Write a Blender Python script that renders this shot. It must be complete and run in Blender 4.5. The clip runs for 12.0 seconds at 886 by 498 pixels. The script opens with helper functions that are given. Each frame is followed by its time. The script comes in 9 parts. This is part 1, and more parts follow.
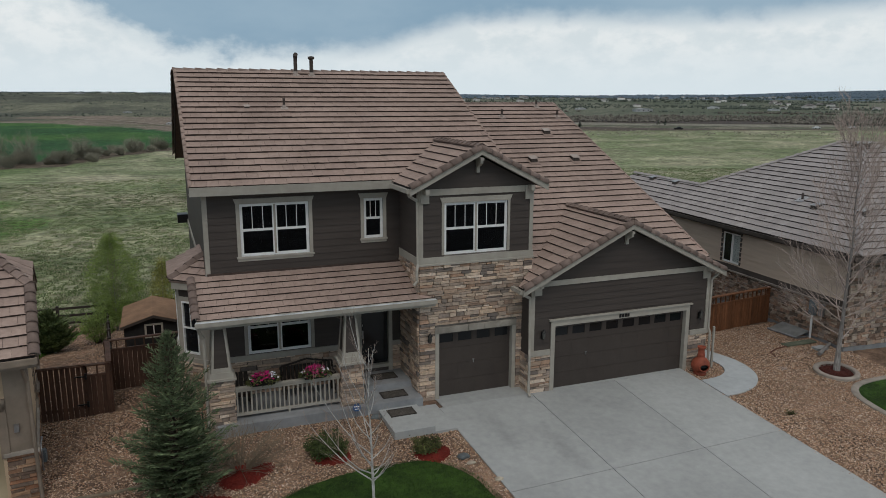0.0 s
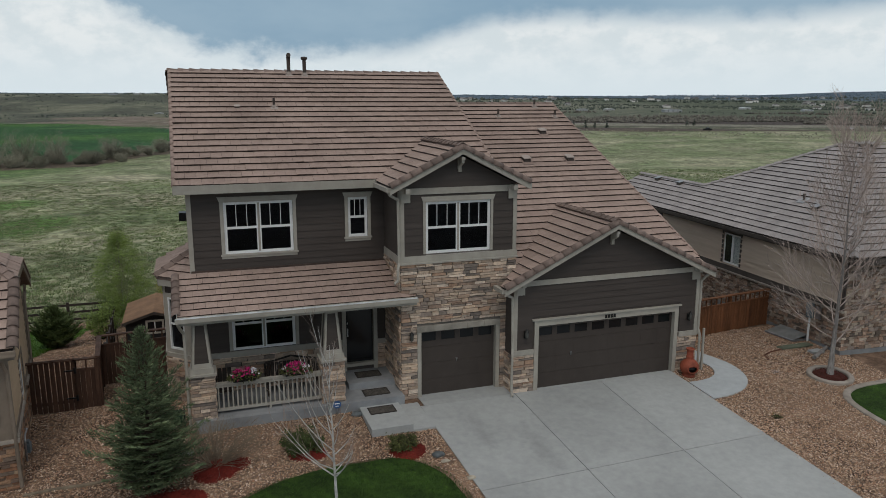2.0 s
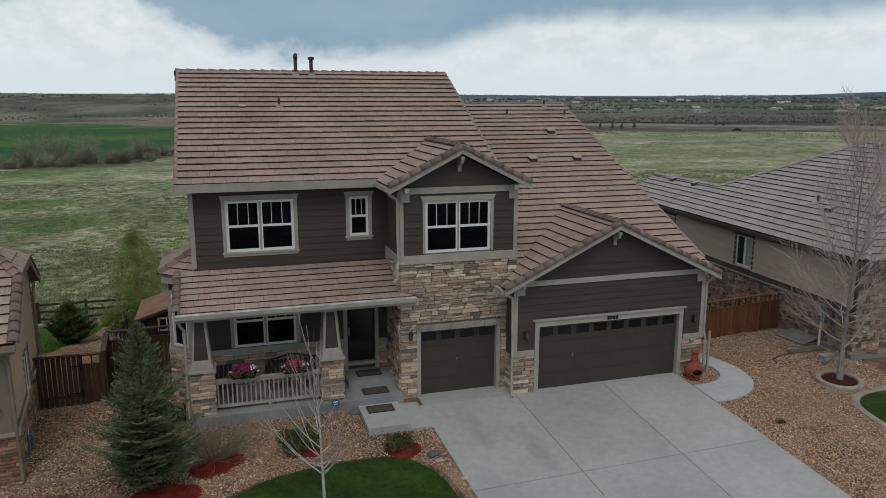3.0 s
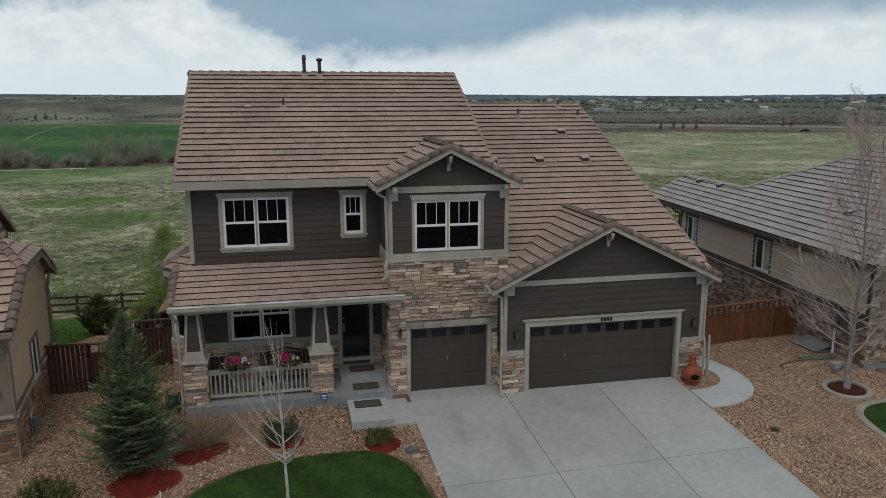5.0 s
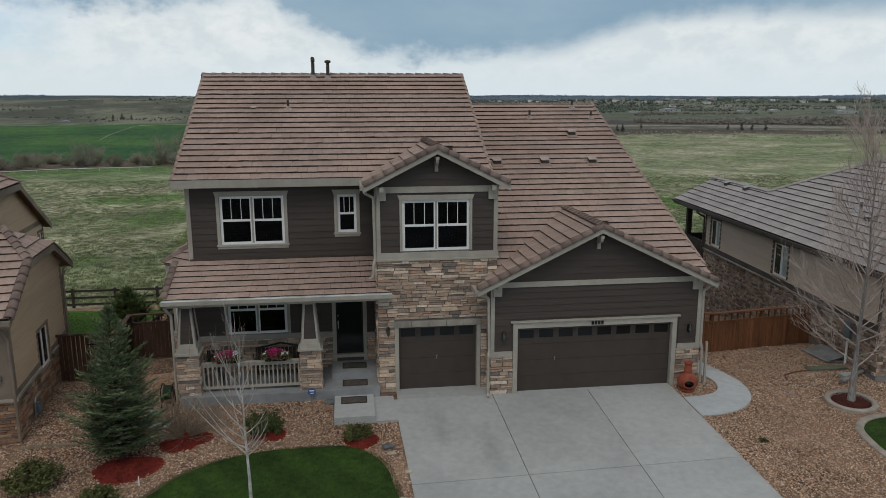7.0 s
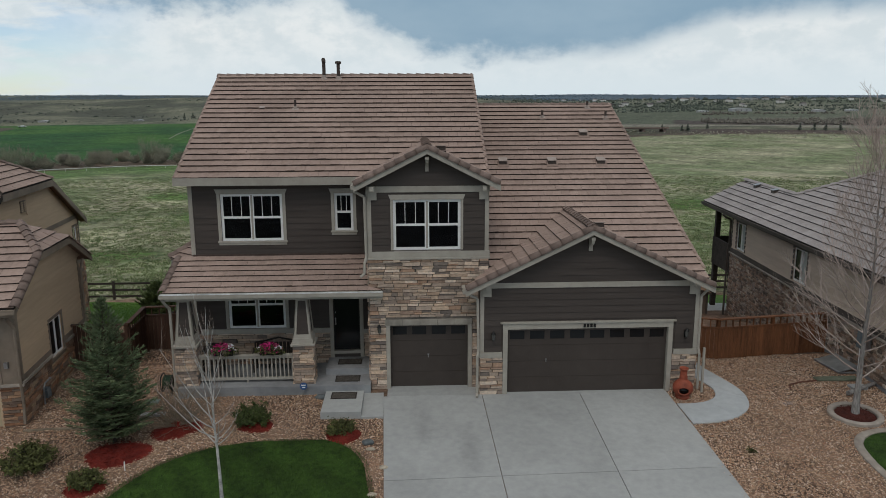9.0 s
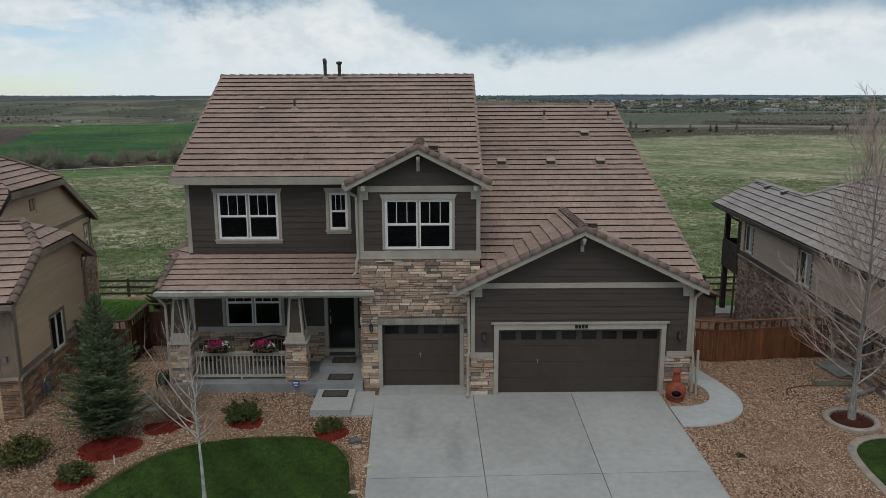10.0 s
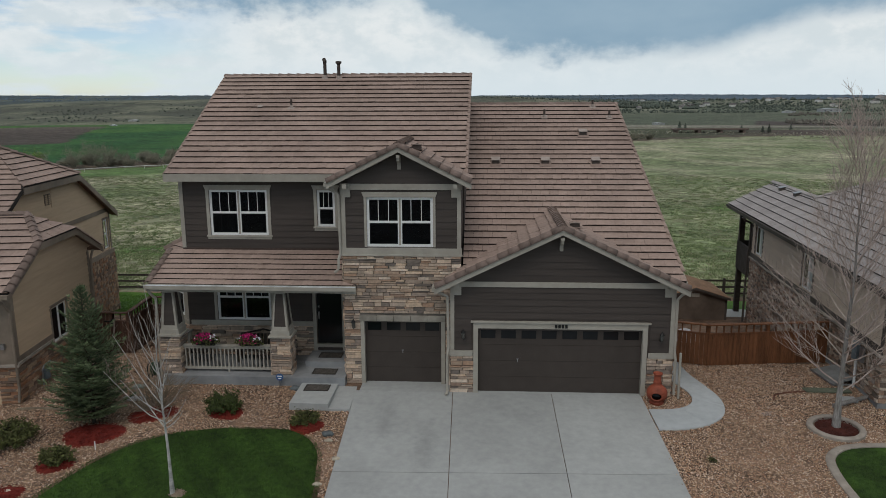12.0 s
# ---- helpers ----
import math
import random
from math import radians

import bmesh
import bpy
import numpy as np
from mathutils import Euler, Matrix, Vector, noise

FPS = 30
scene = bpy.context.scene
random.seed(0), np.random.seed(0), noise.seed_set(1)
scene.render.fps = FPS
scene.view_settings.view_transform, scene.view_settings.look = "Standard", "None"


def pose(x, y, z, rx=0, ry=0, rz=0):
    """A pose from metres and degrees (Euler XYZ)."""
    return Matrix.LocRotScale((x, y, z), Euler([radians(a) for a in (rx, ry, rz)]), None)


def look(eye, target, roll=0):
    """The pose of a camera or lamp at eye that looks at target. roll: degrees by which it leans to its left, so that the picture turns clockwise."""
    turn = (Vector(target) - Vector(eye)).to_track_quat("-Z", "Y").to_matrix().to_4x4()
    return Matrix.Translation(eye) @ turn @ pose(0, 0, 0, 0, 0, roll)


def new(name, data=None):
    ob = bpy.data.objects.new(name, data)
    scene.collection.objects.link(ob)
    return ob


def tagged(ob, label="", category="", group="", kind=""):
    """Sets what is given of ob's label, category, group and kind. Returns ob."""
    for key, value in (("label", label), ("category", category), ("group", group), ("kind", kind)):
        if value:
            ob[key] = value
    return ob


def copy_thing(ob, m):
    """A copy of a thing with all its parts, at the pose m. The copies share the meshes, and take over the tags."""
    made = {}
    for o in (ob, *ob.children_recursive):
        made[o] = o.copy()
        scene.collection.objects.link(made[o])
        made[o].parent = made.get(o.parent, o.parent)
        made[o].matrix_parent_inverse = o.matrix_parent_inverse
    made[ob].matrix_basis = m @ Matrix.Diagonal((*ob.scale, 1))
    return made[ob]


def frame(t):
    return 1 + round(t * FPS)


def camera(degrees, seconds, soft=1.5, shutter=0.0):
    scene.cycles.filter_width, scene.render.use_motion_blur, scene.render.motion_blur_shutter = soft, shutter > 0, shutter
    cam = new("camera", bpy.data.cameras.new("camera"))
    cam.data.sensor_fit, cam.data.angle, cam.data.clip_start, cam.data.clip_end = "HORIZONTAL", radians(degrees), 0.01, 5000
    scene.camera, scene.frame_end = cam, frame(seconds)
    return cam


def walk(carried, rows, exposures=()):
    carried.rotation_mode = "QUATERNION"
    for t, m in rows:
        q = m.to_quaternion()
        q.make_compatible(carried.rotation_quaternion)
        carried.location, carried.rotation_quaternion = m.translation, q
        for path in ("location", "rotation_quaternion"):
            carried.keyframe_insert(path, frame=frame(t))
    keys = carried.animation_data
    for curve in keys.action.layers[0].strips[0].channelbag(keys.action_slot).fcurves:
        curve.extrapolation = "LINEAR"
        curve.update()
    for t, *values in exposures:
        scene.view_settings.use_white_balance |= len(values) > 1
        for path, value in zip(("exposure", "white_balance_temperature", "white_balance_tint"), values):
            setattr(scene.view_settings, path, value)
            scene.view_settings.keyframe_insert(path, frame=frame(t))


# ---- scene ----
cam = camera(62.3, 12.0, soft=0.65)
METRES, EYE, TILT, LEAN, TURN = 11.4, 8.82, 0.0, 0.0, -21.3
ROWS = [
    (0.0, 0.0, 0.0, 0.0, 0.04, -11.69, -0.17),
    (0.5, 0.0228, -0.0017, 0.0007, 0.53, -11.68, -0.15),
    (1.0, 0.0494, -0.003, -0.0004, 1.05, -11.67, -0.14),
    (1.5, 0.0805, -0.0044, -0.0019, 1.57, -11.65, -0.13),
    (2.0, 0.1147, -0.005, -0.0026, 2.2, -11.64, -0.1),
    (2.5, 0.1473, -0.0035, -0.0038, 3.21, -11.62, -0.08),
    (3.0, 0.1818, -0.0011, -0.0041, 4.28, -11.62, -0.06),
    (5.0, 0.3586, 0.0014, -0.0052, 8.9, -11.58, 0.08),
    (5.5, 0.4059, 0.0094, -0.0047, 10.14, -11.56, 0.11),
    (6.0, 0.4536, 0.0164, -0.0046, 11.4, -11.54, 0.12),
    (6.5, 0.4983, 0.0219, -0.0047, 12.57, -11.53, 0.14),
    (7.0, 0.5477, 0.0261, -0.0045, 13.81, -11.52, 0.15),
    (9.0, 0.7275, 0.0682, -0.0027, 18.71, -11.55, 0.2),
    (9.5, 0.7715, 0.0818, -0.0021, 19.84, -11.53, 0.23),
    (10.0, 0.815, 0.0959, -0.0036, 20.82, -11.52, 0.23),
    (10.5, 0.8567, 0.1099, -0.0041, 21.78, -11.53, 0.22),
    (11.0, 0.8968, 0.1241, -0.0042, 22.7, -11.53, 0.21),
    (11.5, 0.9378, 0.1385, -0.0058, 23.63, -11.52, 0.22),
    (12.0, 0.9795, 0.1509, -0.0068, 24.55, -11.52, 0.22),
]
walk(cam, [(t, pose(0, 0, EYE, TILT, LEAN, TURN) @ pose(METRES * x, METRES * y, METRES * z, 90 + pitch, roll, yaw)) for t, x, y, z, yaw, pitch, roll in ROWS])

# ---- sky and sun ----
SUN_ELEVATION, SUN_AZIMUTH = 58.0, 193.0      # degrees; azimuth from +y towards +x
world = bpy.data.worlds.new("cloudy_sky")
scene.world = world
world.use_nodes = True
wt = world.node_tree
wt.nodes.clear()


def wnode(kind, **values):
    n = wt.nodes.new(kind)
    for key, value in values.items():
        n.inputs[key].default_value = value
    return n


def wmath(op, a, b=None, clamp=False):
    n = wt.nodes.new("ShaderNodeMath")
    n.operation, n.use_clamp = op, clamp
    for i, s in enumerate((a, b)):
        if s is None:
            continue
        if isinstance(s, (int, float)):
            n.inputs[i].default_value = s
        else:
            wt.links.new(s, n.inputs[i])
    return n.outputs[0]


def wramp(fac, stops, smooth=True):
    n = wt.nodes.new("ShaderNodeValToRGB")
    n.color_ramp.interpolation = "EASE" if smooth else "LINEAR"
    while len(n.color_ramp.elements) < len(stops):
        n.color_ramp.elements.new(0.5)
    for el, (p, c) in zip(n.color_ramp.elements, stops):
        el.position = p
        el.color = (*c, 1) if isinstance(c, tuple) else (c, c, c, 1)
    wt.links.new(fac, n.inputs[0])
    return n.outputs[0]


def wmix(fac, a, b):
    n = wt.nodes.new("ShaderNodeMix")
    n.data_type = "RGBA"
    for s, sock in ((fac, n.inputs[0]), (a, n.inputs[6]), (b, n.inputs[7])):
        if isinstance(s, tuple):
            sock.default_value = (*s, 1)
        elif isinstance(s, (int, float)):
            sock.default_value = s
        else:
            wt.links.new(s, sock)
    return n.outputs[2]


sky = wt.nodes.new("ShaderNodeTexSky")
sky.sky_type, sky.sun_disc = "NISHITA", False
sky.sun_elevation, sky.sun_rotation = radians(SUN_ELEVATION), radians(SUN_AZIMUTH)
sky.altitude, sky.dust_density = 1800, 1.5
blue = wt.nodes.new("ShaderNodeMix")
blue.data_type, blue.blend_type = "RGBA", "MULTIPLY"
blue.inputs[0].default_value = 1.0
wt.links.new(sky.outputs[0], blue.inputs[6])
blue.inputs[7].default_value = (0.108, 0.110, 0.112, 1)

coord = wt.nodes.new("ShaderNodeTexCoord")
sep = wt.nodes.new("ShaderNodeSeparateXYZ")
wt.links.new(coord.outputs["Generated"], sep.inputs[0])
dx, dy, dz = sep.outputs
elev = wmath("MULTIPLY", wmath("ARCSINE", dz), 57.2958)                 # degrees up
azim = wmath("MULTIPLY", wmath("ARCTAN2", dx, dy), 57.2958)             # degrees from +y to +x


def cloud_noise(sx, sz, scale, detail, rough, seed):
    comb = wt.nodes.new("ShaderNodeCombineXYZ")
    wt.links.new(wmath("MULTIPLY", azim, sx), comb.inputs[0])
    wt.links.new(wmath("MULTIPLY", elev, sz), comb.inputs[1])
    comb.inputs[2].default_value = seed
    n = wnode("ShaderNodeTexNoise", Scale=scale, Detail=detail, Roughness=rough)
    wt.links.new(comb.outputs[0], n.inputs["Vector"])
    return n.outputs[0]


big = cloud_noise(0.05, 0.12, 1.0, 5.0, 0.55, 3.7)
fine = cloud_noise(0.22, 0.45, 1.0, 8.0, 0.58, 9.1)
wisp = cloud_noise(0.11, 0.42, 1.0, 7.0, 0.55, 21.3)
# lower edge of the dark cloud deck, by azimuth (0..1 over -60..60 degrees), in tenths of 20 degrees up
edge = wramp(wmath("DIVIDE", wmath("ADD", azim, 60.0), 120.0, True),
             [(0.0, 0.41), (0.2167, 0.36), (0.2917, 0.33), (0.3333, 0.3), (0.3917, 0.305), (0.425, 0.345), (0.45, 0.38), (0.4667, 0.29), (0.4917, 0.21), (0.5167, 0.15), (0.5417, 0.135), (0.575, 0.145), (0.6167, 0.155), (0.6417, 0.17), (0.6625, 0.22), (0.6917, 0.26), (0.7333, 0.275), (0.7917, 0.265), (0.8583, 0.26), (0.9333, 0.29)], False)
edge_deg = wmath("MULTIPLY", edge, 20.0)
over = wmath("SUBTRACT", elev, edge_deg)
puff = cloud_noise(0.42, 0.62, 1.0, 7.0, 0.58, 33.0)
billow = wramp(wmath("DIVIDE", wmath("ADD", azim, 60.0), 120.0, True), [(0.40, 4.6), (0.52, 4.2), (0.66, 1.8), (1.0, 1.6)])
over = wmath("ADD", over, wmath("MULTIPLY", wmath("SUBTRACT", puff, 0.5), billow))
over = wmath("ADD", over, wmath("MULTIPLY", wmath("SUBTRACT", big, 0.5), 0.9))
dark = wramp(wmath("ADD", wmath("DIVIDE", over, 2.3), 0.35, True), [(0.05, 0.0), (0.95, 1.0)])
# holes of blue sky low on one side, streaked white elsewhere
left = wramp(wmath("DIVIDE", wmath("ADD", azim, 60.0), 120.0, True), [(0.0, 0.0), (0.08, 1.0), (0.27, 1.0), (0.37, 0.0)])
hole = wmath("MULTIPLY", left, wramp(wisp, [(0.44, 0.9), (0.60, 0.08)]))
white = wmix(wramp(puff, [(0.36, 0.0), (0.62, 1.0)]), (0.645, 0.715, 0.745), (0.775, 0.815, 0.825))
white = wmix(wmath("MULTIPLY", wramp(fine, [(0.45, 0.0), (0.70, 1.0)]), 0.5), white, (0.645, 0.715, 0.75))
white = wmix(wramp(wmath("DIVIDE", elev, 20.0, True), [(0.0, 1.0), (0.25, 0.0)]), white, (0.67, 0.755, 0.80))
slate = wmix(wramp(big, [(0.3, 0.0), (0.7, 1.0)]), (0.215, 0.34, 0.455), (0.31, 0.43, 0.53))
# high overhead the deck thins out to even pale grey
slate = wmix(wramp(wmath("DIVIDE", elev, 60.0, True), [(0.15, 0.0), (0.7, 1.0)]), slate, (0.62, 0.638, 0.65))
cloud = wmix(dark, white, slate)
total = wmix(hole, cloud, blue.outputs[2])
bg = wt.nodes.new("ShaderNodeBackground")
bg.inputs["Strength"].default_value = 1.0
wt.links.new(total, bg.inputs["Color"])
wout = wt.nodes.new("ShaderNodeOutputWorld")
wt.links.new(bg.outputs[0], wout.inputs[0])

sun_data = bpy.data.lights.new("sun", "SUN")
sun_data.energy, sun_data.angle, sun_data.color = 0.72, radians(24), (1.0, 0.95, 0.88)
sun = new("sun", sun_data)
a, e = radians(SUN_AZIMUTH), radians(SUN_ELEVATION)
sun.matrix_world = look((0, 0, 60), Vector((0, 0, 60)) - Vector((math.sin(a) * math.cos(e), math.cos(a) * math.cos(e), math.sin(e))))

# ---- shapes, parts and materials ----
ORIGIN = {}


class Shape:
    """Collects vertices and faces of one mesh, in world metres."""

    def __init__(self):
        self.v, self.f, self.starts = [], [], []

    def add(self, verts, faces):
        n = len(self.v)
        self.starts.append((n, len(self.f)))
        self.v.extend(tuple(p) for p in verts)
        self.f.extend(tuple(i + n for i in q) for q in faces)
        return self

    def hexa(self, a, b):
        """A block between the quad a (4 corners) and the quad b."""
        return self.add([*a, *b], [(3, 2, 1, 0), (4, 5, 6, 7), (0, 1, 5, 4), (1, 2, 6, 5), (2, 3, 7, 6), (3, 0, 4, 7)])

    def box(self, x0, x1, y0, y1, z0, z1, face=None):
        a = [(x0, y0, z0), (x1, y0, z0), (x1, y1, z0), (x0, y1, z0)]
        b = [(x0, y0, z1), (x1, y0, z1), (x1, y1, z1), (x0, y1, z1)]
        if face:
            a, b = [face.at(*p) for p in a], [face.at(*p) for p in b]
        return self.hexa(a, b)

    def prism(self, pts, off):
        """A polygon (3D corners) pushed along the vector off."""
        n, off = len(pts), Vector(off)
        low, top = [Vector(p) for p in pts], [Vector(p) + off for p in pts]
        return self.add([*low, *top], [tuple(range(n - 1, -1, -1)), tuple(range(n, 2 * n)),
                                       *[(i, (i + 1) % n, n + (i + 1) % n, n + i) for i in range(n)]])

    def tube(self, p0, p1, r0, r1, n=6):
        p0, p1 = Vector(p0), Vector(p1)
        d = p1 - p0
        if d.length < 1e-6:
            return self
        d.normalize()
        u = d.orthogonal().normalized()
        w = d.cross(u)
        ring = [(math.cos(2 * math.pi * i / n), math.sin(2 * math.pi * i / n)) for i in range(n)]
        vs = [p0 + (u * c + w * s) * r0 for c, s in ring] + [p1 + (u * c + w * s) * r1 for c, s in ring]
        return self.add(vs, [(i, (i + 1) % n, n + (i + 1) % n, n + i) for i in range(n)] + [tuple(range(n - 1, -1, -1)), tuple(range(n, 2 * n))])

    def pipe(self, pts, r, n=8):
        for p, q in zip(pts, pts[1:]):
            self.tube(p, q, r, r, n)
        return self

    def lathe(self, profile, centre=(0, 0, 0), n=20):
        c = Vector(centre)
        vs = [c + Vector((r * math.cos(2 * math.pi * i / n), r * math.sin(2 * math.pi * i / n), z)) for r, z in profile for i in range(n)]
        fs = [(k * n + i, k * n + (i + 1) % n, (k + 1) * n + (i + 1) % n, (k + 1) * n + i) for k in range(len(profile) - 1) for i in range(n)]
        return self.add(vs, fs)

    def mesh(self, name, base=(0, 0, 0)):
        me = bpy.data.meshes.new(name)
        b = Vector(base)
        me.from_pydata([tuple(Vector(p) - b) for p in self.v], [], self.f)
        me.update()
        return me


class Face:
    """A wall's own frame: u along it, n out of it, z up. at(u, n, z) gives the world place."""

    def __init__(self, x, y, ux, uy):
        self.o, self.u = Vector((x, y, 0)), Vector((ux, uy, 0)).normalized()
        self.n = Vector((self.u.y, -self.u.x, 0))

    def at(self, u, n, z):
        return self.o + self.u * u + self.n * n + Vector((0, 0, z))


def thing(name, loc, label, category, group="", kind=""):
    ob = new(name)
    ob.location = loc
    ob.empty_display_size = 0.2
    ORIGIN[ob.name] = Vector(loc)
    return tagged(ob, label, category, group, kind)


APART = {"corner_board", "door_trim", "band", "stone_cap", "barge_board", "side_panel", "fascia", "casing", "deck_rail", "white_bar"}


def part(name, shape, material, parent, label="", smooth=False, kind=""):
    if name in APART and len(shape.starts) > 1:
        ends = shape.starts[1:] + [(len(shape.v), len(shape.f))]
        for (v0, f0), (v1, f1) in zip(shape.starts, ends):
            one = Shape().add(shape.v[v0:v1], [tuple(i - v0 for i in f) for f in shape.f[f0:f1]])
            ob = part(name, one, material, parent, label, smooth, kind)
        return ob
    base = ORIGIN[parent.name]
    me = shape.mesh(name, base)
    me.materials.append(material)
    if smooth:
        me.polygons.foreach_set("use_smooth", [True] * len(me.polygons))
    ob = new(name, me)
    ob.parent = parent
    ORIGIN[ob.name] = base
    if label:
        ob["label"] = label
    if kind:
        ob["kind"] = kind
    return ob


def solo(name, shape, material, label, category, group="", kind="", smooth=False, base=None):
    """A thing of one mesh."""
    if base is None:
        xs, ys, zs = zip(*shape.v)
        base = ((min(xs) + max(xs)) / 2, (min(ys) + max(ys)) / 2, min(zs))
    me = shape.mesh(name, base)
    me.materials.append(material)
    if smooth:
        me.polygons.foreach_set("use_smooth", [True] * len(me.polygons))
    ob = new(name, me)
    ob.location = base
    ORIGIN[ob.name] = Vector(base)
    return tagged(ob, label, category, group, kind)


def piece(name, me, parent, m):
    """One of many alike pieces that share a mesh, at the world pose m."""
    ob = bpy.data.objects.new(name, me)
    scene.collection.objects.link(ob)
    ob.parent = parent
    ob.matrix_basis = Matrix.Translation(-ORIGIN[parent.name]) @ m
    return ob


def material(name, low, high, rough=0.8, grain=6.0, patch=0.8, bump=0.15, bump_scale=60.0, metal=0.0, vary=0.0, island=0.0,
             palette=None, spec=0.25, stretch=(1, 1, 1), patch_amount=0.35, per_island=False, stripe=None, stains=()):
    """Two colours mixed by grain and larger patches; vary: lightness by object; palette: colours picked by object or island."""
    m = bpy.data.materials.new(name)
    m.use_nodes = True
    t = m.node_tree
    p = t.nodes["Principled BSDF"]
    p.inputs["Roughness"].default_value = rough
    p.inputs["Metallic"].default_value = metal
    p.inputs["Specular IOR Level"].default_value = spec
    tc = t.nodes.new("ShaderNodeNewGeometry")
    mp = t.nodes.new("ShaderNodeMapping")
    mp.inputs["Scale"].default_value = stretch
    t.links.new(tc.outputs["Position"], mp.inputs["Vector"])

    def tex(scale, detail=4.0, roughness=0.6):
        n = t.nodes.new("ShaderNodeTexNoise")
        n.inputs["Scale"].default_value, n.inputs["Detail"].default_value, n.inputs["Roughness"].default_value = scale, detail, roughness
        t.links.new(mp.outputs[0], n.inputs["Vector"])
        return n.outputs[0]

    def mix(kind, fac, a, b):
        n = t.nodes.new("ShaderNodeMix")
        n.data_type, n.blend_type = "RGBA", kind
        for s, sock in ((fac, n.inputs[0]), (a, n.inputs[6]), (b, n.inputs[7])):
            if isinstance(s, tuple):
                sock.default_value = (*s, 1)
            elif isinstance(s, float):
                sock.default_value = s
            else:
                t.links.new(s, sock)
        return n.outputs[2]

    def ramp(fac, stops, constant=False):
        n = t.nodes.new("ShaderNodeValToRGB")
        if constant:
            n.color_ramp.interpolation = "CONSTANT"
        while len(n.color_ramp.elements) < len(stops):
            n.color_ramp.elements.new(0.5)
        for el, (pos, c) in zip(n.color_ramp.elements, stops):
            el.position, el.color = pos, (*c, 1)
        t.links.new(fac, n.inputs[0])
        return n.outputs[0]

    g = tex(grain)
    col = ramp(g, [(0.3, low), (0.7, high)])
    rnd = None
    if palette or vary or island:
        if per_island or island:
            rnd = tc.outputs["Random Per Island"]
        else:
            rnd = t.nodes.new("ShaderNodeObjectInfo").outputs["Random"]
    if palette:
        k = len(palette)
        col = mix("MULTIPLY", 1.0, ramp(rnd, [(i / k, c) for i, c in enumerate(palette)], True), ramp(g, [(0.25, (0.72, 0.72, 0.72)), (0.75, (1.25, 1.22, 1.18))]))
    amount = vary or island
    if amount:
        wn = t.nodes.new("ShaderNodeTexWhiteNoise")
        wn.noise_dimensions = "1D"
        t.links.new(rnd, wn.inputs["W"])
        col = mix("MULTIPLY", 1.0, col, ramp(wn.outputs[0], [(0.0, (1 - amount,) * 3), (1.0, (1 + amount,) * 3)]))
    if patch:
        big_noise = tex(patch, 3.0)
        col = mix("MULTIPLY", 1.0, col, ramp(big_noise, [(0.3, (1 - patch_amount,) * 3), (0.7, (1 + patch_amount * 0.6,) * 3)]))
    if stripe:
        # even bands across (dx, dy), as left by a mower or a trowel
        wv = t.nodes.new("ShaderNodeVectorMath")
        wv.operation = "DOT_PRODUCT"
        wv.inputs[1].default_value = (stripe[0], stripe[1], 0)
        t.links.new(tc.outputs["Position"], wv.inputs[0])
        sn = t.nodes.new("ShaderNodeMath")
        sn.operation = "SINE"
        t.links.new(wv.outputs["Value"], sn.inputs[0])
        hf = t.nodes.new("ShaderNodeMath")
        hf.operation = "MULTIPLY_ADD"
        hf.inputs[1].default_value, hf.inputs[2].default_value = 0.5, 0.5
        t.links.new(sn.outputs[0], hf.inputs[0])
        col = mix("MULTIPLY", 1.0, col, ramp(hf.outputs[0], [(0.3, (1 - stripe[2],) * 3), (0.7, (1 + stripe[2],) * 3)]))
    for sx, sy, rx, ry, amount in stains:
        # a faint oval dirt mark with a broken edge
        sm = t.nodes.new("ShaderNodeMapping")
        sm.vector_type = "POINT"
        sm.inputs["Location"].default_value = (-sx / rx, -sy / ry, 0)
        sm.inputs["Scale"].default_value = (1 / rx, 1 / ry, 0)
        t.links.new(tc.outputs["Position"], sm.inputs["Vector"])
        ln = t.nodes.new("ShaderNodeVectorMath")
        ln.operation = "LENGTH"
        t.links.new(sm.outputs[0], ln.inputs[0])
        ad = t.nodes.new("ShaderNodeMath")
        ad.operation = "MULTIPLY_ADD"
        ad.inputs[1].default_value = 1.0
        t.links.new(tex(2.4), ad.inputs[0])
        t.links.new(ln.outputs["Value"], ad.inputs[2])
        col = mix("MULTIPLY", 1.0, col, ramp(ad.outputs[0], [(0.45, (1 - amount,) * 3), (1.0, (1.0, 1.0, 1.0))]))
    t.links.new(col, p.inputs["Base Color"])
    if bump:
        b = t.nodes.new("ShaderNodeBump")
        b.inputs["Strength"].default_value, b.inputs["Distance"].default_value = bump, 0.02
        t.links.new(tex(bump_scale, 3.0), b.inputs["Height"])
        t.links.new(b.outputs[0], p.inputs["Normal"])
    return m


M_SIDING = material("dark_brown_siding", (0.060, 0.048, 0.042), (0.074, 0.060, 0.053), 0.65, 3.0, 0.5, 0.12, 40, stretch=(0.3, 0.3, 3), patch_amount=0.12, vary=0.05)
M_TRIM = material("beige_trim_paint", (0.345, 0.315, 0.27), (0.405, 0.375, 0.325), 0.55, 4.0, 0.7, 0.06, 50, patch_amount=0.12)
M_WHITE = material("white_vinyl", (0.74, 0.74, 0.73), (0.80, 0.80, 0.79), 0.4, 5.0, 0.0, 0.0)
M_TILE = material("brown_concrete_tile", (0.285, 0.207, 0.173), (0.365, 0.270, 0.228), 0.8, 9.0, 0.45, 0.25, 80, vary=0.075, patch_amount=0.18)
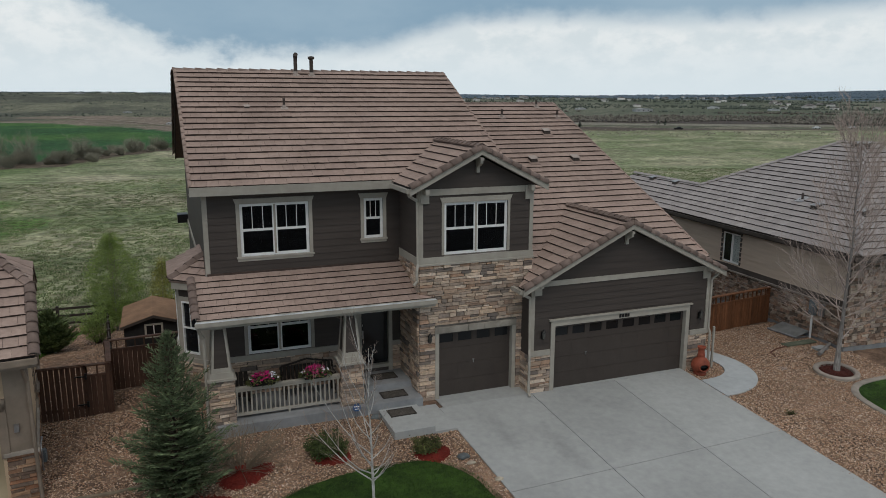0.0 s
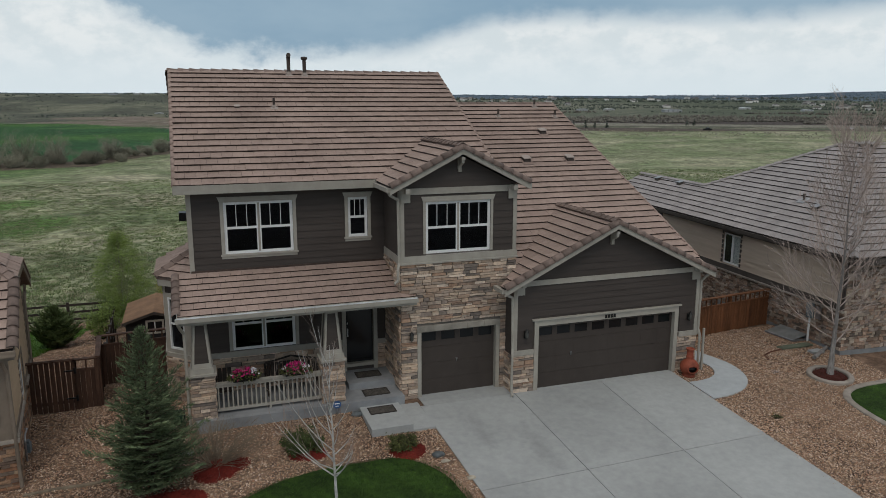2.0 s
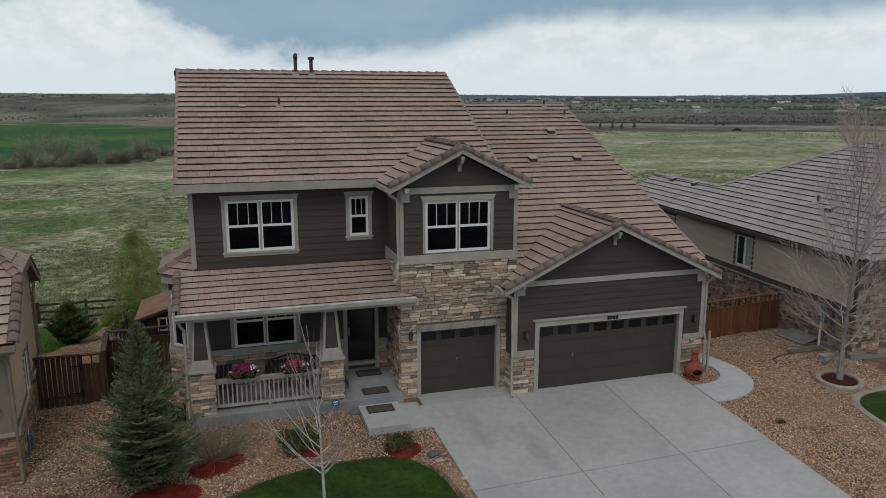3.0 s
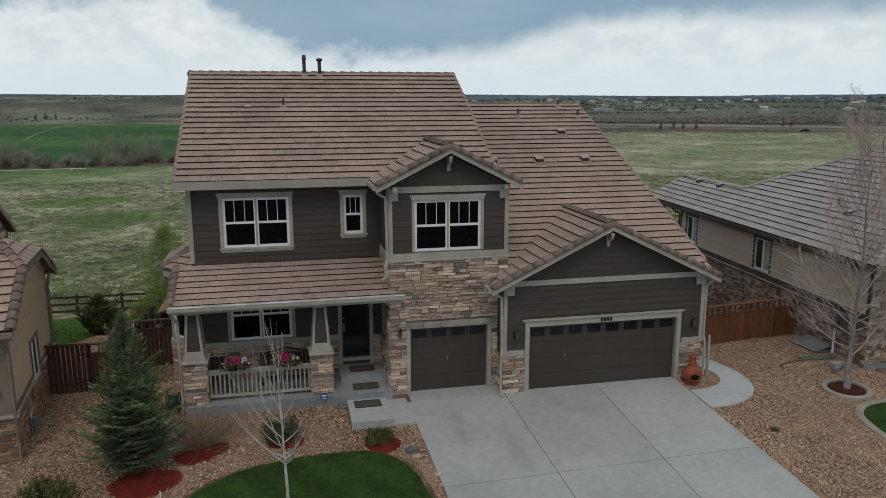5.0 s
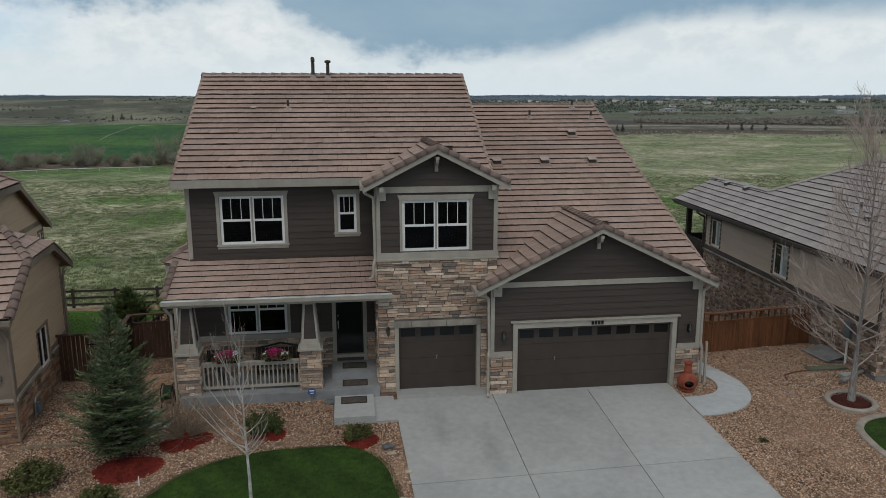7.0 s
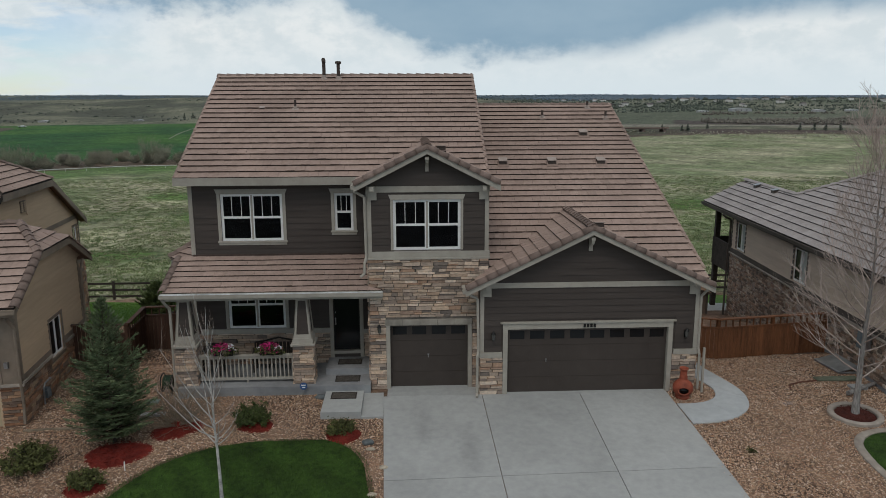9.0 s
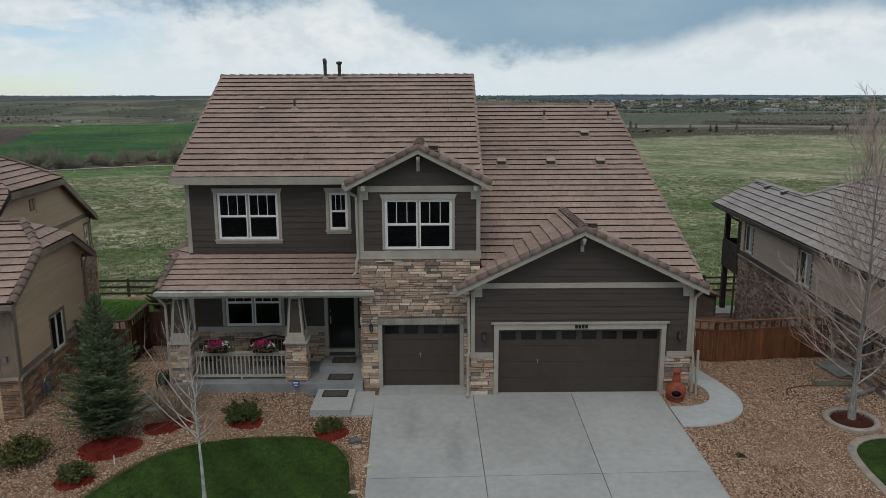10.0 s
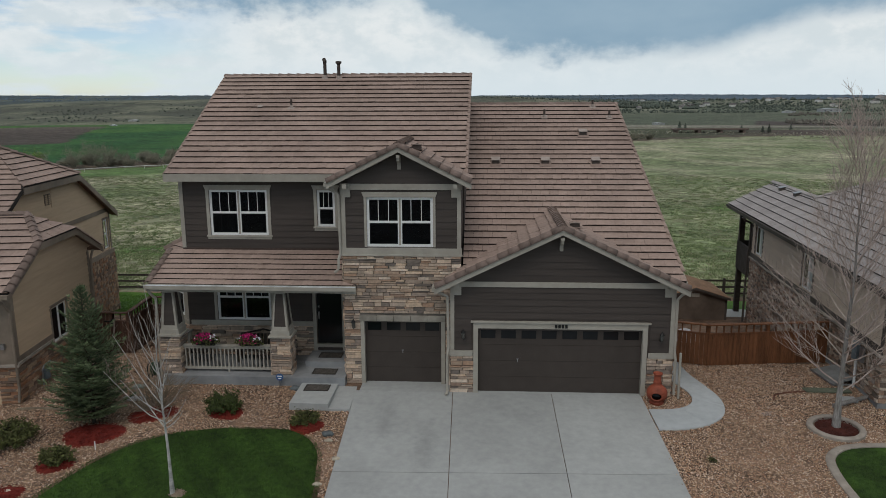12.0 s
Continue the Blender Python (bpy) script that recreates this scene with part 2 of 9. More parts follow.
M_TILES = material("brown_concrete_tile_rest", (0.285, 0.207, 0.173), (0.365, 0.270, 0.228), 0.8, 9.0, 0.45, 0.25, 80, island=0.075, patch_amount=0.18)
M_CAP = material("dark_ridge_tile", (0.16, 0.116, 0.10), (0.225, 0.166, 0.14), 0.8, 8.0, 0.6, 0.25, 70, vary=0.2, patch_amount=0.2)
M_TILE_GREY = material("grey_concrete_tile", (0.285, 0.258, 0.25), (0.36, 0.328, 0.318), 0.8, 9.0, 0.4, 0.25, 80, vary=0.10, patch_amount=0.12)
M_TILES_GREY = material("grey_concrete_tile_rest", (0.285, 0.258, 0.25), (0.36, 0.328, 0.318), 0.8, 9.0, 0.4, 0.25, 80, island=0.10, patch_amount=0.12)
M_UNDER = material("roof_underlay", (0.03, 0.026, 0.024), (0.05, 0.042, 0.038), 0.9, 5.0, 0.0, 0.1)
STONES = [(0.49, 0.369, 0.283), (0.388, 0.307, 0.25), (0.623, 0.49, 0.385), (0.237, 0.196, 0.169), (0.442, 0.32, 0.241), (0.707, 0.579, 0.476), (0.33, 0.263, 0.221), (0.426, 0.281, 0.2), (0.586, 0.458, 0.359), (0.188, 0.158, 0.141), (0.422, 0.33, 0.267), (0.62, 0.469, 0.352), (0.517, 0.412, 0.334), (0.359, 0.254, 0.195)]
M_STONE = material("ledge_stone", (0.3, 0.3, 0.3), (0.4, 0.4, 0.4), 0.85, 14.0, 2.0, 0.5, 35, palette=STONES, patch_amount=0.2)
STONES_DARK = [(0.342, 0.195, 0.124), (0.247, 0.159, 0.111), (0.399, 0.25, 0.162), (0.19, 0.132, 0.102), (0.323, 0.168, 0.102), (0.39, 0.282, 0.197), (0.237, 0.177, 0.141), (0.323, 0.227, 0.17)]
M_STONE_DARK = material("brown_ledge_stone", (0.3, 0.3, 0.3), (0.4, 0.4, 0.4), 0.85, 14.0, 2.0, 0.5, 35, palette=STONES_DARK, patch_amount=0.2)
STONES_RUBBLE = [(0.31, 0.225, 0.175), (0.42, 0.345, 0.28), (0.17, 0.135, 0.112), (0.37, 0.25, 0.185), (0.49, 0.41, 0.34), (0.22, 0.152, 0.118), (0.33, 0.27, 0.235), (0.40, 0.285, 0.22)]
M_STONE_RUBBLE = material("grey_brown_rubble_stone", (0.3, 0.3, 0.3), (0.4, 0.4, 0.4), 0.85, 14.0, 2.0, 0.5, 35, palette=STONES_RUBBLE, patch_amount=0.25)
M_MORTAR = material("mortar", (0.13, 0.115, 0.10), (0.19, 0.17, 0.15), 0.95, 12.0, 1.0, 0.3)
M_CONCRETE = material("pale_concrete", (0.335, 0.342, 0.338), (0.392, 0.40, 0.392), 0.75, 5.0, 0.4, 0.12, 90, patch_amount=0.12, vary=0.04,
                      stains=[(9.5, 15.6, 0.7, 3.0, 0.22), (8.3, 16.6, 0.6, 2.4, 0.2), (12.0, 17.3, 2.2, 1.3, 0.09), (14.3, 16.0, 0.7, 2.6, 0.07), (11.8, 13.0, 0.9, 2.4, 0.05)])
M_PATH = material("blue_grey_concrete", (0.37, 0.39, 0.40), (0.43, 0.45, 0.46), 0.75, 5.0, 0.5, 0.12, 90, patch_amount=0.1, vary=0.04)
M_FOUND = material("grey_foundation", (0.22, 0.225, 0.235), (0.29, 0.295, 0.30), 0.8, 3.0, 0.8, 0.15, 60, patch_amount=0.25)
M_DOOR = material("garage_door_brown", (0.055, 0.044, 0.038), (0.066, 0.053, 0.046), 0.5, 3.0, 0.5, 0.05, 50, patch_amount=0.1)
M_BLACK = material("black_paint", (0.008, 0.008, 0.008), (0.014, 0.014, 0.014), 0.4, 8.0, 0.0, 0.05)
M_METAL = material("dull_metal", (0.30, 0.30, 0.31), (0.40, 0.40, 0.41), 0.4, 8.0, 2.0, 0.05, 60, metal=0.8)
M_FENCE = material("stained_red_cedar", (0.125, 0.05, 0.022), (0.195, 0.082, 0.037), 0.7, 7.0, 0.9, 0.3, 50, stretch=(4, 4, 0.6), vary=0.18)
M_FENCE_DARK = material("dark_stained_cedar", (0.062, 0.033, 0.022), (0.10, 0.053, 0.036), 0.7, 7.0, 0.9, 0.3, 50, stretch=(4, 4, 0.6), vary=0.2)
M_RAILWOOD = material("weathered_dark_wood", (0.035, 0.028, 0.024), (0.06, 0.048, 0.04), 0.85, 9.0, 1.0, 0.3, 50, stretch=(1, 4, 4), vary=0.1)
M_TAN = material("tan_siding", (0.51, 0.378, 0.255), (0.58, 0.433, 0.295), 0.7, 3.0, 0.5, 0.1, 40, stretch=(0.3, 0.3, 3), patch_amount=0.1, vary=0.04)
M_TAN_TRIM = material("brown_grey_trim", (0.22, 0.175, 0.135), (0.27, 0.215, 0.17), 0.6, 4.0, 0.6, 0.05)
M_TAUPE = material("taupe_siding", (0.50, 0.405, 0.32), (0.57, 0.465, 0.37), 0.7, 3.0, 0.5, 0.1, 40, stretch=(0.3, 0.3, 3), patch_amount=0.1, vary=0.04)
M_TAUPE_TRIM = material("dark_taupe_trim", (0.075, 0.062, 0.055), (0.10, 0.083, 0.073), 0.6, 4.0, 0.6, 0.05)
# near-black colour that stands in for the darkness of unlit rooms
M_INSIDE = material("room_shade_black", (0.014, 0.018, 0.023), (0.02, 0.025, 0.031), 0.9, 2.0, 0.0, 0.0)
M_BLIND = material("white_blind", (0.36, 0.40, 0.38), (0.43, 0.47, 0.45), 0.6, 4.0, 0.0, 0.0)
M_TERRACOTTA = material("red_terracotta", (0.235, 0.055, 0.03), (0.33, 0.085, 0.047), 0.6, 7.0, 2.5, 0.2, 40, patch_amount=0.35)
M_MULCH = material("red_wood_mulch", (0.11, 0.012, 0.008), (0.21, 0.028, 0.018), 0.9, 30.0, 2.0, 0.8, 60)
M_MULCH_DARK = material("dark_red_mulch", (0.055, 0.015, 0.011), (0.10, 0.028, 0.02), 0.9, 30.0, 2.0, 0.8, 60)
M_BARK_PALE = material("pale_grey_bark", (0.15, 0.135, 0.125), (0.37, 0.345, 0.325), 0.85, 14.0, 1.5, 0.6, 30, stretch=(3, 3, 0.35))
M_BARK_WHITE = material("white_birch_bark", (0.38, 0.365, 0.345), (0.55, 0.535, 0.51), 0.8, 14.0, 3.0, 0.3, 40, stretch=(1, 1, 2))
M_TWIG_PINK = material("pink_grey_twig", (0.25, 0.19, 0.16), (0.36, 0.285, 0.245), 0.85, 10.0, 1.0, 0.1)
M_TWIG = material("brown_twig", (0.22, 0.165, 0.125), (0.33, 0.255, 0.195), 0.85, 10.0, 1.0, 0.1)
M_TWIG_BUSH = material("dry_bush_twig", (0.16, 0.125, 0.09), (0.27, 0.22, 0.16), 0.85, 10.0, 1.0, 0.1)
M_TWIG_GREY = material("grey_twig", (0.36, 0.285, 0.25), (0.50, 0.41, 0.365), 0.85, 10.0, 1.0, 0.1)
M_BARK_DARK = material("dark_bark", (0.05, 0.038, 0.03), (0.085, 0.066, 0.052), 0.9, 10.0, 1.0, 0.4)
M_NEEDLE = material("blue_green_needles", (0.066, 0.1, 0.05), (0.2, 0.245, 0.13), 0.7, 5.0, 1.6, 0.0, island=0.35, patch_amount=0.35)
M_PINE = material("dark_pine_needles", (0.065, 0.105, 0.038), (0.17, 0.22, 0.085), 0.7, 5.0, 1.6, 0.0, island=0.35, patch_amount=0.35)
M_JUNIPER = material("olive_juniper_foliage", (0.055, 0.063, 0.018), (0.115, 0.122, 0.04), 0.7, 8.0, 2.0, 0.0, island=0.35)
M_SPRING = material("fresh_spring_leaves", (0.13, 0.20, 0.04), (0.22, 0.29, 0.07), 0.6, 5.0, 1.2, 0.0, island=0.15)
M_SPRING_YELLOW = material("yellow_spring_leaf", (0.20, 0.21, 0.04), (0.32, 0.31, 0.07), 0.7, 4.0, 0.5, 0.0, island=0.3)
M_FARTREE = material("far_tree_foliage", (0.065, 0.08, 0.065), (0.105, 0.122, 0.1), 0.9, 0.6, 0.05, 0.0, island=0.3)
M_FARBRUSH = material("far_bare_brush", (0.23, 0.22, 0.165), (0.33, 0.31, 0.24), 0.9, 0.8, 0.05, 0.0, island=0.3)
M_FARBELT = material("far_cottonwood_belt", (0.115, 0.105, 0.088), (0.17, 0.155, 0.13), 0.9, 0.8, 0.05, 0.0, island=0.3)
M_LAWN = material("mown_lawn", (0.015, 0.038, 0.006), (0.046, 0.092, 0.014), 0.9, 7.0, 0.6, 0.5, 120, patch_amount=0.42, stripe=(5.5, 4.2, 0.10))
M_BLADE = material("lawn_blades", (0.015, 0.046, 0.006), (0.07, 0.13, 0.02), 0.8, 5.0, 0.6, 0.0, island=0.35, patch_amount=0.25, stripe=(5.5, 4.2, 0.12))
M_BLADE_BACK = material("bright_lawn_blades", (0.045, 0.11, 0.01), (0.10, 0.19, 0.03), 0.8, 5.0, 0.6, 0.0, island=0.35, patch_amount=0.2)
M_SHRUB = material("yellow_green_shrub_leaves", (0.034, 0.055, 0.014), (0.08, 0.10, 0.028), 0.7, 8.0, 2.0, 0.0, island=0.35)
M_PATHEDGE = material("pale_edging_concrete", (0.29, 0.25, 0.215), (0.37, 0.325, 0.28), 0.8, 6.0, 1.0, 0.2)
GRAVELS = [(0.508, 0.360, 0.274), (0.626, 0.505, 0.412), (0.324, 0.170, 0.108), (0.432, 0.299, 0.225), (0.367, 0.229, 0.147), (0.292, 0.191, 0.127), (0.454, 0.319, 0.216), (0.216, 0.144, 0.103), (0.389, 0.247, 0.162), (0.540, 0.412, 0.304), (0.313, 0.196, 0.127), (0.178, 0.129, 0.103), (0.410, 0.278, 0.186)]
M_GRAVEL = material("tan_river_rock", (0.3, 0.3, 0.3), (0.4, 0.4, 0.4), 0.8, 20.0, 0.35, 0.0, palette=GRAVELS, per_island=True, patch_amount=0.16)


def glass_material():
    m = bpy.data.materials.new("window_glass")
    m.use_nodes = True
    p = m.node_tree.nodes["Principled BSDF"]
    p.inputs["Base Color"].default_value = (0.20, 0.245, 0.29, 1)
    p.inputs["Roughness"].default_value = 0.02
    p.inputs["Transmission Weight"].default_value = 1.0
    p.inputs["IOR"].default_value = 1.45
    return m


M_GLASS = glass_material()

# ---- the lie of the land ----
def lerp_table(x, table):
    if x <= table[0][0]:
        return table[0][1]
    for (a, va), (b, vb) in zip(table, table[1:]):
        if x <= b:
            k = (x - a) / (b - a)
            return va + (vb - va) * k
    return table[-1][1]


def smooth(a, b, x):
    k = min(1.0, max(0.0, (x - a) / (b - a)))     # a may lie above b
    return k * k * (3 - 2 * k)


FALL = [(21.5, 0.0), (24, -0.25), (30, -1.35), (40, -3.0), (42.5, -3.22), (70, -4.4), (150, -7.0), (210, -9.0), (400, -10.0), (700, -11.0), (1000, -9.0), (1500, -4.0), (2200, 4.0), (3200, 16.0), (4900, 33.0)]
CREEK = [(-60, 200), (-35, 205), (-20, 225), (-8, 218), (4, 300), (12, 350), (20, 392), (28, 430), (37, 455), (50, 500), (60, 500)]


GREEN_PATCHES = ((-15.5, 88.0, 4.5, 9.0), (-26.0, 112.0, 9.0, 9.0), (-17.0, 58.0, 4.0, 3.5), (48.0, 92.0, 9.0, 8.0))


def bearing(x, y):
    return math.degrees(math.atan2(x - 5.0, y)), math.hypot(x - 5.0, y)


def ground_z(x, y):
    az, d = bearing(x, y)
    if y < 18.6:
        near = -0.085 * (18.6 - max(y, 6.0)) - 0.02 * max(0.0, 6.0 - max(y, -20.0))
    else:
        near = 0.0
    if d < 60:
        near -= 0.05 * min(max(2.0 - x, 0.0), 6.0)
    k = smooth(60, 250, d)
    s = max(y, 0.0) * (1 - k) + d * k * smooth(-20, 40, y)
    z = near * (1 - smooth(21, 30, y)) + lerp_table(s, FALL)
    if d > 40:
        z += (noise.noise((x * 0.02, y * 0.02, 0.5)) * 0.5 + noise.noise((x * 0.006, y * 0.006, 2.5)) * 1.2) * smooth(40, 160, d)
    if d > 3000:
        z += (34.0 * smooth(37, 54, az) - 12.0 * smooth(16, 33, az) + 5.0 * smooth(-8, -20, az)) * smooth(3000, 4600, d)
    if d > 500:
        z += noise.noise((x * 0.0015, y * 0.0015, 7.0)) * 7.0 * smooth(600, 2200, d)
        ridge = 17.0 * smooth(-40, -10, az) * (1 - smooth(0, 14, az)) * smooth(800, 1450, d) * (1 - smooth(1500, 3200, d))
        z += ridge + noise.noise((x * 0.006, y * 0.006, 4.0)) * 3.0 * smooth(700, 1100, d) * (1 - smooth(2600, 3600, d))
    return z


def blend(a, b, k):
    return tuple(p + (q - p) * k for p, q in zip(a, b))


def cover(x, y):
    """Colour of the land: gravel by the houses, pasture, crops, ploughed land, brush, far woods with haze blue mixed
    in.
    """
    az, d = bearing(x, y)
    n1 = noise.noise((x * 0.05, y * 0.05, 0.0)) + 0.5 * noise.noise((x * 0.16, y * 0.16, 3.0))
    n2 = noise.noise((x * 0.012, y * 0.012, 8.0)) + 0.5 * noise.noise((x * 0.03, y * 0.03, 5.0))
    wob = noise.noise((x * 0.008, y * 0.008, 11.0))
    if y < 41.8 and d < 80:
        return (0.175, 0.115, 0.082) if y > 9.0 else (0.075, 0.075, 0.077)
    stretch = noise.noise((x * 0.012, y * 0.05, 14.0)) + 0.6 * noise.noise((x * 0.03, y * 0.12, 17.0))
    field = blend((0.172, 0.205, 0.105), (0.35, 0.33, 0.225), smooth(-0.5, 0.75, n1 * 0.9 + stretch * 0.2 + n2 * 0.4))
    field = blend(field, (0.105, 0.165, 0.055), 0.45 * smooth(0.3, 0.75, n2 + 0.4 * noise.noise((x * 0.07, y * 0.1, 31.0))))
    for px, py, rx, ry in GREEN_PATCHES:
        k = math.hypot((x - px) / rx, (y - py) / ry) + 0.35 * n1
        field = blend(field, (0.085, 0.165, 0.035), 0.85 * (1 - smooth(0.65, 1.1, k)))
    creek = lerp_table(az, CREEK) + 12 * wob
    if d < creek - 8:
        green = 1 - smooth(14, 60, creek - 8 - d + 14 * n1)
        return blend(field, (0.075, 0.15, 0.035), 0.8 * green * (1 - smooth(-14, -4, az)))
    if d < creek + 14:
        return (0.105, 0.083, 0.062)
    far_side = 9 + 5 * wob
    if az < far_side:
        crop = blend((0.028, 0.085, 0.028), (0.06, 0.135, 0.032), smooth(-0.2, 0.6, n2 + 0.5 * smooth(450, 650, d)))
        edge = 440 + 21 * min(12.0, max(0.0, -az)) + 30 * wob
        if az < -29.5 + (d - 400) * 0.010 and 370 < d < 650 + 30 * wob:
            return blend((0.075, 0.06, 0.05), (0.12, 0.097, 0.078), smooth(500, 650, d + 60 * wob))
        if d < edge:
            return crop
        if d < 800 + 40 * wob and az > -9 + 3 * n2:
            return blend((0.205, 0.165, 0.13), (0.13, 0.13, 0.085), smooth(0.0, 0.5, n2))
        if d < 1750:
            return blend((0.082, 0.086, 0.064), (0.185, 0.185, 0.13), smooth(-0.45, 0.5, noise.noise((x * 0.012, y * 0.006, 2.0)) + 0.5 * n1 - 0.35 * smooth(900, 1300, d) + 0.5 * smooth(1400, 1650, d)))
        return blend((0.060, 0.078, 0.080), (0.13, 0.14, 0.11), smooth(0.1, 0.6, noise.noise((x * 0.003, y * 0.0012, 6.0))))
    if d < 505 + 20 * wob:
        return blend((0.07, 0.075, 0.045), (0.085, 0.066, 0.055), smooth(15, 24, az))
    if d < 560 + 20 * wob:
        return blend((0.10, 0.105, 0.07), (0.20, 0.185, 0.14), smooth(-0.1, 0.4, stretch))
    if d < 600:
        return (0.22, 0.205, 0.165)
    if d < 720 + 40 * wob and az > 20:
        return (0.075, 0.062, 0.055)
    if d < 2100:
        return blend((0.095, 0.108, 0.075), (0.165, 0.168, 0.125), smooth(-0.4, 0.4, noise.noise((x * 0.004, y * 0.002, 9.0)) + 0.4 * n1))
    # haze of distance put into the land's own colour as blue
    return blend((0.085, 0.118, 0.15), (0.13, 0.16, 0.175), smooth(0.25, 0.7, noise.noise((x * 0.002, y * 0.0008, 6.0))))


def land_material():
    m = bpy.data.materials.new("land")
    m.use_nodes = True
    t = m.node_tree
    p = t.nodes["Principled BSDF"]
    p.inputs["Roughness"].default_value = 0.95
    p.inputs["Specular IOR Level"].default_value = 0.15
    at = t.nodes.new("ShaderNodeVertexColor")
    at.layer_name = "cover"
    geo = t.nodes.new("ShaderNodeNewGeometry")
    last = at.outputs["Color"]
    for scale, lo, hi in ((9.0, 0.78, 1.2), (1.6, 0.66, 1.28), (0.5, 0.55, 1.42), (0.16, 0.74, 1.25), (0.05, 0.85, 1.15)):
        n = t.nodes.new("ShaderNodeTexNoise")
        n.inputs["Scale"].default_value, n.inputs["Detail"].default_value, n.inputs["Roughness"].default_value = scale, 6.0, 0.68
        t.links.new(geo.outputs["Position"], n.inputs["Vector"])
        r = t.nodes.new("ShaderNodeValToRGB")
        r.color_ramp.elements[0].position, r.color_ramp.elements[0].color = 0.36, (lo, lo, lo, 1)
        r.color_ramp.elements[1].position, r.color_ramp.elements[1].color = 0.64, (hi, hi, hi, 1)
        t.links.new(n.outputs[0], r.inputs[0])
        mx = t.nodes.new("ShaderNodeMix")
        mx.data_type, mx.blend_type = "RGBA", "MULTIPLY"
        mx.inputs[0].default_value = 1.0
        t.links.new(last, mx.inputs[6])
        t.links.new(r.outputs[0], mx.inputs[7])
        last = mx.outputs[2]
        if scale == 1.6:
            b = t.nodes.new("ShaderNodeBump")
            b.inputs["Strength"].default_value, b.inputs["Distance"].default_value = 0.6, 0.25
            t.links.new(n.outputs[0], b.inputs["Height"])
            t.links.new(b.outputs[0], p.inputs["Normal"])
    t.links.new(last, p.inputs["Base Color"])
    return m


def build_ground():
    azs = [-62 + 0.42 * i for i in range(320)]
    azs += [azs[-1] + (360 - 0.42 * 319) * k / 40 for k in range(1, 40)]
    rs = [3.0 * 1.0275 ** i for i in range(274)]
    vs, cols = [(5.0, 0.0, ground_z(5, 0))], [cover(5, 0)]
    for r in rs:
        for a in azs:
            x, y = 5 + r * math.sin(radians(a)), r * math.cos(radians(a))
            vs.append((x, y, ground_z(x, y)))
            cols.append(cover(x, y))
    n = len(azs)
    fs = [(0, 1 + (i + 1) % n, 1 + i) for i in range(n)]
    fs += [(1 + k * n + i, 1 + k * n + (i + 1) % n, 1 + (k + 1) * n + (i + 1) % n, 1 + (k + 1) * n + i) for k in range(len(rs) - 1) for i in range(n)]
    me = bpy.data.meshes.new("ground")
    me.from_pydata(vs, [], fs)
    layer = me.color_attributes.new("cover", "FLOAT_COLOR", "POINT")
    layer.data.foreach_set("color", np.hstack([np.array(cols), np.ones((len(cols), 1))]).ravel())
    me.polygons.foreach_set("use_smooth", [True] * len(me.polygons))
    me.materials.append(land_material())
    tagged(new("ground", me), "open pasture, crop fields and gravel yards reaching distant hills", "ground", kind="structure")


build_ground()


def rounded(poly, steps=6):
    """A smooth closed outline through the points."""
    out = []
    n = len(poly)
    for i in range(n):
        p0, p1, p2, p3 = (Vector(poly[(i + k) % n]) for k in (-1, 0, 1, 2))
        for s in range(steps):
            t = s / steps
            out.append(tuple(0.5 * ((2 * p1) + (p2 - p0) * t + (2 * p0 - 5 * p1 + 4 * p2 - p3) * t * t + (3 * p1 - p0 - 3 * p2 + p3) * t ** 3)))
    return out


def sheet(name, poly, lift, thick, material_, label, category, kind="structure"):
    """A slab of that outline that follows the ground."""
    s = Shape()
    y0, y1 = min(p[1] for p in poly), max(p[1] for p in poly)
    rows, cols = 64, 24
    grid = []
    for r in range(rows + 1):
        y = y0 + (y1 - y0) * (0.0005 + 0.999 * r / rows)
        cut = sorted(xa + (xb - xa) * (y - ya) / (yb - ya) for (xa, ya), (xb, yb) in zip(poly, poly[1:] + poly[:1]) if (ya > y) != (yb > y))
        a, b = cut[0], cut[-1]
        for c in range(cols + 1):
            x = a + (b - a) * c / cols
            drop = thick if c in (0, cols) or r in (0, rows) else 0.0
            grid.append((x, y, ground_z(x, y) + lift - drop))
    w = cols + 1
    s.add(grid, [(r * w + c, r * w + c + 1, (r + 1) * w + c + 1, (r + 1) * w + c) for r in range(rows) for c in range(cols)])
    return solo(name, s, material_, label, category, kind=kind)


LAWN = rounded([(7.21, 9.44), (7.16, 12.78), (6.98, 14.22), (6.77, 15.17), (6.11, 15.97), (4.89, 16.25), (3.57, 16.11), (2.35, 15.78), (1.28, 15.03), (0.54, 13.84), (0.04, 12.49), (-0.82, 11.02), (-1.8, 9.44), (2.88, 8.94)])
LAWN_R = rounded([(26.76, 10.43), (26.27, 15.83), (22.71, 15.97), (20.79, 15.92), (19.96, 15.45), (19.71, 14.6), (19.69, 13.36), (19.65, 11.42), (19.87, 9.44)])
PATH = [(15.85, 16.53), (16.61, 16.6), (17.3, 16.86), (17.82, 17.36), (18.04, 17.96), (18.03, 18.6), (17.85, 19.5), (17.65, 20.4), (17.55, 21.6), (16.75, 21.6), (16.8, 20.5), (17.0, 19.6), (17.2, 18.9), (17.23, 18.42), (17.08, 18.05), (16.74, 17.8), (16.25, 17.69), (15.8, 17.69)]
DRIVE = [(7.62, 4.0), (16.2, 4.0), (15.74, 18.6), (7.12, 18.6)]

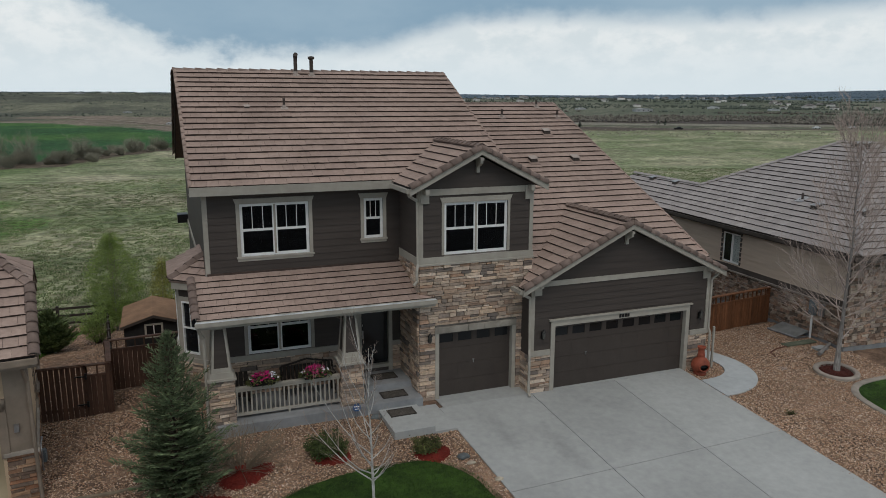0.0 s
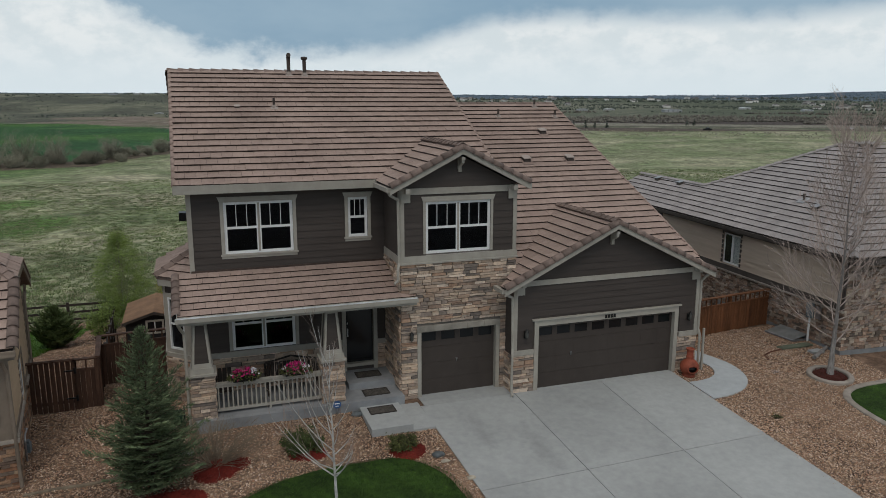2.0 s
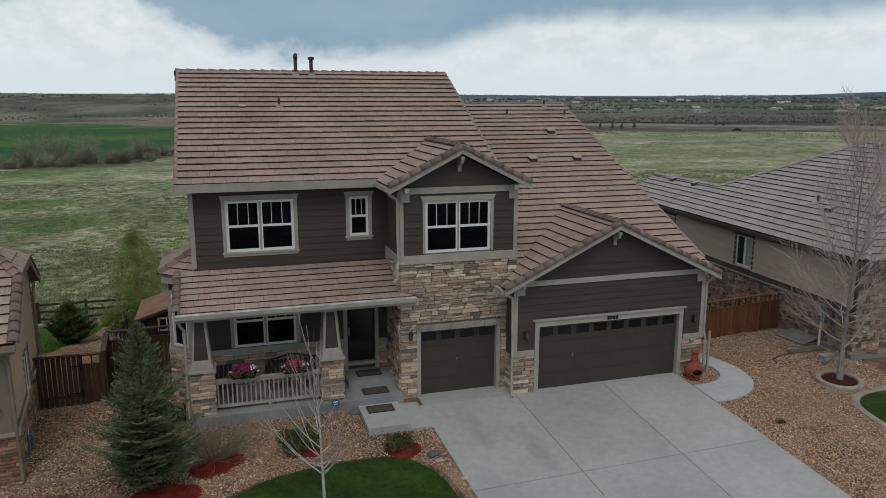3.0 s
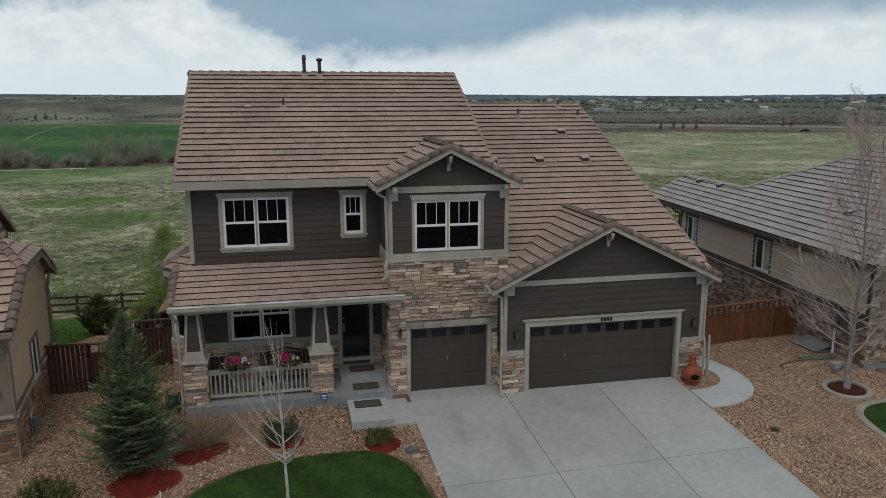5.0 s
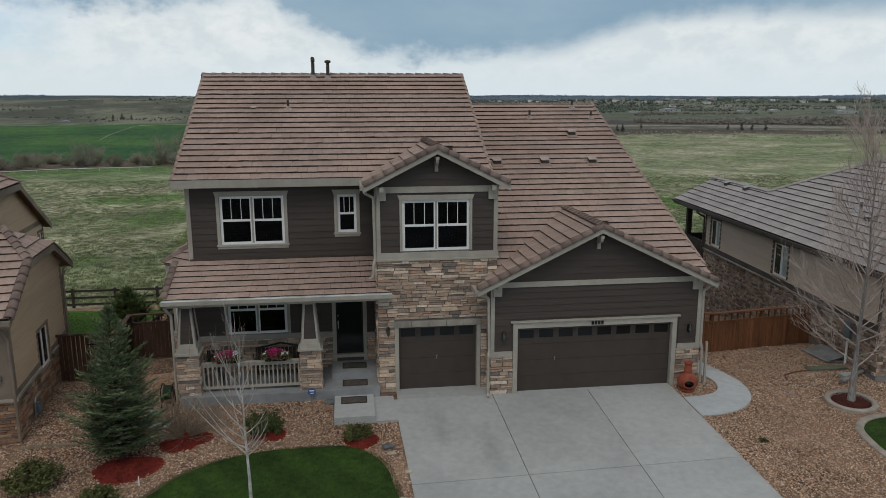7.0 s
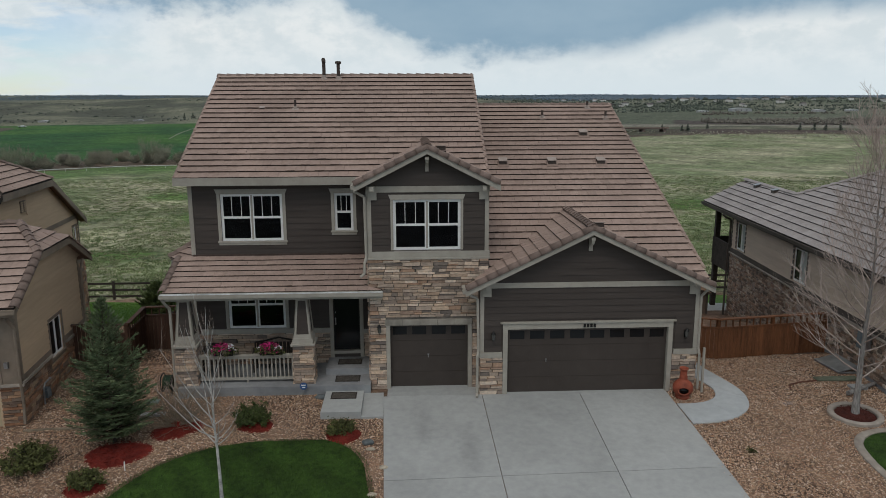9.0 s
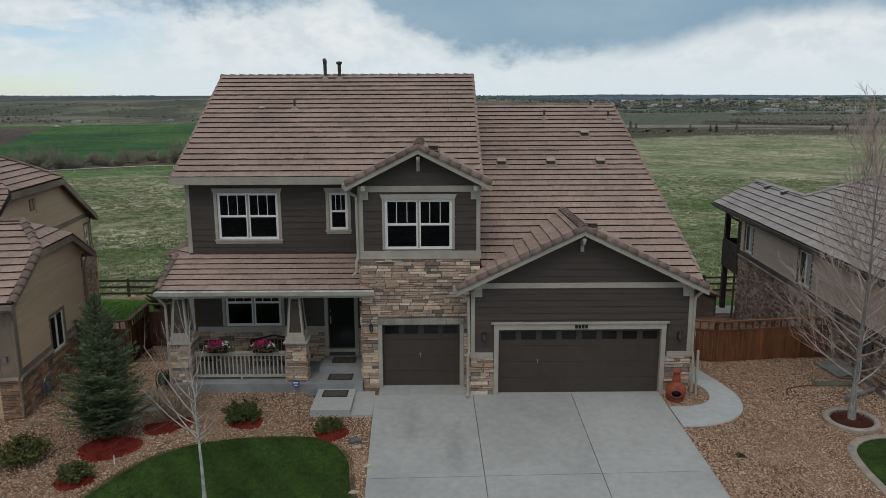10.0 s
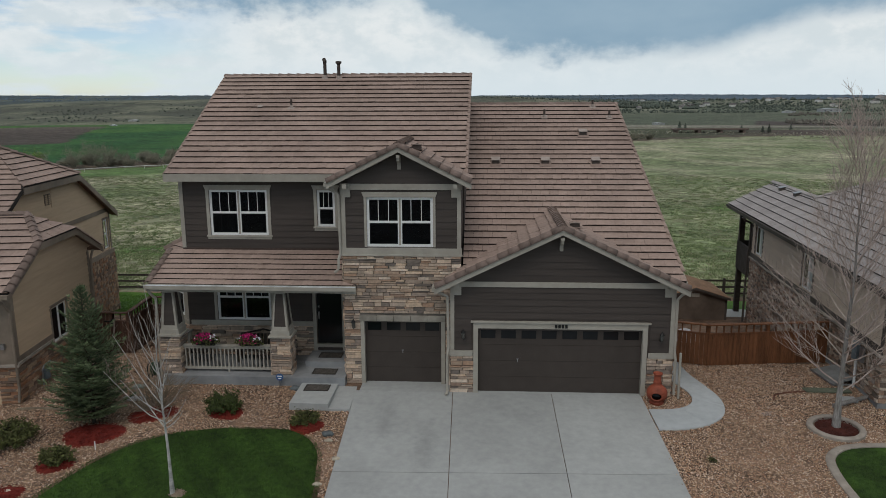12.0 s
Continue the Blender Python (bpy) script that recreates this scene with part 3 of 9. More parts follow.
sheet("lawn", LAWN, 0.03, 0.06, M_LAWN, "dark green mown front lawn with curved edge", "lawn")
sheet("lawn", LAWN_R, 0.03, 0.06, M_LAWN, "small green lawn inside a concrete edging", "lawn")
LAWN_BACK = rounded([(-18, 31.0), (-6.6, 31.0), (-4.9, 33.5), (-4.25, 36.5), (-4.25, 38.6), (-5.0, 40.2), (-18, 40.6)])
sheet("lawn", LAWN_BACK, 0.04, 0.06, material("bright_back_lawn", (0.04, 0.095, 0.008), (0.075, 0.155, 0.018), 0.9, 8.0, 0.5, 0.5, 60), "bright green back lawn beyond the fence", "lawn")
sheet("lawn", [(23.2, 34.8), (40, 34.8), (40, 40.3), (23.9, 40.3)], 0.04, 0.06, bpy.data.materials["bright_back_lawn"], "green back lawn behind the neighbouring house", "lawn")
LATER = []


def build_drive():
    drive = thing("driveway", (11.4, 14, ground_z(11, 14)), "wide pale grey concrete driveway in scored panels", "driveway", kind="structure")
    ends = [(7.62, 7.12), (10.4, 10.1), (13.2, 13.08), (16.2, 15.74)]       # panel edges, x at the street and at the garage
    ys = [4.0, 9.2, 14.18, 18.52]
    base = Shape()
    pts = [(x, y, ground_z(x, y) - 0.06) for x, y in DRIVE]
    base.prism(pts, (0, 0, -0.15))
    part("joint_bed", base, material("dark_joint", (0.13, 0.13, 0.128), (0.18, 0.18, 0.175), 0.9), drive)
    g = 0.009

    def edge(k, y):
        a, b = ends[k]
        return a + (b - a) * (y - 4.0) / 14.6

    def corner(k, y, sx, sy):
        x = edge(k, y) + sx * (g if 0 < k < 3 else 0.0)
        y = y + (0.026 * (x - 7.2) if y == 14.18 else 0.0) + sy * g
        return x, y, ground_z(x, y) + 0.03

    for i in range(3):
        for y0, y1 in zip(ys, ys[1:]):
            quad = [corner(i, y0, 1, 1), corner(i + 1, y0, -1, 1), corner(i + 1, y1, -1, -1), corner(i, y1, 1, -1)]
            part("concrete_panel", Shape().prism(quad, (0, 0, -0.1)), M_CONCRETE, drive)


build_drive()
for xa, xb, yb in ((7.24, 10.0, 19.33), (10.86, 15.72, 18.68)):
    solo("driveway", Shape().prism([(xa, 18.5, 0.026), (xb, 18.5, 0.026), (xb, yb, 0.026), (xa, yb, 0.026)], (0, 0, -0.1)), M_CONCRETE, "pale concrete apron under the garage door", "driveway", kind="structure")


def fine_line(pts, steps=6):
    """A smooth open line through the points."""
    p = [Vector(q) for q in pts]
    p = [p[0] * 2 - p[1]] + p + [p[-1] * 2 - p[-2]]
    out = []
    for i in range(1, len(p) - 2):
        for s in range(steps):
            t = s / steps
            out.append(tuple(0.5 * ((2 * p[i]) + (p[i + 1] - p[i - 1]) * t + (2 * p[i - 1] - 5 * p[i] + 4 * p[i + 1] - p[i + 2]) * t * t + (3 * p[i] - p[i - 1] - 3 * p[i + 1] + p[i + 2]) * t ** 3)))
    return out + [tuple(p[-2])]


def build_path():
    path = thing("pavement", (17.2, 18.0, 0), "curved pale concrete side path with scored joints", "path", kind="structure")
    outer, inner = fine_line(PATH[:9]), fine_line(PATH[9:][::-1])
    groups = [(0, 12), (12, 24), (24, 36), (36, 48)]
    for a, b in groups:
        s = Shape()
        pts = [(x, y, ground_z(x, y) + 0.035) for x, y in outer[a:b + 1]] + [(x, y, ground_z(x, y) + 0.035) for x, y in inner[a:b + 1][::-1]]
        c = sum((Vector(p) for p in pts), Vector()) / len(pts)
        pts = [tuple(c + (Vector(p) - c) * 0.992) for p in pts]
        s.prism(pts, (0, 0, -0.12))
        part("concrete_panel", s, M_PATH, path)


build_path()

# ---- builders for walls, windows and roofs ----
def wall_slab(name, parent, face, u0, u1, z0, z1, holes, thick, mat_, label=""):
    """A wall whose outer face is at n = 0, with rectangular holes (u0, u1, z0, z1) through it."""
    us = sorted({u0, u1, *[min(max(h[k], u0), u1) for h in holes for k in (0, 1)]})
    zs = sorted({z0, z1, *[min(max(h[k], z0), z1) for h in holes for k in (2, 3)]})
    s = Shape()
    for za, zb in zip(zs, zs[1:]):
        run = None
        for ua, ub in zip(us, us[1:]):
            mu, mz = (ua + ub) / 2, (za + zb) / 2
            solid = not any(h[0] < mu < h[1] and h[2] < mz < h[3] for h in holes)
            if solid:
                run = (run[0], ub) if run else (ua, ub)
            elif run:
                s.box(run[0], run[1], -thick, 0, za, zb, face)
                run = None
        if run:
            s.box(run[0], run[1], -thick, 0, za, zb, face)
    return part(name, s, mat_, parent, label)


def spans(u0, u1, za, zb, holes):
    """What is left of the row u0..u1 beside the holes that the row crosses."""
    rows = [(u0, u1)]
    for h in holes:
        if h[2] < zb - 0.01 and h[3] > za + 0.01:
            rows = [r for a, b in rows for r in ((a, min(b, h[0])), (max(a, h[1]), b)) if r[1] - r[0] > 0.02]
    return rows


def siding(parent, face, u0, u1, z0, z1, holes, mat_, step=0.2, gable=None, lip=0.022):
    """Lap siding: each board an own piece, thicker at its lower edge. gable: (peak u, peak z, slope) cuts the ends."""
    z = z0
    while z < z1 - 0.02:
        zt = min(z + step, z1)
        for a, b in spans(u0, u1, z, zt, holes):
            s = Shape()
            if gable:
                pu, pz, sl = gable
                al, bl = max(a, pu - (pz - z) / sl), min(b, pu + (pz - z) / sl)
                at_, bt = max(a, pu - (pz - zt) / sl), min(b, pu + (pz - zt) / sl)
                if bl - al < 0.05:
                    continue
                if bt < at_:
                    at_ = bt = (at_ + bt) / 2
            else:
                al, bl, at_, bt = a, b, a, b
            q0 = [face.at(al, 0.002, z), face.at(bl, 0.002, z), face.at(bl, lip, z), face.at(al, lip, z)]
            q1 = [face.at(at_, 0.002, zt), face.at(bt, 0.002, zt), face.at(bt, 0.006, zt), face.at(at_, 0.006, zt)]
            s.hexa(q0, q1)
            part("siding_board", s, mat_, parent)
        z = zt




def stone_meshes(mat_):
    out = []
    for k in range(10):
        rng = random.Random(50 + k)
        s = Shape()
        j = lambda a: a + rng.uniform(-0.045, 0.045)
        a = [(j(-0.5), 0, j(-0.5)), (j(0.5), 0, j(-0.5)), (j(0.5), 0, j(0.5)), (j(-0.5), 0, j(0.5))]
        b = [(p[0] * 0.95, 1 + rng.uniform(-0.2, 0.2), p[2] * 0.88) for p in a]
        s.hexa(a, b)
        me = s.mesh("stone")
        me.materials.append(mat_)
        out.append(me)
    return out


def stonework(parent, face, u0, u1, z0, z1, holes, meshes, seed, high=(0.06, 0.145), long_=(0.16, 0.55), limit=300):
    """Dry-stacked ledge stone: uneven courses; past the limit the stones are joined into one mesh."""
    rng = random.Random(seed)
    jobs = []
    z = z0
    while z < z1 - 0.015:
        h = rng.uniform(*high)
        if z1 - (z + h) < 0.05:
            h = z1 - z
        for a, b in spans(u0, u1, z, z + h, holes):
            u = a
            while u < b - 0.01:
                w = rng.uniform(*long_)
                if b - (u + w) < 0.12:
                    w = b - u
                if rng.random() < 0.28 and h > 0.1:
                    cut = h * rng.uniform(0.4, 0.6)
                    jobs.append((u, w, z, cut, rng.uniform(0.02, 0.055)))
                    jobs.append((u, w, z + cut, h - cut, rng.uniform(0.02, 0.055)))
                else:
                    jobs.append((u, w, z, h, rng.uniform(0.02, 0.06)))
                u += w
        z += h
    rest = Shape()
    for i, (u, w, z, h, d) in enumerate(jobs):
        me = meshes[rng.randrange(len(meshes))]
        ex, ez = face.u, Vector((0, 0, 1))
        o = face.at(u + w / 2, 0.0, z + h / 2)
        cols = (ex * (w - 0.008), face.n * d, ez * (h - 0.008))
        m = Matrix(((cols[0].x, cols[1].x, cols[2].x, o.x), (cols[0].y, cols[1].y, cols[2].y, o.y), (cols[0].z, cols[1].z, cols[2].z, o.z), (0, 0, 0, 1)))
        if i < limit:
            piece("stone", me, parent, m)
        else:
            rest.add([m @ v.co for v in me.vertices], [tuple(p.vertices) for p in me.polygons])
    if rest.v:
        part("stone_rest", rest, REST_OF[meshes[0].materials[0].name], parent, kind="stuff")


STONE_LIGHT = stone_meshes(M_STONE)
STONE_BROWN = stone_meshes(M_STONE_DARK)
STONE_RUBBLE = stone_meshes(M_STONE_RUBBLE)
M_STONE_REST = material("ledge_stone_rest", (0.3, 0.3, 0.3), (0.4, 0.4, 0.4), 0.85, 14.0, 2.0, 0.5, 35, palette=STONES, patch_amount=0.2, per_island=True)
M_STONE_DARK_REST = material("brown_ledge_stone_rest", (0.3, 0.3, 0.3), (0.4, 0.4, 0.4), 0.85, 14.0, 2.0, 0.5, 35, palette=STONES_DARK, patch_amount=0.2, per_island=True)
M_STONE_RUBBLE_REST = material("grey_brown_rubble_rest", (0.3, 0.3, 0.3), (0.4, 0.4, 0.4), 0.85, 14.0, 2.0, 0.5, 35, palette=STONES_RUBBLE, patch_amount=0.25, per_island=True)
REST_OF = {M_STONE.name: M_STONE_REST, M_STONE_DARK.name: M_STONE_DARK_REST, M_STONE_RUBBLE.name: M_STONE_RUBBLE_REST}


def pane_at(parent, face, u0, u1, z0, z1, n):
    s = Shape().box(u0, u1, n - 0.006, n, z0, z1, face)
    ob = part("pane", s, M_GLASS, parent)
    ob.visible_shadow = False
    return ob


def window(parent, face, u0, u1, z0, z1, lights=2, trim=M_TRIM, sash=M_WHITE, muntins=True, head=True, slider=False, sill=True, casing=0.1, blind=False, mid_rail=0.5):
    """A window in the hole u0..u1, z0..z1: casing, head, sill, sashes with panes; upper sashes in three strips."""
    c = casing
    win = part("window", Shape().box(u0, u1, -0.06, -0.02, z0, z0 + 0.045, face).box(u0, u1, -0.06, -0.02, z1 - 0.045, z1, face)
               .box(u0, u0 + 0.045, -0.06, -0.02, z0 + 0.045, z1 - 0.045, face).box(u1 - 0.045, u1, -0.06, -0.02, z0 + 0.045, z1 - 0.045, face), sash, parent, "white framed window with dark panes")
    part("casing", Shape().box(u0 - c, u0, 0, 0.035, z0, z1, face), trim, win)
    part("casing", Shape().box(u1, u1 + c, 0, 0.035, z0, z1, face), trim, win)
    if head:
        part("head_trim", Shape().prism([face.at(u0 - c, 0, z1), face.at(u1 + c, 0, z1), face.at(u1 + c + 0.06, 0, z1 + 0.15), face.at(u0 - c - 0.06, 0, z1 + 0.15)], face.n * 0.045), trim, win)
    else:
        part("head_trim", Shape().box(u0 - c, u1 + c, 0, 0.037, z1, z1 + c, face), trim, win)
    if sill:
        part("sill", Shape().box(u0 - c - 0.03, u1 + c + 0.03, 0, 0.06, z0 - 0.05, z0, face).box(u0 - c, u1 + c, 0, 0.03, z0 - 0.13, z0 - 0.05, face), trim, win)
    w = (u1 - u0) / lights
    for k in range(lights):
        a, b = u0 + k * w + (0.03 if k else 0.045), u0 + (k + 1) * w - (0.03 if k < lights - 1 else 0.045)
        if k:
            part("mullion", Shape().box(a - 0.06, a, -0.055, -0.01, z0 + 0.045, z1 - 0.045, face), sash if slider else trim, win)
        lo, hi = z0 + 0.045, z1 - 0.045
        if slider:
            fr = Shape()
            fr.box(a, b, -0.05, -0.025, lo, lo + 0.03, face).box(a, b, -0.05, -0.025, hi - 0.03, hi, face).box(a, a + 0.03, -0.05, -0.025, lo, hi, face).box(b - 0.03, b, -0.05, -0.025, lo, hi, face)
            part("sash", fr, sash, win)
            if not (blind and k == 1):
                part("pane", Shape().box(a + 0.02, b - 0.02, -0.04, -0.034, lo + 0.02, hi - 0.02, face), M_DARKPANE, win)
            if k == 0:
                # added dark sheet behind the sashes, painted as the room's shade
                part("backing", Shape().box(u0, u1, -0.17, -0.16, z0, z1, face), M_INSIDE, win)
            if blind and k == 1:
                z = lo
                while z < hi - 0.04:
                    part("blind_slat", Shape().box(a + 0.02, b - 0.02, -0.055, -0.04, z, z + 0.036, face), M_BLIND, win)
                    z += 0.045
            continue
        mid = z0 + (z1 - z0) * mid_rail
        fr = Shape()
        for za, zb in ((lo, mid), (mid, hi)):
            fr.box(a, b, -0.05, -0.02, za, za + 0.035, face).box(a, b, -0.05, -0.02, zb - 0.035, zb, face)
            fr.box(a, a + 0.035, -0.05, -0.02, za + 0.035, zb - 0.035, face).box(b - 0.035, b, -0.05, -0.02, za + 0.035, zb - 0.035, face)
        part("sash", fr, sash, win)
        pane_at(win, face, a + 0.02, b - 0.02, lo + 0.02, mid - 0.02, -0.034)
        pane_at(win, face, a + 0.02, b - 0.02, mid + 0.02, hi - 0.02, -0.034)
        if muntins:
            cuts = 3 if b - a > 0.5 else 2
            mu = Shape()
            for i in range(1, cuts):
                u = a + (b - a) * i / cuts
                mu.box(u - 0.009, u + 0.009, -0.033, -0.022, mid + 0.035, hi - 0.035, face)
            part("muntin", mu, sash, win)
    return win


def slope_frame(origin, u, s):
    """A roof plane's frame: u along the eave, s up the slope; both unit vectors."""
    u, s = Vector(u).normalized(), Vector(s).normalized()
    return Vector(origin), u, s, u.cross(s)


def tile_mesh(mat_, wob, butt=0.077):
    w, l = 0.5, 0.5
    s = Shape()
    s.hexa([(-w, -l, 0.046), (w, -l, 0.046 + wob), (w, l, 0.004), (-w, l, 0.004)], [(-w, -l, butt), (w, -l, butt + wob), (w, l, 0.030), (-w, l, 0.030)])
    me = s.mesh("roof_tile")
    me.materials.append(mat_)
    # butt face gets a dark colour that paints the shadow under the course
    me.materials.append(M_BUTT_SHADE_FLASHING)
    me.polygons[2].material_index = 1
    return me


def clip_side(poly, s0, s1, e0, e1, sign):
    """The part of a polygon in (u, s) on one side of the line from (e0, s0) to (e1, s1)."""
    def d(q):
        return sign * (q[0] - e0 - (e1 - e0) * (q[1] - s0) / (s1 - s0))
    out = []
    for p, q in zip(poly, poly[1:] + poly[:1]):
        dp, dq = d(p), d(q)
        if dp >= 0:
            out.append(p)
        if (dp < -1e-9 and dq > 1e-9) or (dp > 1e-9 and dq < -1e-9):
            k = dp / (dp - dq)
            out.append((p[0] + (q[0] - p[0]) * k, p[1] + (q[1] - p[1]) * k if p[1] != q[1] else p[1]))
    return out


def area(poly):
    return 0.5 * abs(sum(p[0] * q[1] - q[0] * p[1] for p, q in zip(poly, poly[1:] + poly[:1])))


def tiled_plane(parent, plane, length, urange, mats, near=(0, 300), step=0.345, width=0.305, seed=1, limit=300, butt=0.077):
    """Courses of flat tiles up to length along the slope; urange(s) gives the ends of the course at s.
    Tiles in the courses near[0]..near[1] are pieces up to the limit, the rest is one mesh."""
    o, u, sdir, n = plane
    rng = random.Random(seed)
    m_tile, m_rest = mats
    meshes = [tile_mesh(m_tile, k, butt) for k in (-0.006, -0.002, 0.002, 0.006)]
    rest, rest_flags, made = Shape(), [], 0
    rows = int(math.ceil(length / step))
    for r in range(rows):
        s0, s1 = r * step, min((r + 1) * step, length)
        if s1 - s0 < 0.06:
            continue
        a0, b0 = urange(s0)
        a1, b1 = urange(s1)
        lo, hi = min(a0, a1), max(b0, b1)
        k0 = math.floor(lo / width)
        off = (0.5 if r % 2 else 0.0) * width + rng.uniform(-0.02, 0.02)
        k = k0 - 1
        while k * width + off < hi:
            ua, ub = k * width + off, (k + 1) * width + off
            k += 1
            poly = clip_side([(ua, s0), (ub, s0), (ub, s1), (ua, s1)], s0, s1, a0, a1, 1)
            poly = clip_side(poly, s0, s1, b0, b1, -1)
            if area(poly) < 0.0025:
                continue
            whole = len(poly) == 4 and area(poly) > 0.999 * width * step
            lift = rng.uniform(-0.003, 0.004)
            as_piece = made < limit and near[0] <= r < near[1]
            if whole and as_piece:
                c = o + u * ((ua + ub) / 2) + sdir * ((s0 + s1) / 2) + n * lift
                cu, cs = u * (width - 0.006), sdir * (step + 0.004)
                m = Matrix(((cu.x, cs.x, n.x, c.x), (cu.y, cs.y, n.y, c.y), (cu.z, cs.z, n.z, c.z), (0, 0, 0, 1)))
                piece("roof_tile", meshes[rng.randrange(4)], parent, m)
                made += 1
                continue
            g = 0.003
            mid = sum(q[0] for q in poly) / len(poly)
            low_, top_ = [], []
            for uu, ss in poly:
                k_ = (ss - s0) / step
                uu += g if uu < mid else -g
                q = o + u * uu + sdir * ss
                low_.append(q + n * (0.046 - 0.042 * k_ + lift))
                top_.append(q + n * (butt + (0.030 - butt) * k_ + lift))
            c = len(poly)
            faces = [tuple(range(c - 1, -1, -1)), tuple(range(c, 2 * c))] + [(i, (i + 1) % c, c + (i + 1) % c, c + i) for i in range(c)]
            # 1 marks butt faces, coloured dark as the course's shadow line
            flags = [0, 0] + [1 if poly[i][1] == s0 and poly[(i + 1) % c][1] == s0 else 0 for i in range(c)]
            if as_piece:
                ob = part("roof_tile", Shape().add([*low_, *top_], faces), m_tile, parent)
                ob.data.materials.append(M_BUTT_SHADE_FLASHING)
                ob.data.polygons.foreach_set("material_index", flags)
                made += 1
            else:
                rest.add([*low_, *top_], faces)
                rest_flags += flags
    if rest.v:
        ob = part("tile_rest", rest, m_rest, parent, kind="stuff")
        ob.data.materials.append(M_BUTT_SHADE_FLASHING)
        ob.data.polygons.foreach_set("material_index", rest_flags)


def cap_mesh(mat_, radius, length, taper=0.84):
    """One barrel ridge tile along +y, wider at its lower end, open below."""
    s = Shape()
    k = 8
    vs, fs = [], []
    for y, r in ((0, radius), (length, radius * taper)):
        for rr in (r, r - 0.02):
            vs += [(rr * math.cos(math.pi * i / k), y, rr * 0.72 * math.sin(math.pi * i / k)) for i in range(k + 1)]
    q = k + 1
    for i in range(k):
        fs += [(i, i + 1, 2 * q + i + 1, 2 * q + i), (q + i + 1, q + i, 3 * q + i, 3 * q + i + 1), (i + 1, i, q + i, q + i + 1), (2 * q + i, 2 * q + i + 1, 3 * q + i + 1, 3 * q + i)]
    s.add(vs, fs)
    me = s.mesh("ridge_tile")
    me.materials.append(mat_)
    me.polygons.foreach_set("use_smooth", [True] * len(me.polygons))
    return me


def angle_cap_mesh(mat_, half, length, taper=0.86):
    """One angular ridge tile along +y: two flat wings meeting in a blunt arris, wider at the lower end."""
    s = Shape()
    prof = [(1.0, -0.02), (0.16, 0.52), (-0.16, 0.52), (-1.0, -0.02)]
    vs = []
    for y, r, up_ in ((0, half, 0.016), (length, half * taper, 0.0)):
        for thick in (0.0, -0.026):
            vs += [(a * r, y, c * r + thick + up_) for a, c in prof]
    fs = []
    for i in range(3):
        fs += [(i, i + 1, 8 + i + 1, 8 + i), (4 + i + 1, 4 + i, 12 + i, 12 + i + 1), (i + 1, i, 4 + i, 4 + i + 1), (8 + i, 8 + i + 1, 12 + i + 1, 12 + i)]
    fs += [(0, 8, 12, 4), (3, 7, 15, 11)]
    s.add(vs, fs)
    me = s.mesh("ridge_tile")
    me.materials.append(mat_)
    return me


def caps(parent, p0, p1, up, me, step=0.36, name="ridge_tile", drop=0.0):
    """Overlapping barrel tiles from p0 (their lower ends) to p1."""
    p0, p1, up = Vector(p0), Vector(p1), Vector(up).normalized()
    y = (p1 - p0).normalized()
    x = y.cross(up).normalized()
    z = x.cross(y)
    n = max(1, round((p1 - p0).length / step))
    gap = (p1 - p0).length / n
    tilt = Matrix.Rotation(radians(-2.2), 4, "X")
    for i in range(n):
        o = p0 + y * (gap * i) + z * (0.02 - drop)
        m = Matrix(((x.x, y.x, z.x, o.x), (x.y, y.y, z.y, o.y), (x.z, y.z, z.z, o.z), (0, 0, 0, 1)))
        piece(name, me, parent, m @ tilt)


def deck(name, parent, pts, thick, mat_, label=""):
    """A roof's solid deck below the tiles."""
    p = [Vector(q) for q in pts]
    n = (p[1] - p[0]).cross(p[2] - p[0]).normalized()
    if n.z < 0:
        p.reverse()
        n = -n
    return part(name, Shape().prism([q - n * 0.0 for q in p], -n * thick), mat_, parent, label)


M_DARKPANE = material("dark_tinted_pane", (0.008, 0.009, 0.011), (0.012, 0.013, 0.015), 0.12, 2.0, 0.0, 0.0, spec=0.3)
# shadow lines of the tile courses as colour; the porch flashing shares it
M_BUTT_SHADE_FLASHING = material("tile_butt_shade_and_flashing", (0.05, 0.035, 0.030), (0.085, 0.06, 0.05), 0.9, 9.0, 0.6, 0.2)
# pale metal colour for the sky's shine on the porch gutter
M_GUTTER_SHINE = material("pale_gutter_shine", (0.50, 0.52, 0.53), (0.62, 0.64, 0.65), 0.45, 6.0, 2.0, 0.05, 50, metal=0.3)
M_LINTEL = material("cast_stone", (0.30, 0.27, 0.23), (0.38, 0.345, 0.295), 0.8, 6.0, 1.2, 0.2, vary=0.1)

# ---- the main house ----
GF, BF, WF = 18.55, 19.15, 20.85          # fronts of the garage, the stone bay and the main wall
HX0, HX1 = 1.08, 10.25                    # main block
GX0, GX1 = 10.03, 16.62                   # garage block
BX0, BX1 = 6.73, 10.33                    # stone bay
HOUSE = thing("house", (8.8, 24.0, 0.0), "two-storey dark brown sided house with beige trim and tile roofs", "house")
LIGHT_TILE = (M_TILE, M_TILES)
CAP = angle_cap_mesh(M_CAP, 0.155, 0.42)
CAP_SMALL = angle_cap_mesh(M_CAP, 0.145, 0.40)
CAP_BARREL = cap_mesh(M_CAP, 0.135, 0.42)
CAP_EDGE = cap_mesh(M_TILE, 0.062, 0.39, 0.95)
CAP_RAKE = cap_mesh(M_CAP, 0.118, 0.37, 0.92)
front = Face(0, WF, 1, 0)
bay = Face(0, BF, 1, 0)
gar = Face(0, GF, 1, 0)

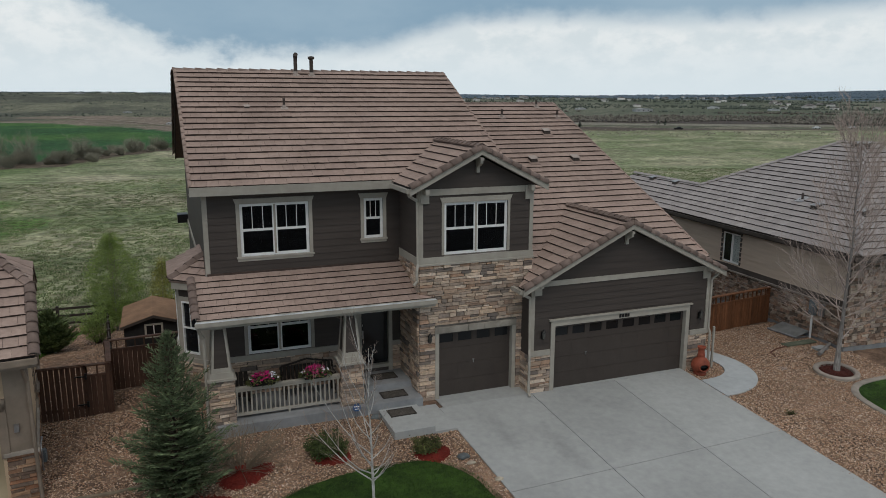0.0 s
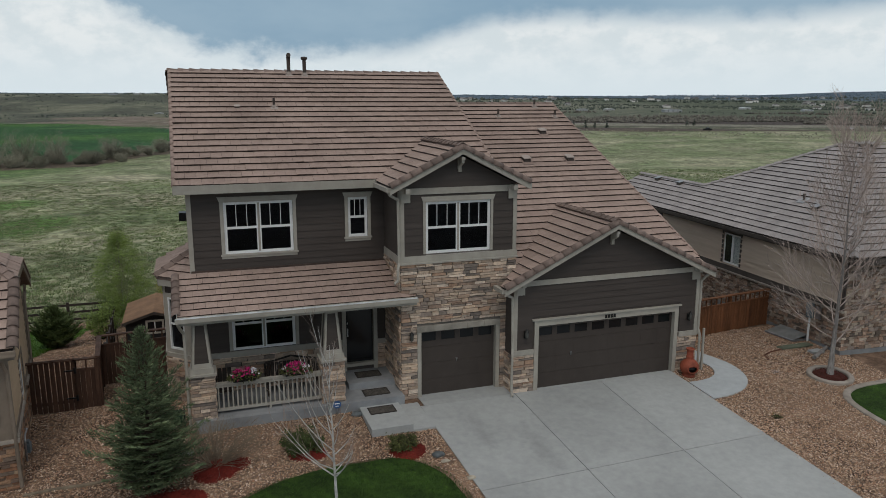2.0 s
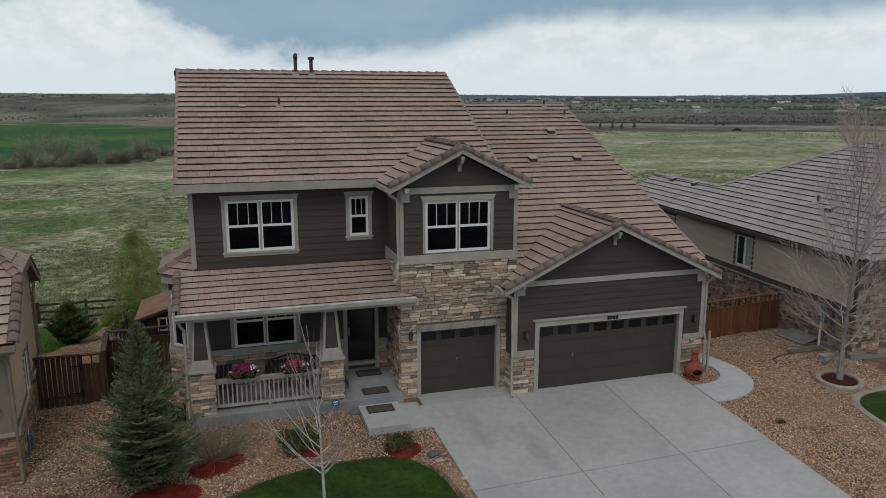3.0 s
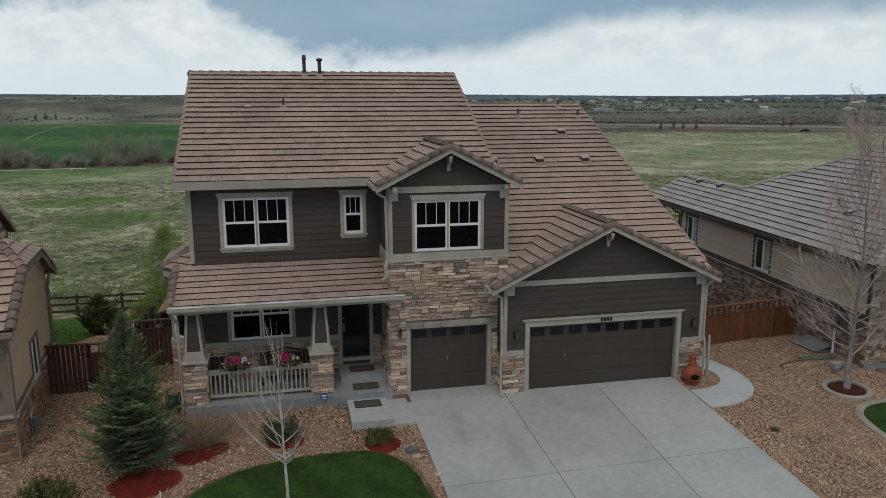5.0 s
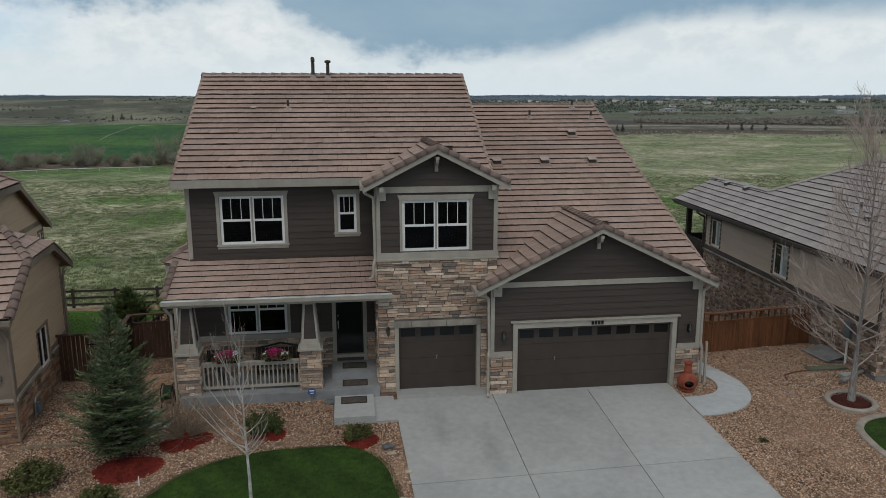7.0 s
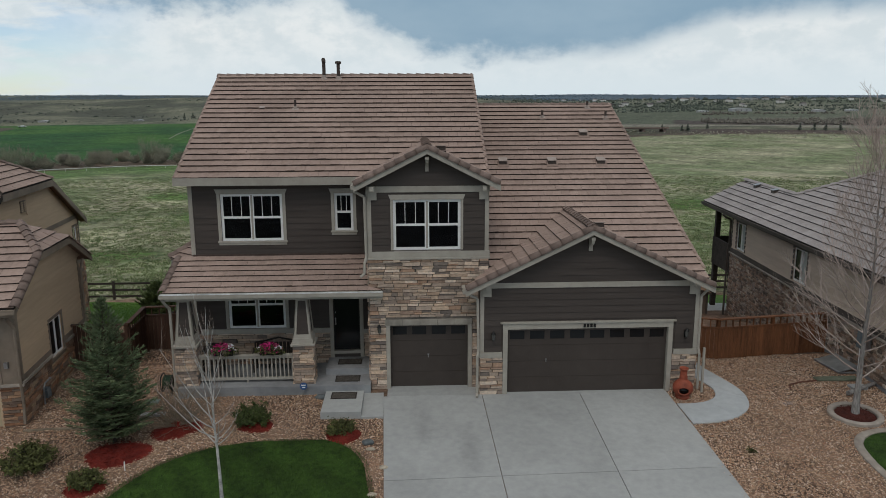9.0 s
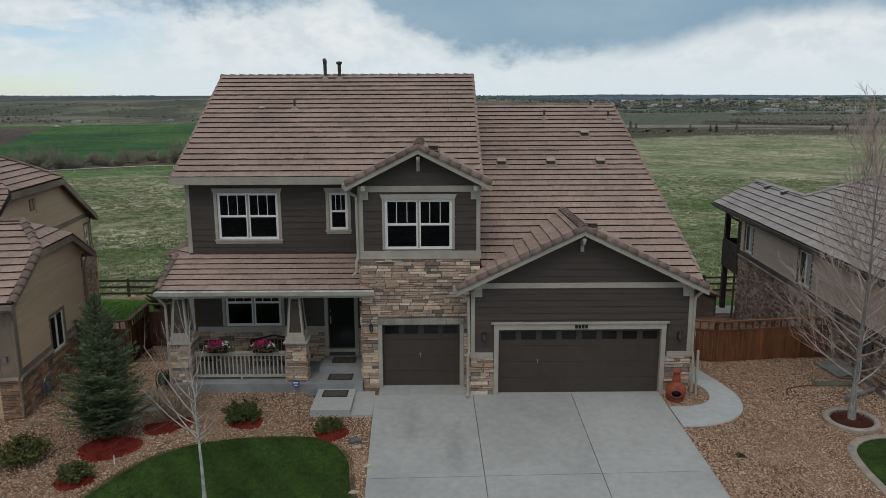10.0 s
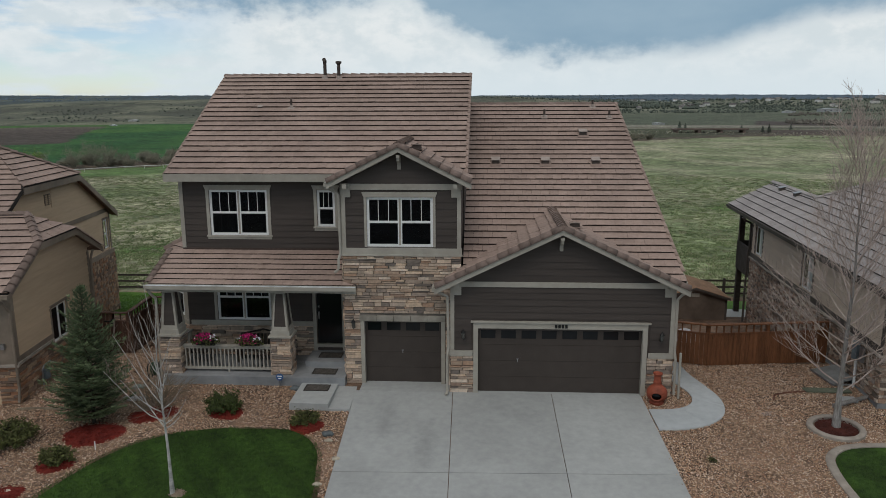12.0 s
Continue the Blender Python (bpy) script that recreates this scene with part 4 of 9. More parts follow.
# main front wall, two storeys
W1, W3 = (2.04, 3.97, 4.40, 5.90), (5.60, 6.19, 4.70, 5.90)
PW = (2.10, 3.92, 1.50, 3.03)
DOORHOLE, LIGHTHOLE = (5.43, 6.33, 0.66, 2.62), (6.45, 6.68, 1.45, 2.62)
wall_front = wall_slab("wall", HOUSE, front, HX0, BX0 + 0.2, 0.0, 6.4, [W1, W3, PW, DOORHOLE], 0.18, M_SIDING, "dark brown lap siding wall")
LATER.append(lambda: siding(wall_front, front, HX0 + 0.1, BX0, 3.95, 6.2, [W1, W3], M_SIDING))
LATER.append(lambda: siding(wall_front, front, HX0 + 0.1, BX0, 1.49, 3.06, [PW, DOORHOLE, (5.0, 6.73, 1.42, 3.2)], M_SIDING))
part("corner_board", Shape().box(HX0 - 0.02, HX0 + 0.1, -0.1, 0.03, 3.9, 6.3, front), M_TRIM, wall_front)
window(HOUSE, front, *W1, lights=2)
window(HOUSE, front, *W3, lights=1)
window(HOUSE, front, *PW, lights=2, head=False, sill=False, mid_rail=0.52)
# porch back wall: stone wainscot, cap band, panels beside the door
part("wainscot_cap", Shape().box(HX0 + 0.1, 5.33, 0, 0.075, 1.33, 1.49, front), M_TRIM, wall_front)
LATER.append(lambda: stonework(wall_front, front, HX0, 5.33, 0.28, 1.33, [], STONE_LIGHT, 11, limit=120))

# side walls, back wall; the added inner wall and floor are near black for room shade
part("wall", Shape().box(HX0, HX0 + 0.18, WF + 0.18, 32.8, -2.1, 6.4), M_SIDING, HOUSE)
part("wall", Shape().box(HX1 - 0.05, HX1 + 0.13, WF, 32.8, 2.5, 6.6), M_SIDING, HOUSE)
part("wall", Shape().box(HX0, HX1 + 0.1, 32.62, 32.8, -2.1, 6.4), M_SIDING, HOUSE)
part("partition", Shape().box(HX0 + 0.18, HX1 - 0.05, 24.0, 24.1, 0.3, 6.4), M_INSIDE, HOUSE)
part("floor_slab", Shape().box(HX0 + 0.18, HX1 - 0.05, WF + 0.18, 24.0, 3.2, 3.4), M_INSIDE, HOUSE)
# gable ends of the main roof
RY, RZ, SL = 26.9, 9.70, 0.515
EY = 20.5
for x0, x1 in ((HX0, HX0 + 0.18), (HX1 - 0.05, HX1 + 0.13)):
    part("gable", Shape().prism([(x0, WF, 6.3), (x0, 32.95, 6.3), (x0, RY, RZ - 0.2)], (x1 - x0, 0, 0)), M_SIDING, HOUSE)
# left side wall details seen edge-on
side = Face(HX0, 0, 0, -1)
part("corner_board", Shape().box(-WF - 0.1, -WF + 0.02, 0, 0.03, 3.9, 6.3, side), M_TRIM, HOUSE)
part("band", Shape().box(HX0 - 0.03, HX0, 24.9, 33.0, 3.5, 3.7), M_TRIM, HOUSE, "beige band board along the side wall")
part("eave_return", Shape().box(0.66, HX0, 32.8, 33.4, 3.54, 3.9), M_BLACK, HOUSE, "dark end of a rear eave")

# main roof
roof_main = deck("roof", HOUSE, [(0.78, EY, RZ - SL * (RY - EY)), (10.42, EY, RZ - SL * (RY - EY)), (10.42, RY, RZ), (0.78, RY, RZ)], 0.14, M_UNDER, "large brown concrete tile roof")
up = Vector((0, 1, SL)).normalized()
MAIN_PLANE = slope_frame((0, EY - 0.03, RZ - SL * (RY - EY)), (1, 0, 0), up)
MAIN_LEN = (RY - EY + 0.03) * math.sqrt(1 + SL * SL)


def main_range(s):
    return 0.80, 10.42


LATER.append(lambda: tiled_plane(roof_main, MAIN_PLANE, MAIN_LEN, main_range, LIGHT_TILE, near=(0, 9), seed=3))
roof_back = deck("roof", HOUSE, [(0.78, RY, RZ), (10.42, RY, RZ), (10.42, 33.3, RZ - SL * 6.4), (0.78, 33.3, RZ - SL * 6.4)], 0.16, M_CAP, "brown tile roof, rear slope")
LATER.append(lambda: caps(roof_main, (0.70, RY, RZ - 0.03), (10.45, RY, RZ - 0.03), (0, 0, 1), CAP))
LATER.append(lambda: caps(roof_main, (10.44, EY, RZ - SL * (RY - EY) + 0.02), (10.44, RY, RZ + 0.02), (0.2, -SL, 1), CAP_EDGE))
LATER.append(lambda: caps(roof_main, (0.78, EY - 0.02, RZ - SL * (RY - EY) + 0.02), (0.78, RY, RZ + 0.02), (-0.2, -SL, 1), CAP_EDGE))
LATER.append(lambda: caps(roof_back, (0.78, 33.3, RZ - SL * 6.4), (0.78, RY, RZ), (-0.2, SL, 1), CAP_SMALL))
EZ = RZ - SL * (RY - EY)
part("fascia", Shape().box(0.74, 6.45, EY - 0.075, EY - 0.035, EZ - 0.20, EZ + 0.04), M_TRIM, HOUSE, "beige eave fascia")
part("soffit", Shape().box(0.74, 6.45, EY - 0.02, WF + 0.05, EZ - 0.20, EZ - 0.17), M_TRIM, HOUSE)
part("barge_board", Shape().prism([(0.74, EY - 0.04, EZ - 0.20), (0.74, EY - 0.04, EZ), (0.74, RY, RZ), (0.74, RY, RZ - 0.22)], (0.04, 0, 0)).prism([(0.74, 33.3, EZ - 0.20), (0.74, 33.3, EZ), (0.74, RY, RZ), (0.74, RY, RZ - 0.22)], (0.04, 0, 0)), M_SIDING, HOUSE, "dark barge board")

# garage roof: one long slope
GRY, GRZ, GSL = 28.9, 8.56, 0.5
GEY = 18.7


def gz(y):
    return GRZ - GSL * (GRY - y)


def rake_x(y):
    return 16.95 - 0.054 * (y - GEY)


roof_gar = deck("roof", HOUSE, [(10.4, GEY, gz(GEY)), (rake_x(GEY), GEY, gz(GEY)), (rake_x(GRY), GRY, GRZ), (10.4, GRY, GRZ)], 0.14, M_UNDER, "long brown concrete tile roof over the garage")
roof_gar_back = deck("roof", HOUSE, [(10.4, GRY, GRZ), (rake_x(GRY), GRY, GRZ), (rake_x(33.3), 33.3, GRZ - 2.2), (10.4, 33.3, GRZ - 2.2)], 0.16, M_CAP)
GAR_PLANE = slope_frame((0, GEY, gz(GEY)), (1, 0, 0), (0, 1, GSL))
LATER.append(lambda: tiled_plane(roof_gar, GAR_PLANE, (GRY - GEY) * math.sqrt(1.25), lambda s: (10.38, rake_x(GEY + s / math.sqrt(1.25)) - 0.01), LIGHT_TILE, near=(6, 24), seed=5))
LATER.append(lambda: caps(roof_gar, (10.4, GRY, GRZ - 0.03), (rake_x(GRY) + 0.05, GRY, GRZ - 0.03), (0, 0, 1), CAP))
LATER.append(lambda: caps(roof_gar, (rake_x(GEY + 0.4) + 0.01, GEY + 0.4, gz(GEY + 0.4) + 0.02), (rake_x(GRY) + 0.01, GRY, GRZ + 0.02), (0.2, -GSL, 1), CAP_EDGE))
part("barge_board", Shape().prism([(rake_x(GEY) - 0.01, GEY, gz(GEY) - 0.2), (rake_x(GEY) - 0.01, GEY, gz(GEY)), (rake_x(GRY) - 0.01, GRY, GRZ), (rake_x(GRY) - 0.01, GRY, GRZ - 0.2)], (0.04, 0, 0)), M_TRIM, HOUSE)
part("wall", Shape().prism([(rake_x(y) - 0.5, y, z) for y, z in ((GF + 0.18, 0), (33.0, -1.0), (33.0, 6.2), (GRY, GRZ - 0.2), (GF + 0.18, gz(GF) - 0.2))], (0.18, 0, 0)), M_SIDING, HOUSE)
part("wall", Shape().box(GX0, 15.75, 32.82, 33.0, -1.0, 6.3), M_SIDING, HOUSE)


# cross gables over the bay and the garage
def cross_gable(px, pz, py, half, sl, meet, main, tag, seed, first):
    """Two slopes under a ridge that runs back from the peak (px, py, pz) into the main slope; half: eave reach on each side."""
    y_ridge = meet(pz)
    ez = pz - sl * half
    y_eave = max(meet(ez), py + 0.3)
    for sgn in (-1, 1):
        ex = px + sgn * half
        d = deck("roof", HOUSE, [(px, py, pz), (ex, py, ez), (ex, y_eave, ez), (px, y_ridge, pz)], 0.12, M_UNDER, tag)
        length = half * math.sqrt(1 + sl * sl)
        # u along the eave; for the slope facing -x u runs towards the front
        sd = Vector((-sgn, 0, sl)).normalized()
        uvec = Vector((0, 1, 0)) if sgn > 0 else Vector((0, -1, 0))
        pl = slope_frame((ex, 0, ez), uvec, sd)

        def rng_(s, sgn=sgn, length=length):
            z = ez + (pz - ez) * s / length
            yb = meet(z) - 0.02
            yb = max(yb, py + 0.06)
            return (py + 0.02, yb) if sgn > 0 else (-yb, -(py + 0.02))
        LATER.append(lambda d=d, pl=pl, length=length, rng_=rng_, sgn=sgn: tiled_plane(d, pl, length, rng_, LIGHT_TILE, seed=seed + sgn, near=(0, 99)))
        LATER.append(lambda d=d, ex=ex, sgn=sgn: caps(d, (ex, py + 0.02, ez + 0.03), (px, py + 0.02, pz + 0.03), (0, -0.55, 1), CAP_RAKE, step=0.34, name="rake_tile"))
        part("barge_board", Shape().prism([(ex + sgn * 0.02, py - 0.05, ez - 0.19), (ex + sgn * 0.02, py - 0.05, ez + 0.0), (px, py - 0.05, pz + 0.0), (px, py - 0.05, pz - 0.17)], (0, 0.04, 0)), M_TRIM, HOUSE, "sloping beige barge board")
        part("soffit", Shape().prism([(ex, py, ez - 0.13), (px, py, pz - 0.13), (px, first, pz - 0.13), (ex, first, ez - 0.13)], (0, 0, -0.02)), M_TRIM, HOUSE)
        if sgn < 0:
            LATER.append(lambda d=d: caps(d, (px, py, pz + 0.05), (px, y_ridge, pz + 0.05), (0, 0, 1), CAP_SMALL, step=0.3))


def meet_main(z):
    return RY - (RZ - z) / SL


def meet_gar(z):
    return GRY - (GRZ - z) / GSL


BPX, BPZ, BPY, BHALF = 8.50, 7.42, 18.84, 2.12
GPX, GPZ, GPY, GHALF = 13.26, 5.12, 18.22, 3.66
cross_gable(BPX, BPZ, BPY, BHALF, 0.5, meet_main, roof_main, "small brown tile gable roof over the bay", 21, BF)
cross_gable(GPX, GPZ, GPY, GHALF, 0.48, meet_gar, roof_gar, "brown tile gable roof over the garage doors", 31, GF)

# the stone bay with the single garage door and the window above
SD = (7.33, 9.73, -0.05, 2.06)
BW = (7.49, 9.49, 4.39, 5.90)
wall_bay = wall_slab("wall", HOUSE, bay, BX0, BX1, 0.0, 6.3, [SD, BW], 0.2, M_MORTAR, "ledge stone wall with brown siding above")
part("gable", Shape().prism([(BX0, BF, 6.3), (BX1, BF, 6.3), (BPX, BF, BPZ - 0.2)], (0, 0.15, 0)), M_SIDING, HOUSE)
LATER.append(lambda: stonework(wall_bay, bay, BX0, GX0 + 0.02, 0.0, 4.13, [(7.22, 9.85, -0.1, 2.24)], STONE_LIGHT, 17))
LATER.append(lambda: stonework(wall_bay, bay, GX0 + 0.02, BX1, 3.5, 4.13, [], STONE_LIGHT, 18, limit=40))
LATER.append(lambda: siding(wall_bay, bay, BX0 + 0.12, BX1 - 0.12, 4.35, 6.12, [BW], M_SIDING))
LATER.append(lambda: siding(wall_bay, bay, BX0 - 0.4, BX1 + 0.4, 6.3, 7.2, [], M_SIDING, gable=(BPX, BPZ - 0.2, 0.5)))
part("band", Shape().box(BX0 - 0.03, BX1 + 0.03, 0, 0.045, 4.13, 4.35, bay).box(BX0 - 0.05, BX1 + 0.05, 0, 0.08, 4.11, 4.16, bay), M_TRIM, wall_bay, "beige band board")
part("band", Shape().box(BX0 - 0.02, BX1 + 0.02, 0, 0.045, 6.12, 6.30, bay), M_TRIM, wall_bay, "beige band board")
for u in (BX0, BX1 - 0.12):
    part("corner_board", Shape().box(u, u + 0.12, 0, 0.035, 4.35, 6.12, bay), M_TRIM, wall_bay)
window(HOUSE, bay, *BW, lights=2, sill=False, casing=0.075)
# side walls of the bay
bay_side = Face(BX0, 0, 0, -1)
wall_bay_side = part("wall", Shape().box(BX0, BX0 + 0.2, BF + 0.2, WF, 0.0, 6.35), M_MORTAR, HOUSE, "side of the stone bay")
LATER.append(lambda: stonework(wall_bay_side, bay_side, -WF, -BF - 0.0, 0.28, 4.13, [], STONE_LIGHT, 19, limit=180))
LATER.append(lambda: siding(wall_bay_side, bay_side, -WF, -BF - 0.1, 4.35, 6.25, [], M_SIDING))
part("band", Shape().box(-WF, -BF, 0, 0.045, 4.13, 4.35, bay_side), M_TRIM, wall_bay_side)
part("corner_board", Shape().box(-BF - 0.1, -BF, 0, 0.035, 4.35, 6.2, bay_side), M_TRIM, wall_bay_side)
part("wall", Shape().box(BX1 - 0.2, BX1, BF + 0.2, WF + 0.2, 3.6, 6.35), M_SIDING, HOUSE)
# added inner wall and floor, blackened so the bay window looks unlit inside
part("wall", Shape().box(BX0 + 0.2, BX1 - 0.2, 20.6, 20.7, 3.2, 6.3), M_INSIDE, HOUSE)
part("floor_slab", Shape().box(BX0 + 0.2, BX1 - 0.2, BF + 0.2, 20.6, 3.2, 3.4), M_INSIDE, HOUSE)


def bracket(face, u, z, mat_=M_TRIM, drop=0.42):
    """A knee bracket under the gable: a post on the wall and a curved arm."""
    s = Shape()
    s.box(u - 0.05, u + 0.05, 0.0, 0.09, z - drop, z, face)
    pts = [(0.09, z - drop * 0.75), (0.09, z - 0.06), (0.34, z - 0.06), (0.34, z - 0.14), (0.2, z - 0.22), (0.13, z - drop * 0.55)]
    s.prism([face.at(u - 0.04, n, zz) for n, zz in pts], face.u * 0.08)
    s.box(u - 0.05, u + 0.05, 0.09, 0.38, z - 0.06, z + 0.02, face)
    part("bracket", s, mat_, HOUSE, "beige wooden knee bracket")


bracket(bay, BPX, BPZ - 0.27, drop=0.42)
bracket(gar, GPX, GPZ - 0.27, drop=0.42)
for f, u, z in ((bay, BX0 + 0.16, 6.42), (bay, BX1 - 0.16, 6.42), (gar, GX0 + 0.2, 3.6), (gar, GX1 - 0.2, 3.6)):
    part("bracket", Shape().box(u - 0.13, u + 0.13, 0.036, 0.075, z - 0.52, z - 0.12, f).box(u - 0.06, u + 0.06, 0.075, 0.30, z - 0.24, z - 0.10, f), M_TRIM, HOUSE)


def garage_door(name, face, u0, u1, z1, panes, recess):
    d = part(name, Shape().box(u0, u1, -recess - 0.05, -recess, -0.02, z1 + 0.04, face), M_DOOR, HOUSE, "dark brown panelled garage door with a row of small windows")
    rows = 4
    h = z1 / rows
    for r in range(rows - 1):
        s = Shape().box(u0 + 0.01, u1 - 0.01, -recess, -recess + 0.02, r * h + 0.003, (r + 1) * h - 0.003, face)
        ob = part("door_section", s, M_DOOR, d)
        k = panes
        w = (u1 - u0) / k
        for i in range(k):
            part("raised_panel", Shape().box(u0 + i * w + 0.07, u0 + (i + 1) * w - 0.07, -recess + 0.02, -recess + 0.023, r * h + 0.08, (r + 1) * h - 0.08, face), M_DOOR, d)
    w = (u1 - u0) / panes
    hole = [(u0 + i * w + w * 0.14, u0 + (i + 1) * w - w * 0.14, 3 * h + 0.19, 4 * h - 0.055) for i in range(panes)]
    top = wall_slab("door_section", d, Face(face.at(0, -recess + 0.02, 0).x, face.at(0, -recess + 0.02, 0).y, 1, 0), u0 + 0.01, u1 - 0.01, 3 * h + 0.003, z1 + 0.03, hole, 0.018, M_DOOR)
    for a, b, za, zb in hole:
        s = Shape().box(a, b, -recess + 0.003, -recess + 0.008, za, zb, face)
        part("pane", s, M_DARKPANE, d, "small dark window pane")
    hx = u0 + (u1 - u0) * (0.49 if panes == 4 else 0.245)
    part("handle", Shape().box(hx - 0.03, hx + 0.03, -recess + 0.02, -recess + 0.045, 2 * h + 0.05, 2 * h + 0.07, face).box(hx - 0.01, hx + 0.01, -recess + 0.02, -recess + 0.05, 2 * h - 0.04, 2 * h + 0.05, face), M_METAL, d, "small metal handle")
    part("bottom_seal", Shape().box(u0, u1, -recess, -recess + 0.03, -0.02, 0.012, face), M_FOUND, d)
    return d


garage_door("garage_door", bay, SD[0], SD[1], 2.02, 4, 0.16)
part("door_trim", Shape().box(7.22, 7.34, -0.15, 0.04, 0, 2.06, bay).box(9.72, 9.84, -0.15, 0.04, 0, 2.06, bay), M_TRIM, wall_bay)
for i in range(5):
    part("lintel_block", Shape().box(7.2 + i * 0.53, 7.2 + (i + 1) * 0.53 - 0.01, -0.15, 0.07, 2.06, 2.24, bay), M_LINTEL, wall_bay, "cast stone lintel block")

# the double garage
DD = (10.86, 15.72, -0.05, 2.06)
wall_gar = wall_slab("wall", HOUSE, gar, GX0, GX1, 0.0, 3.45, [(DD[0] - 0.05, DD[1] + 0.05, -0.05, 2.12)], 0.18, M_SIDING, "dark brown siding wall over the double garage door")
part("gable", Shape().prism([(GX0, GF, 3.45), (GX1, GF, 3.45), (GPX, GF, GPZ - 0.2)], (0, 0.12, 0)), M_SIDING, HOUSE)
LATER.append(lambda: siding(wall_gar, gar, GX0 + 0.12, GX1 - 0.12, 1.36, 3.33, [(10.66, 15.93, 1.3, 2.3)], M_SIDING))
LATER.append(lambda: siding(wall_gar, gar, GX0, GX1, 3.49, 5.0, [], M_SIDING, gable=(GPX, GPZ - 0.2, 0.48)))
part("band", Shape().box(GX0 + 0.05, GX1 - 0.05, 0, 0.045, 3.33, 3.49, gar), M_TRIM, wall_gar, "beige band board")
for u in (GX0, GX1 - 0.12):
    part("corner_board", Shape().box(u, u + 0.12, 0, 0.04, 1.36, 3.38, gar), M_TRIM, wall_gar)
for a, b in ((GX0 - 0.03, 10.70), (15.90, GX1 + 0.03)):
    part("band", Shape().box(a, b, 0, 0.07, 1.20, 1.36, gar), M_TRIM, wall_gar)
LATER.append(lambda: stonework(wall_gar, gar, GX0, 10.72, 0.0, 1.20, [], STONE_LIGHT, 23, limit=80))
LATER.append(lambda: stonework(wall_gar, gar, 15.86, GX1, 0.0, 1.20, [], STONE_LIGHT, 24, limit=80))
garage_door("garage_door", gar, DD[0], DD[1], 2.02, 8, 0.12)
part("door_trim", Shape().box(10.72, 10.86, -0.12, 0.05, 0, 2.06, gar).box(15.72, 15.86, -0.12, 0.05, 0, 2.06, gar).box(10.72, 15.86, -0.12, 0.05, 2.06, 2.24, gar).box(10.64, 15.94, 0, 0.09, 2.24, 2.29, gar), M_TRIM, wall_gar, "beige door surround")
# plain dark bars where the number plate sits
for k in range(4):
    part("number_bar", Shape().box(13.13 + 0.1 * k, 13.205 + 0.1 * k, 0.05, 0.062, 2.095, 2.205, gar), M_BLACK, wall_gar, "dark bar on the door surround")
gar_left = Face(GX0, 0, 0, -1)
wall_gar_left = part("wall", Shape().box(GX0, GX0 + 0.15, GF + 0.18, BF, 0.0, 3.5), M_SIDING, HOUSE)
LATER.append(lambda: stonework(wall_gar_left, gar_left, -BF, -GF, 0.0, 1.20, [], STONE_LIGHT, 25, limit=40))
gar_right = Face(GX1, 0, 0, 1)
LATER.append(lambda: stonework(wall_gar, gar_right, GF, GF + 0.9, 0.0, 1.20, [], STONE_LIGHT, 26, limit=40))
# added black screen behind the garage front, in place of interior darkness
part("partition", Shape().box(GX0 + 0.2, GX1 - 0.2, 21.5, 21.6, 0, 3.3), M_INSIDE, HOUSE)


# gutters and downpipes
def downpipe(pts, label="beige downpipe"):
    part("downpipe", Shape().pipe(pts, 0.042, 8), M_TRIM, HOUSE, label)


bez = BPZ - 0.5 * BHALF
part("gutter", Shape().box(6.28, 6.40, BPY, EY - 0.06, bez - 0.12, bez + 0.0), M_TRIM, HOUSE, "beige gutter")
downpipe([(6.36, 19.0, bez - 0.08), (6.42, 19.05, bez - 0.22), (6.66, 19.08, bez - 0.36), (6.68, 19.08, 4.2), (6.62, 19.02, 4.0), (6.62, 19.0, 3.72), (6.5, 18.95, 3.62)])
gez = GPZ - 0.48 * GHALF
part("gutter", Shape().box(9.50, 9.62, GPY, 18.85, gez - 0.12, gez), M_TRIM, HOUSE, "beige gutter")
downpipe([(9.58, 18.34, gez - 0.1), (9.72, 18.42, gez - 0.2), (9.95, 18.46, gez - 0.32), (9.98, 18.46, 1.45), (9.94, 18.38, 1.25), (9.94, 18.38, 0.12), (9.92, 18.25, 0.05)])
downpipe([(16.92, 18.34, gez - 0.06), (16.75, 18.42, gez - 0.2), (16.66, 18.5, gez - 0.35), (16.66, 18.5, 1.4), (16.68, 18.42, 1.2), (16.68, 18.42, 0.1)])
part("drain_post", Shape().box(16.78, 16.84, 18.36, 18.42, 0.0, 1.42), M_TRIM, HOUSE)

# ---- porch ----
PEY, PEZ = 18.98, 3.17
PTZ = 3.90
PSL = (PTZ - PEZ) / (WF - PEY)
PX0 = 0.66
porch_up = Vector((0, 1, PSL))
roof_porch = deck("roof", HOUSE, [(PX0, PEY, PEZ), (7.13, PEY, PEZ), (7.13, BF, PEZ + PSL * (BF - PEY)), (BX0, BF, PEZ + PSL * (BF - PEY)), (BX0, WF, PTZ), (PX0, WF, PTZ)], 0.12, M_UNDER, "brown tile porch roof")
PORCH_PLANE = slope_frame((0, PEY - 0.04, PEZ), (1, 0, 0), porch_up)
PORCH_LEN = (WF - PEY) * math.sqrt(1 + PSL * PSL)


def porch_range(s):
    k = s / PORCH_LEN
    y = PEY + (WF - PEY) * k
    return PX0, (7.13 if y < BF - 0.02 else BX0 - 0.03)


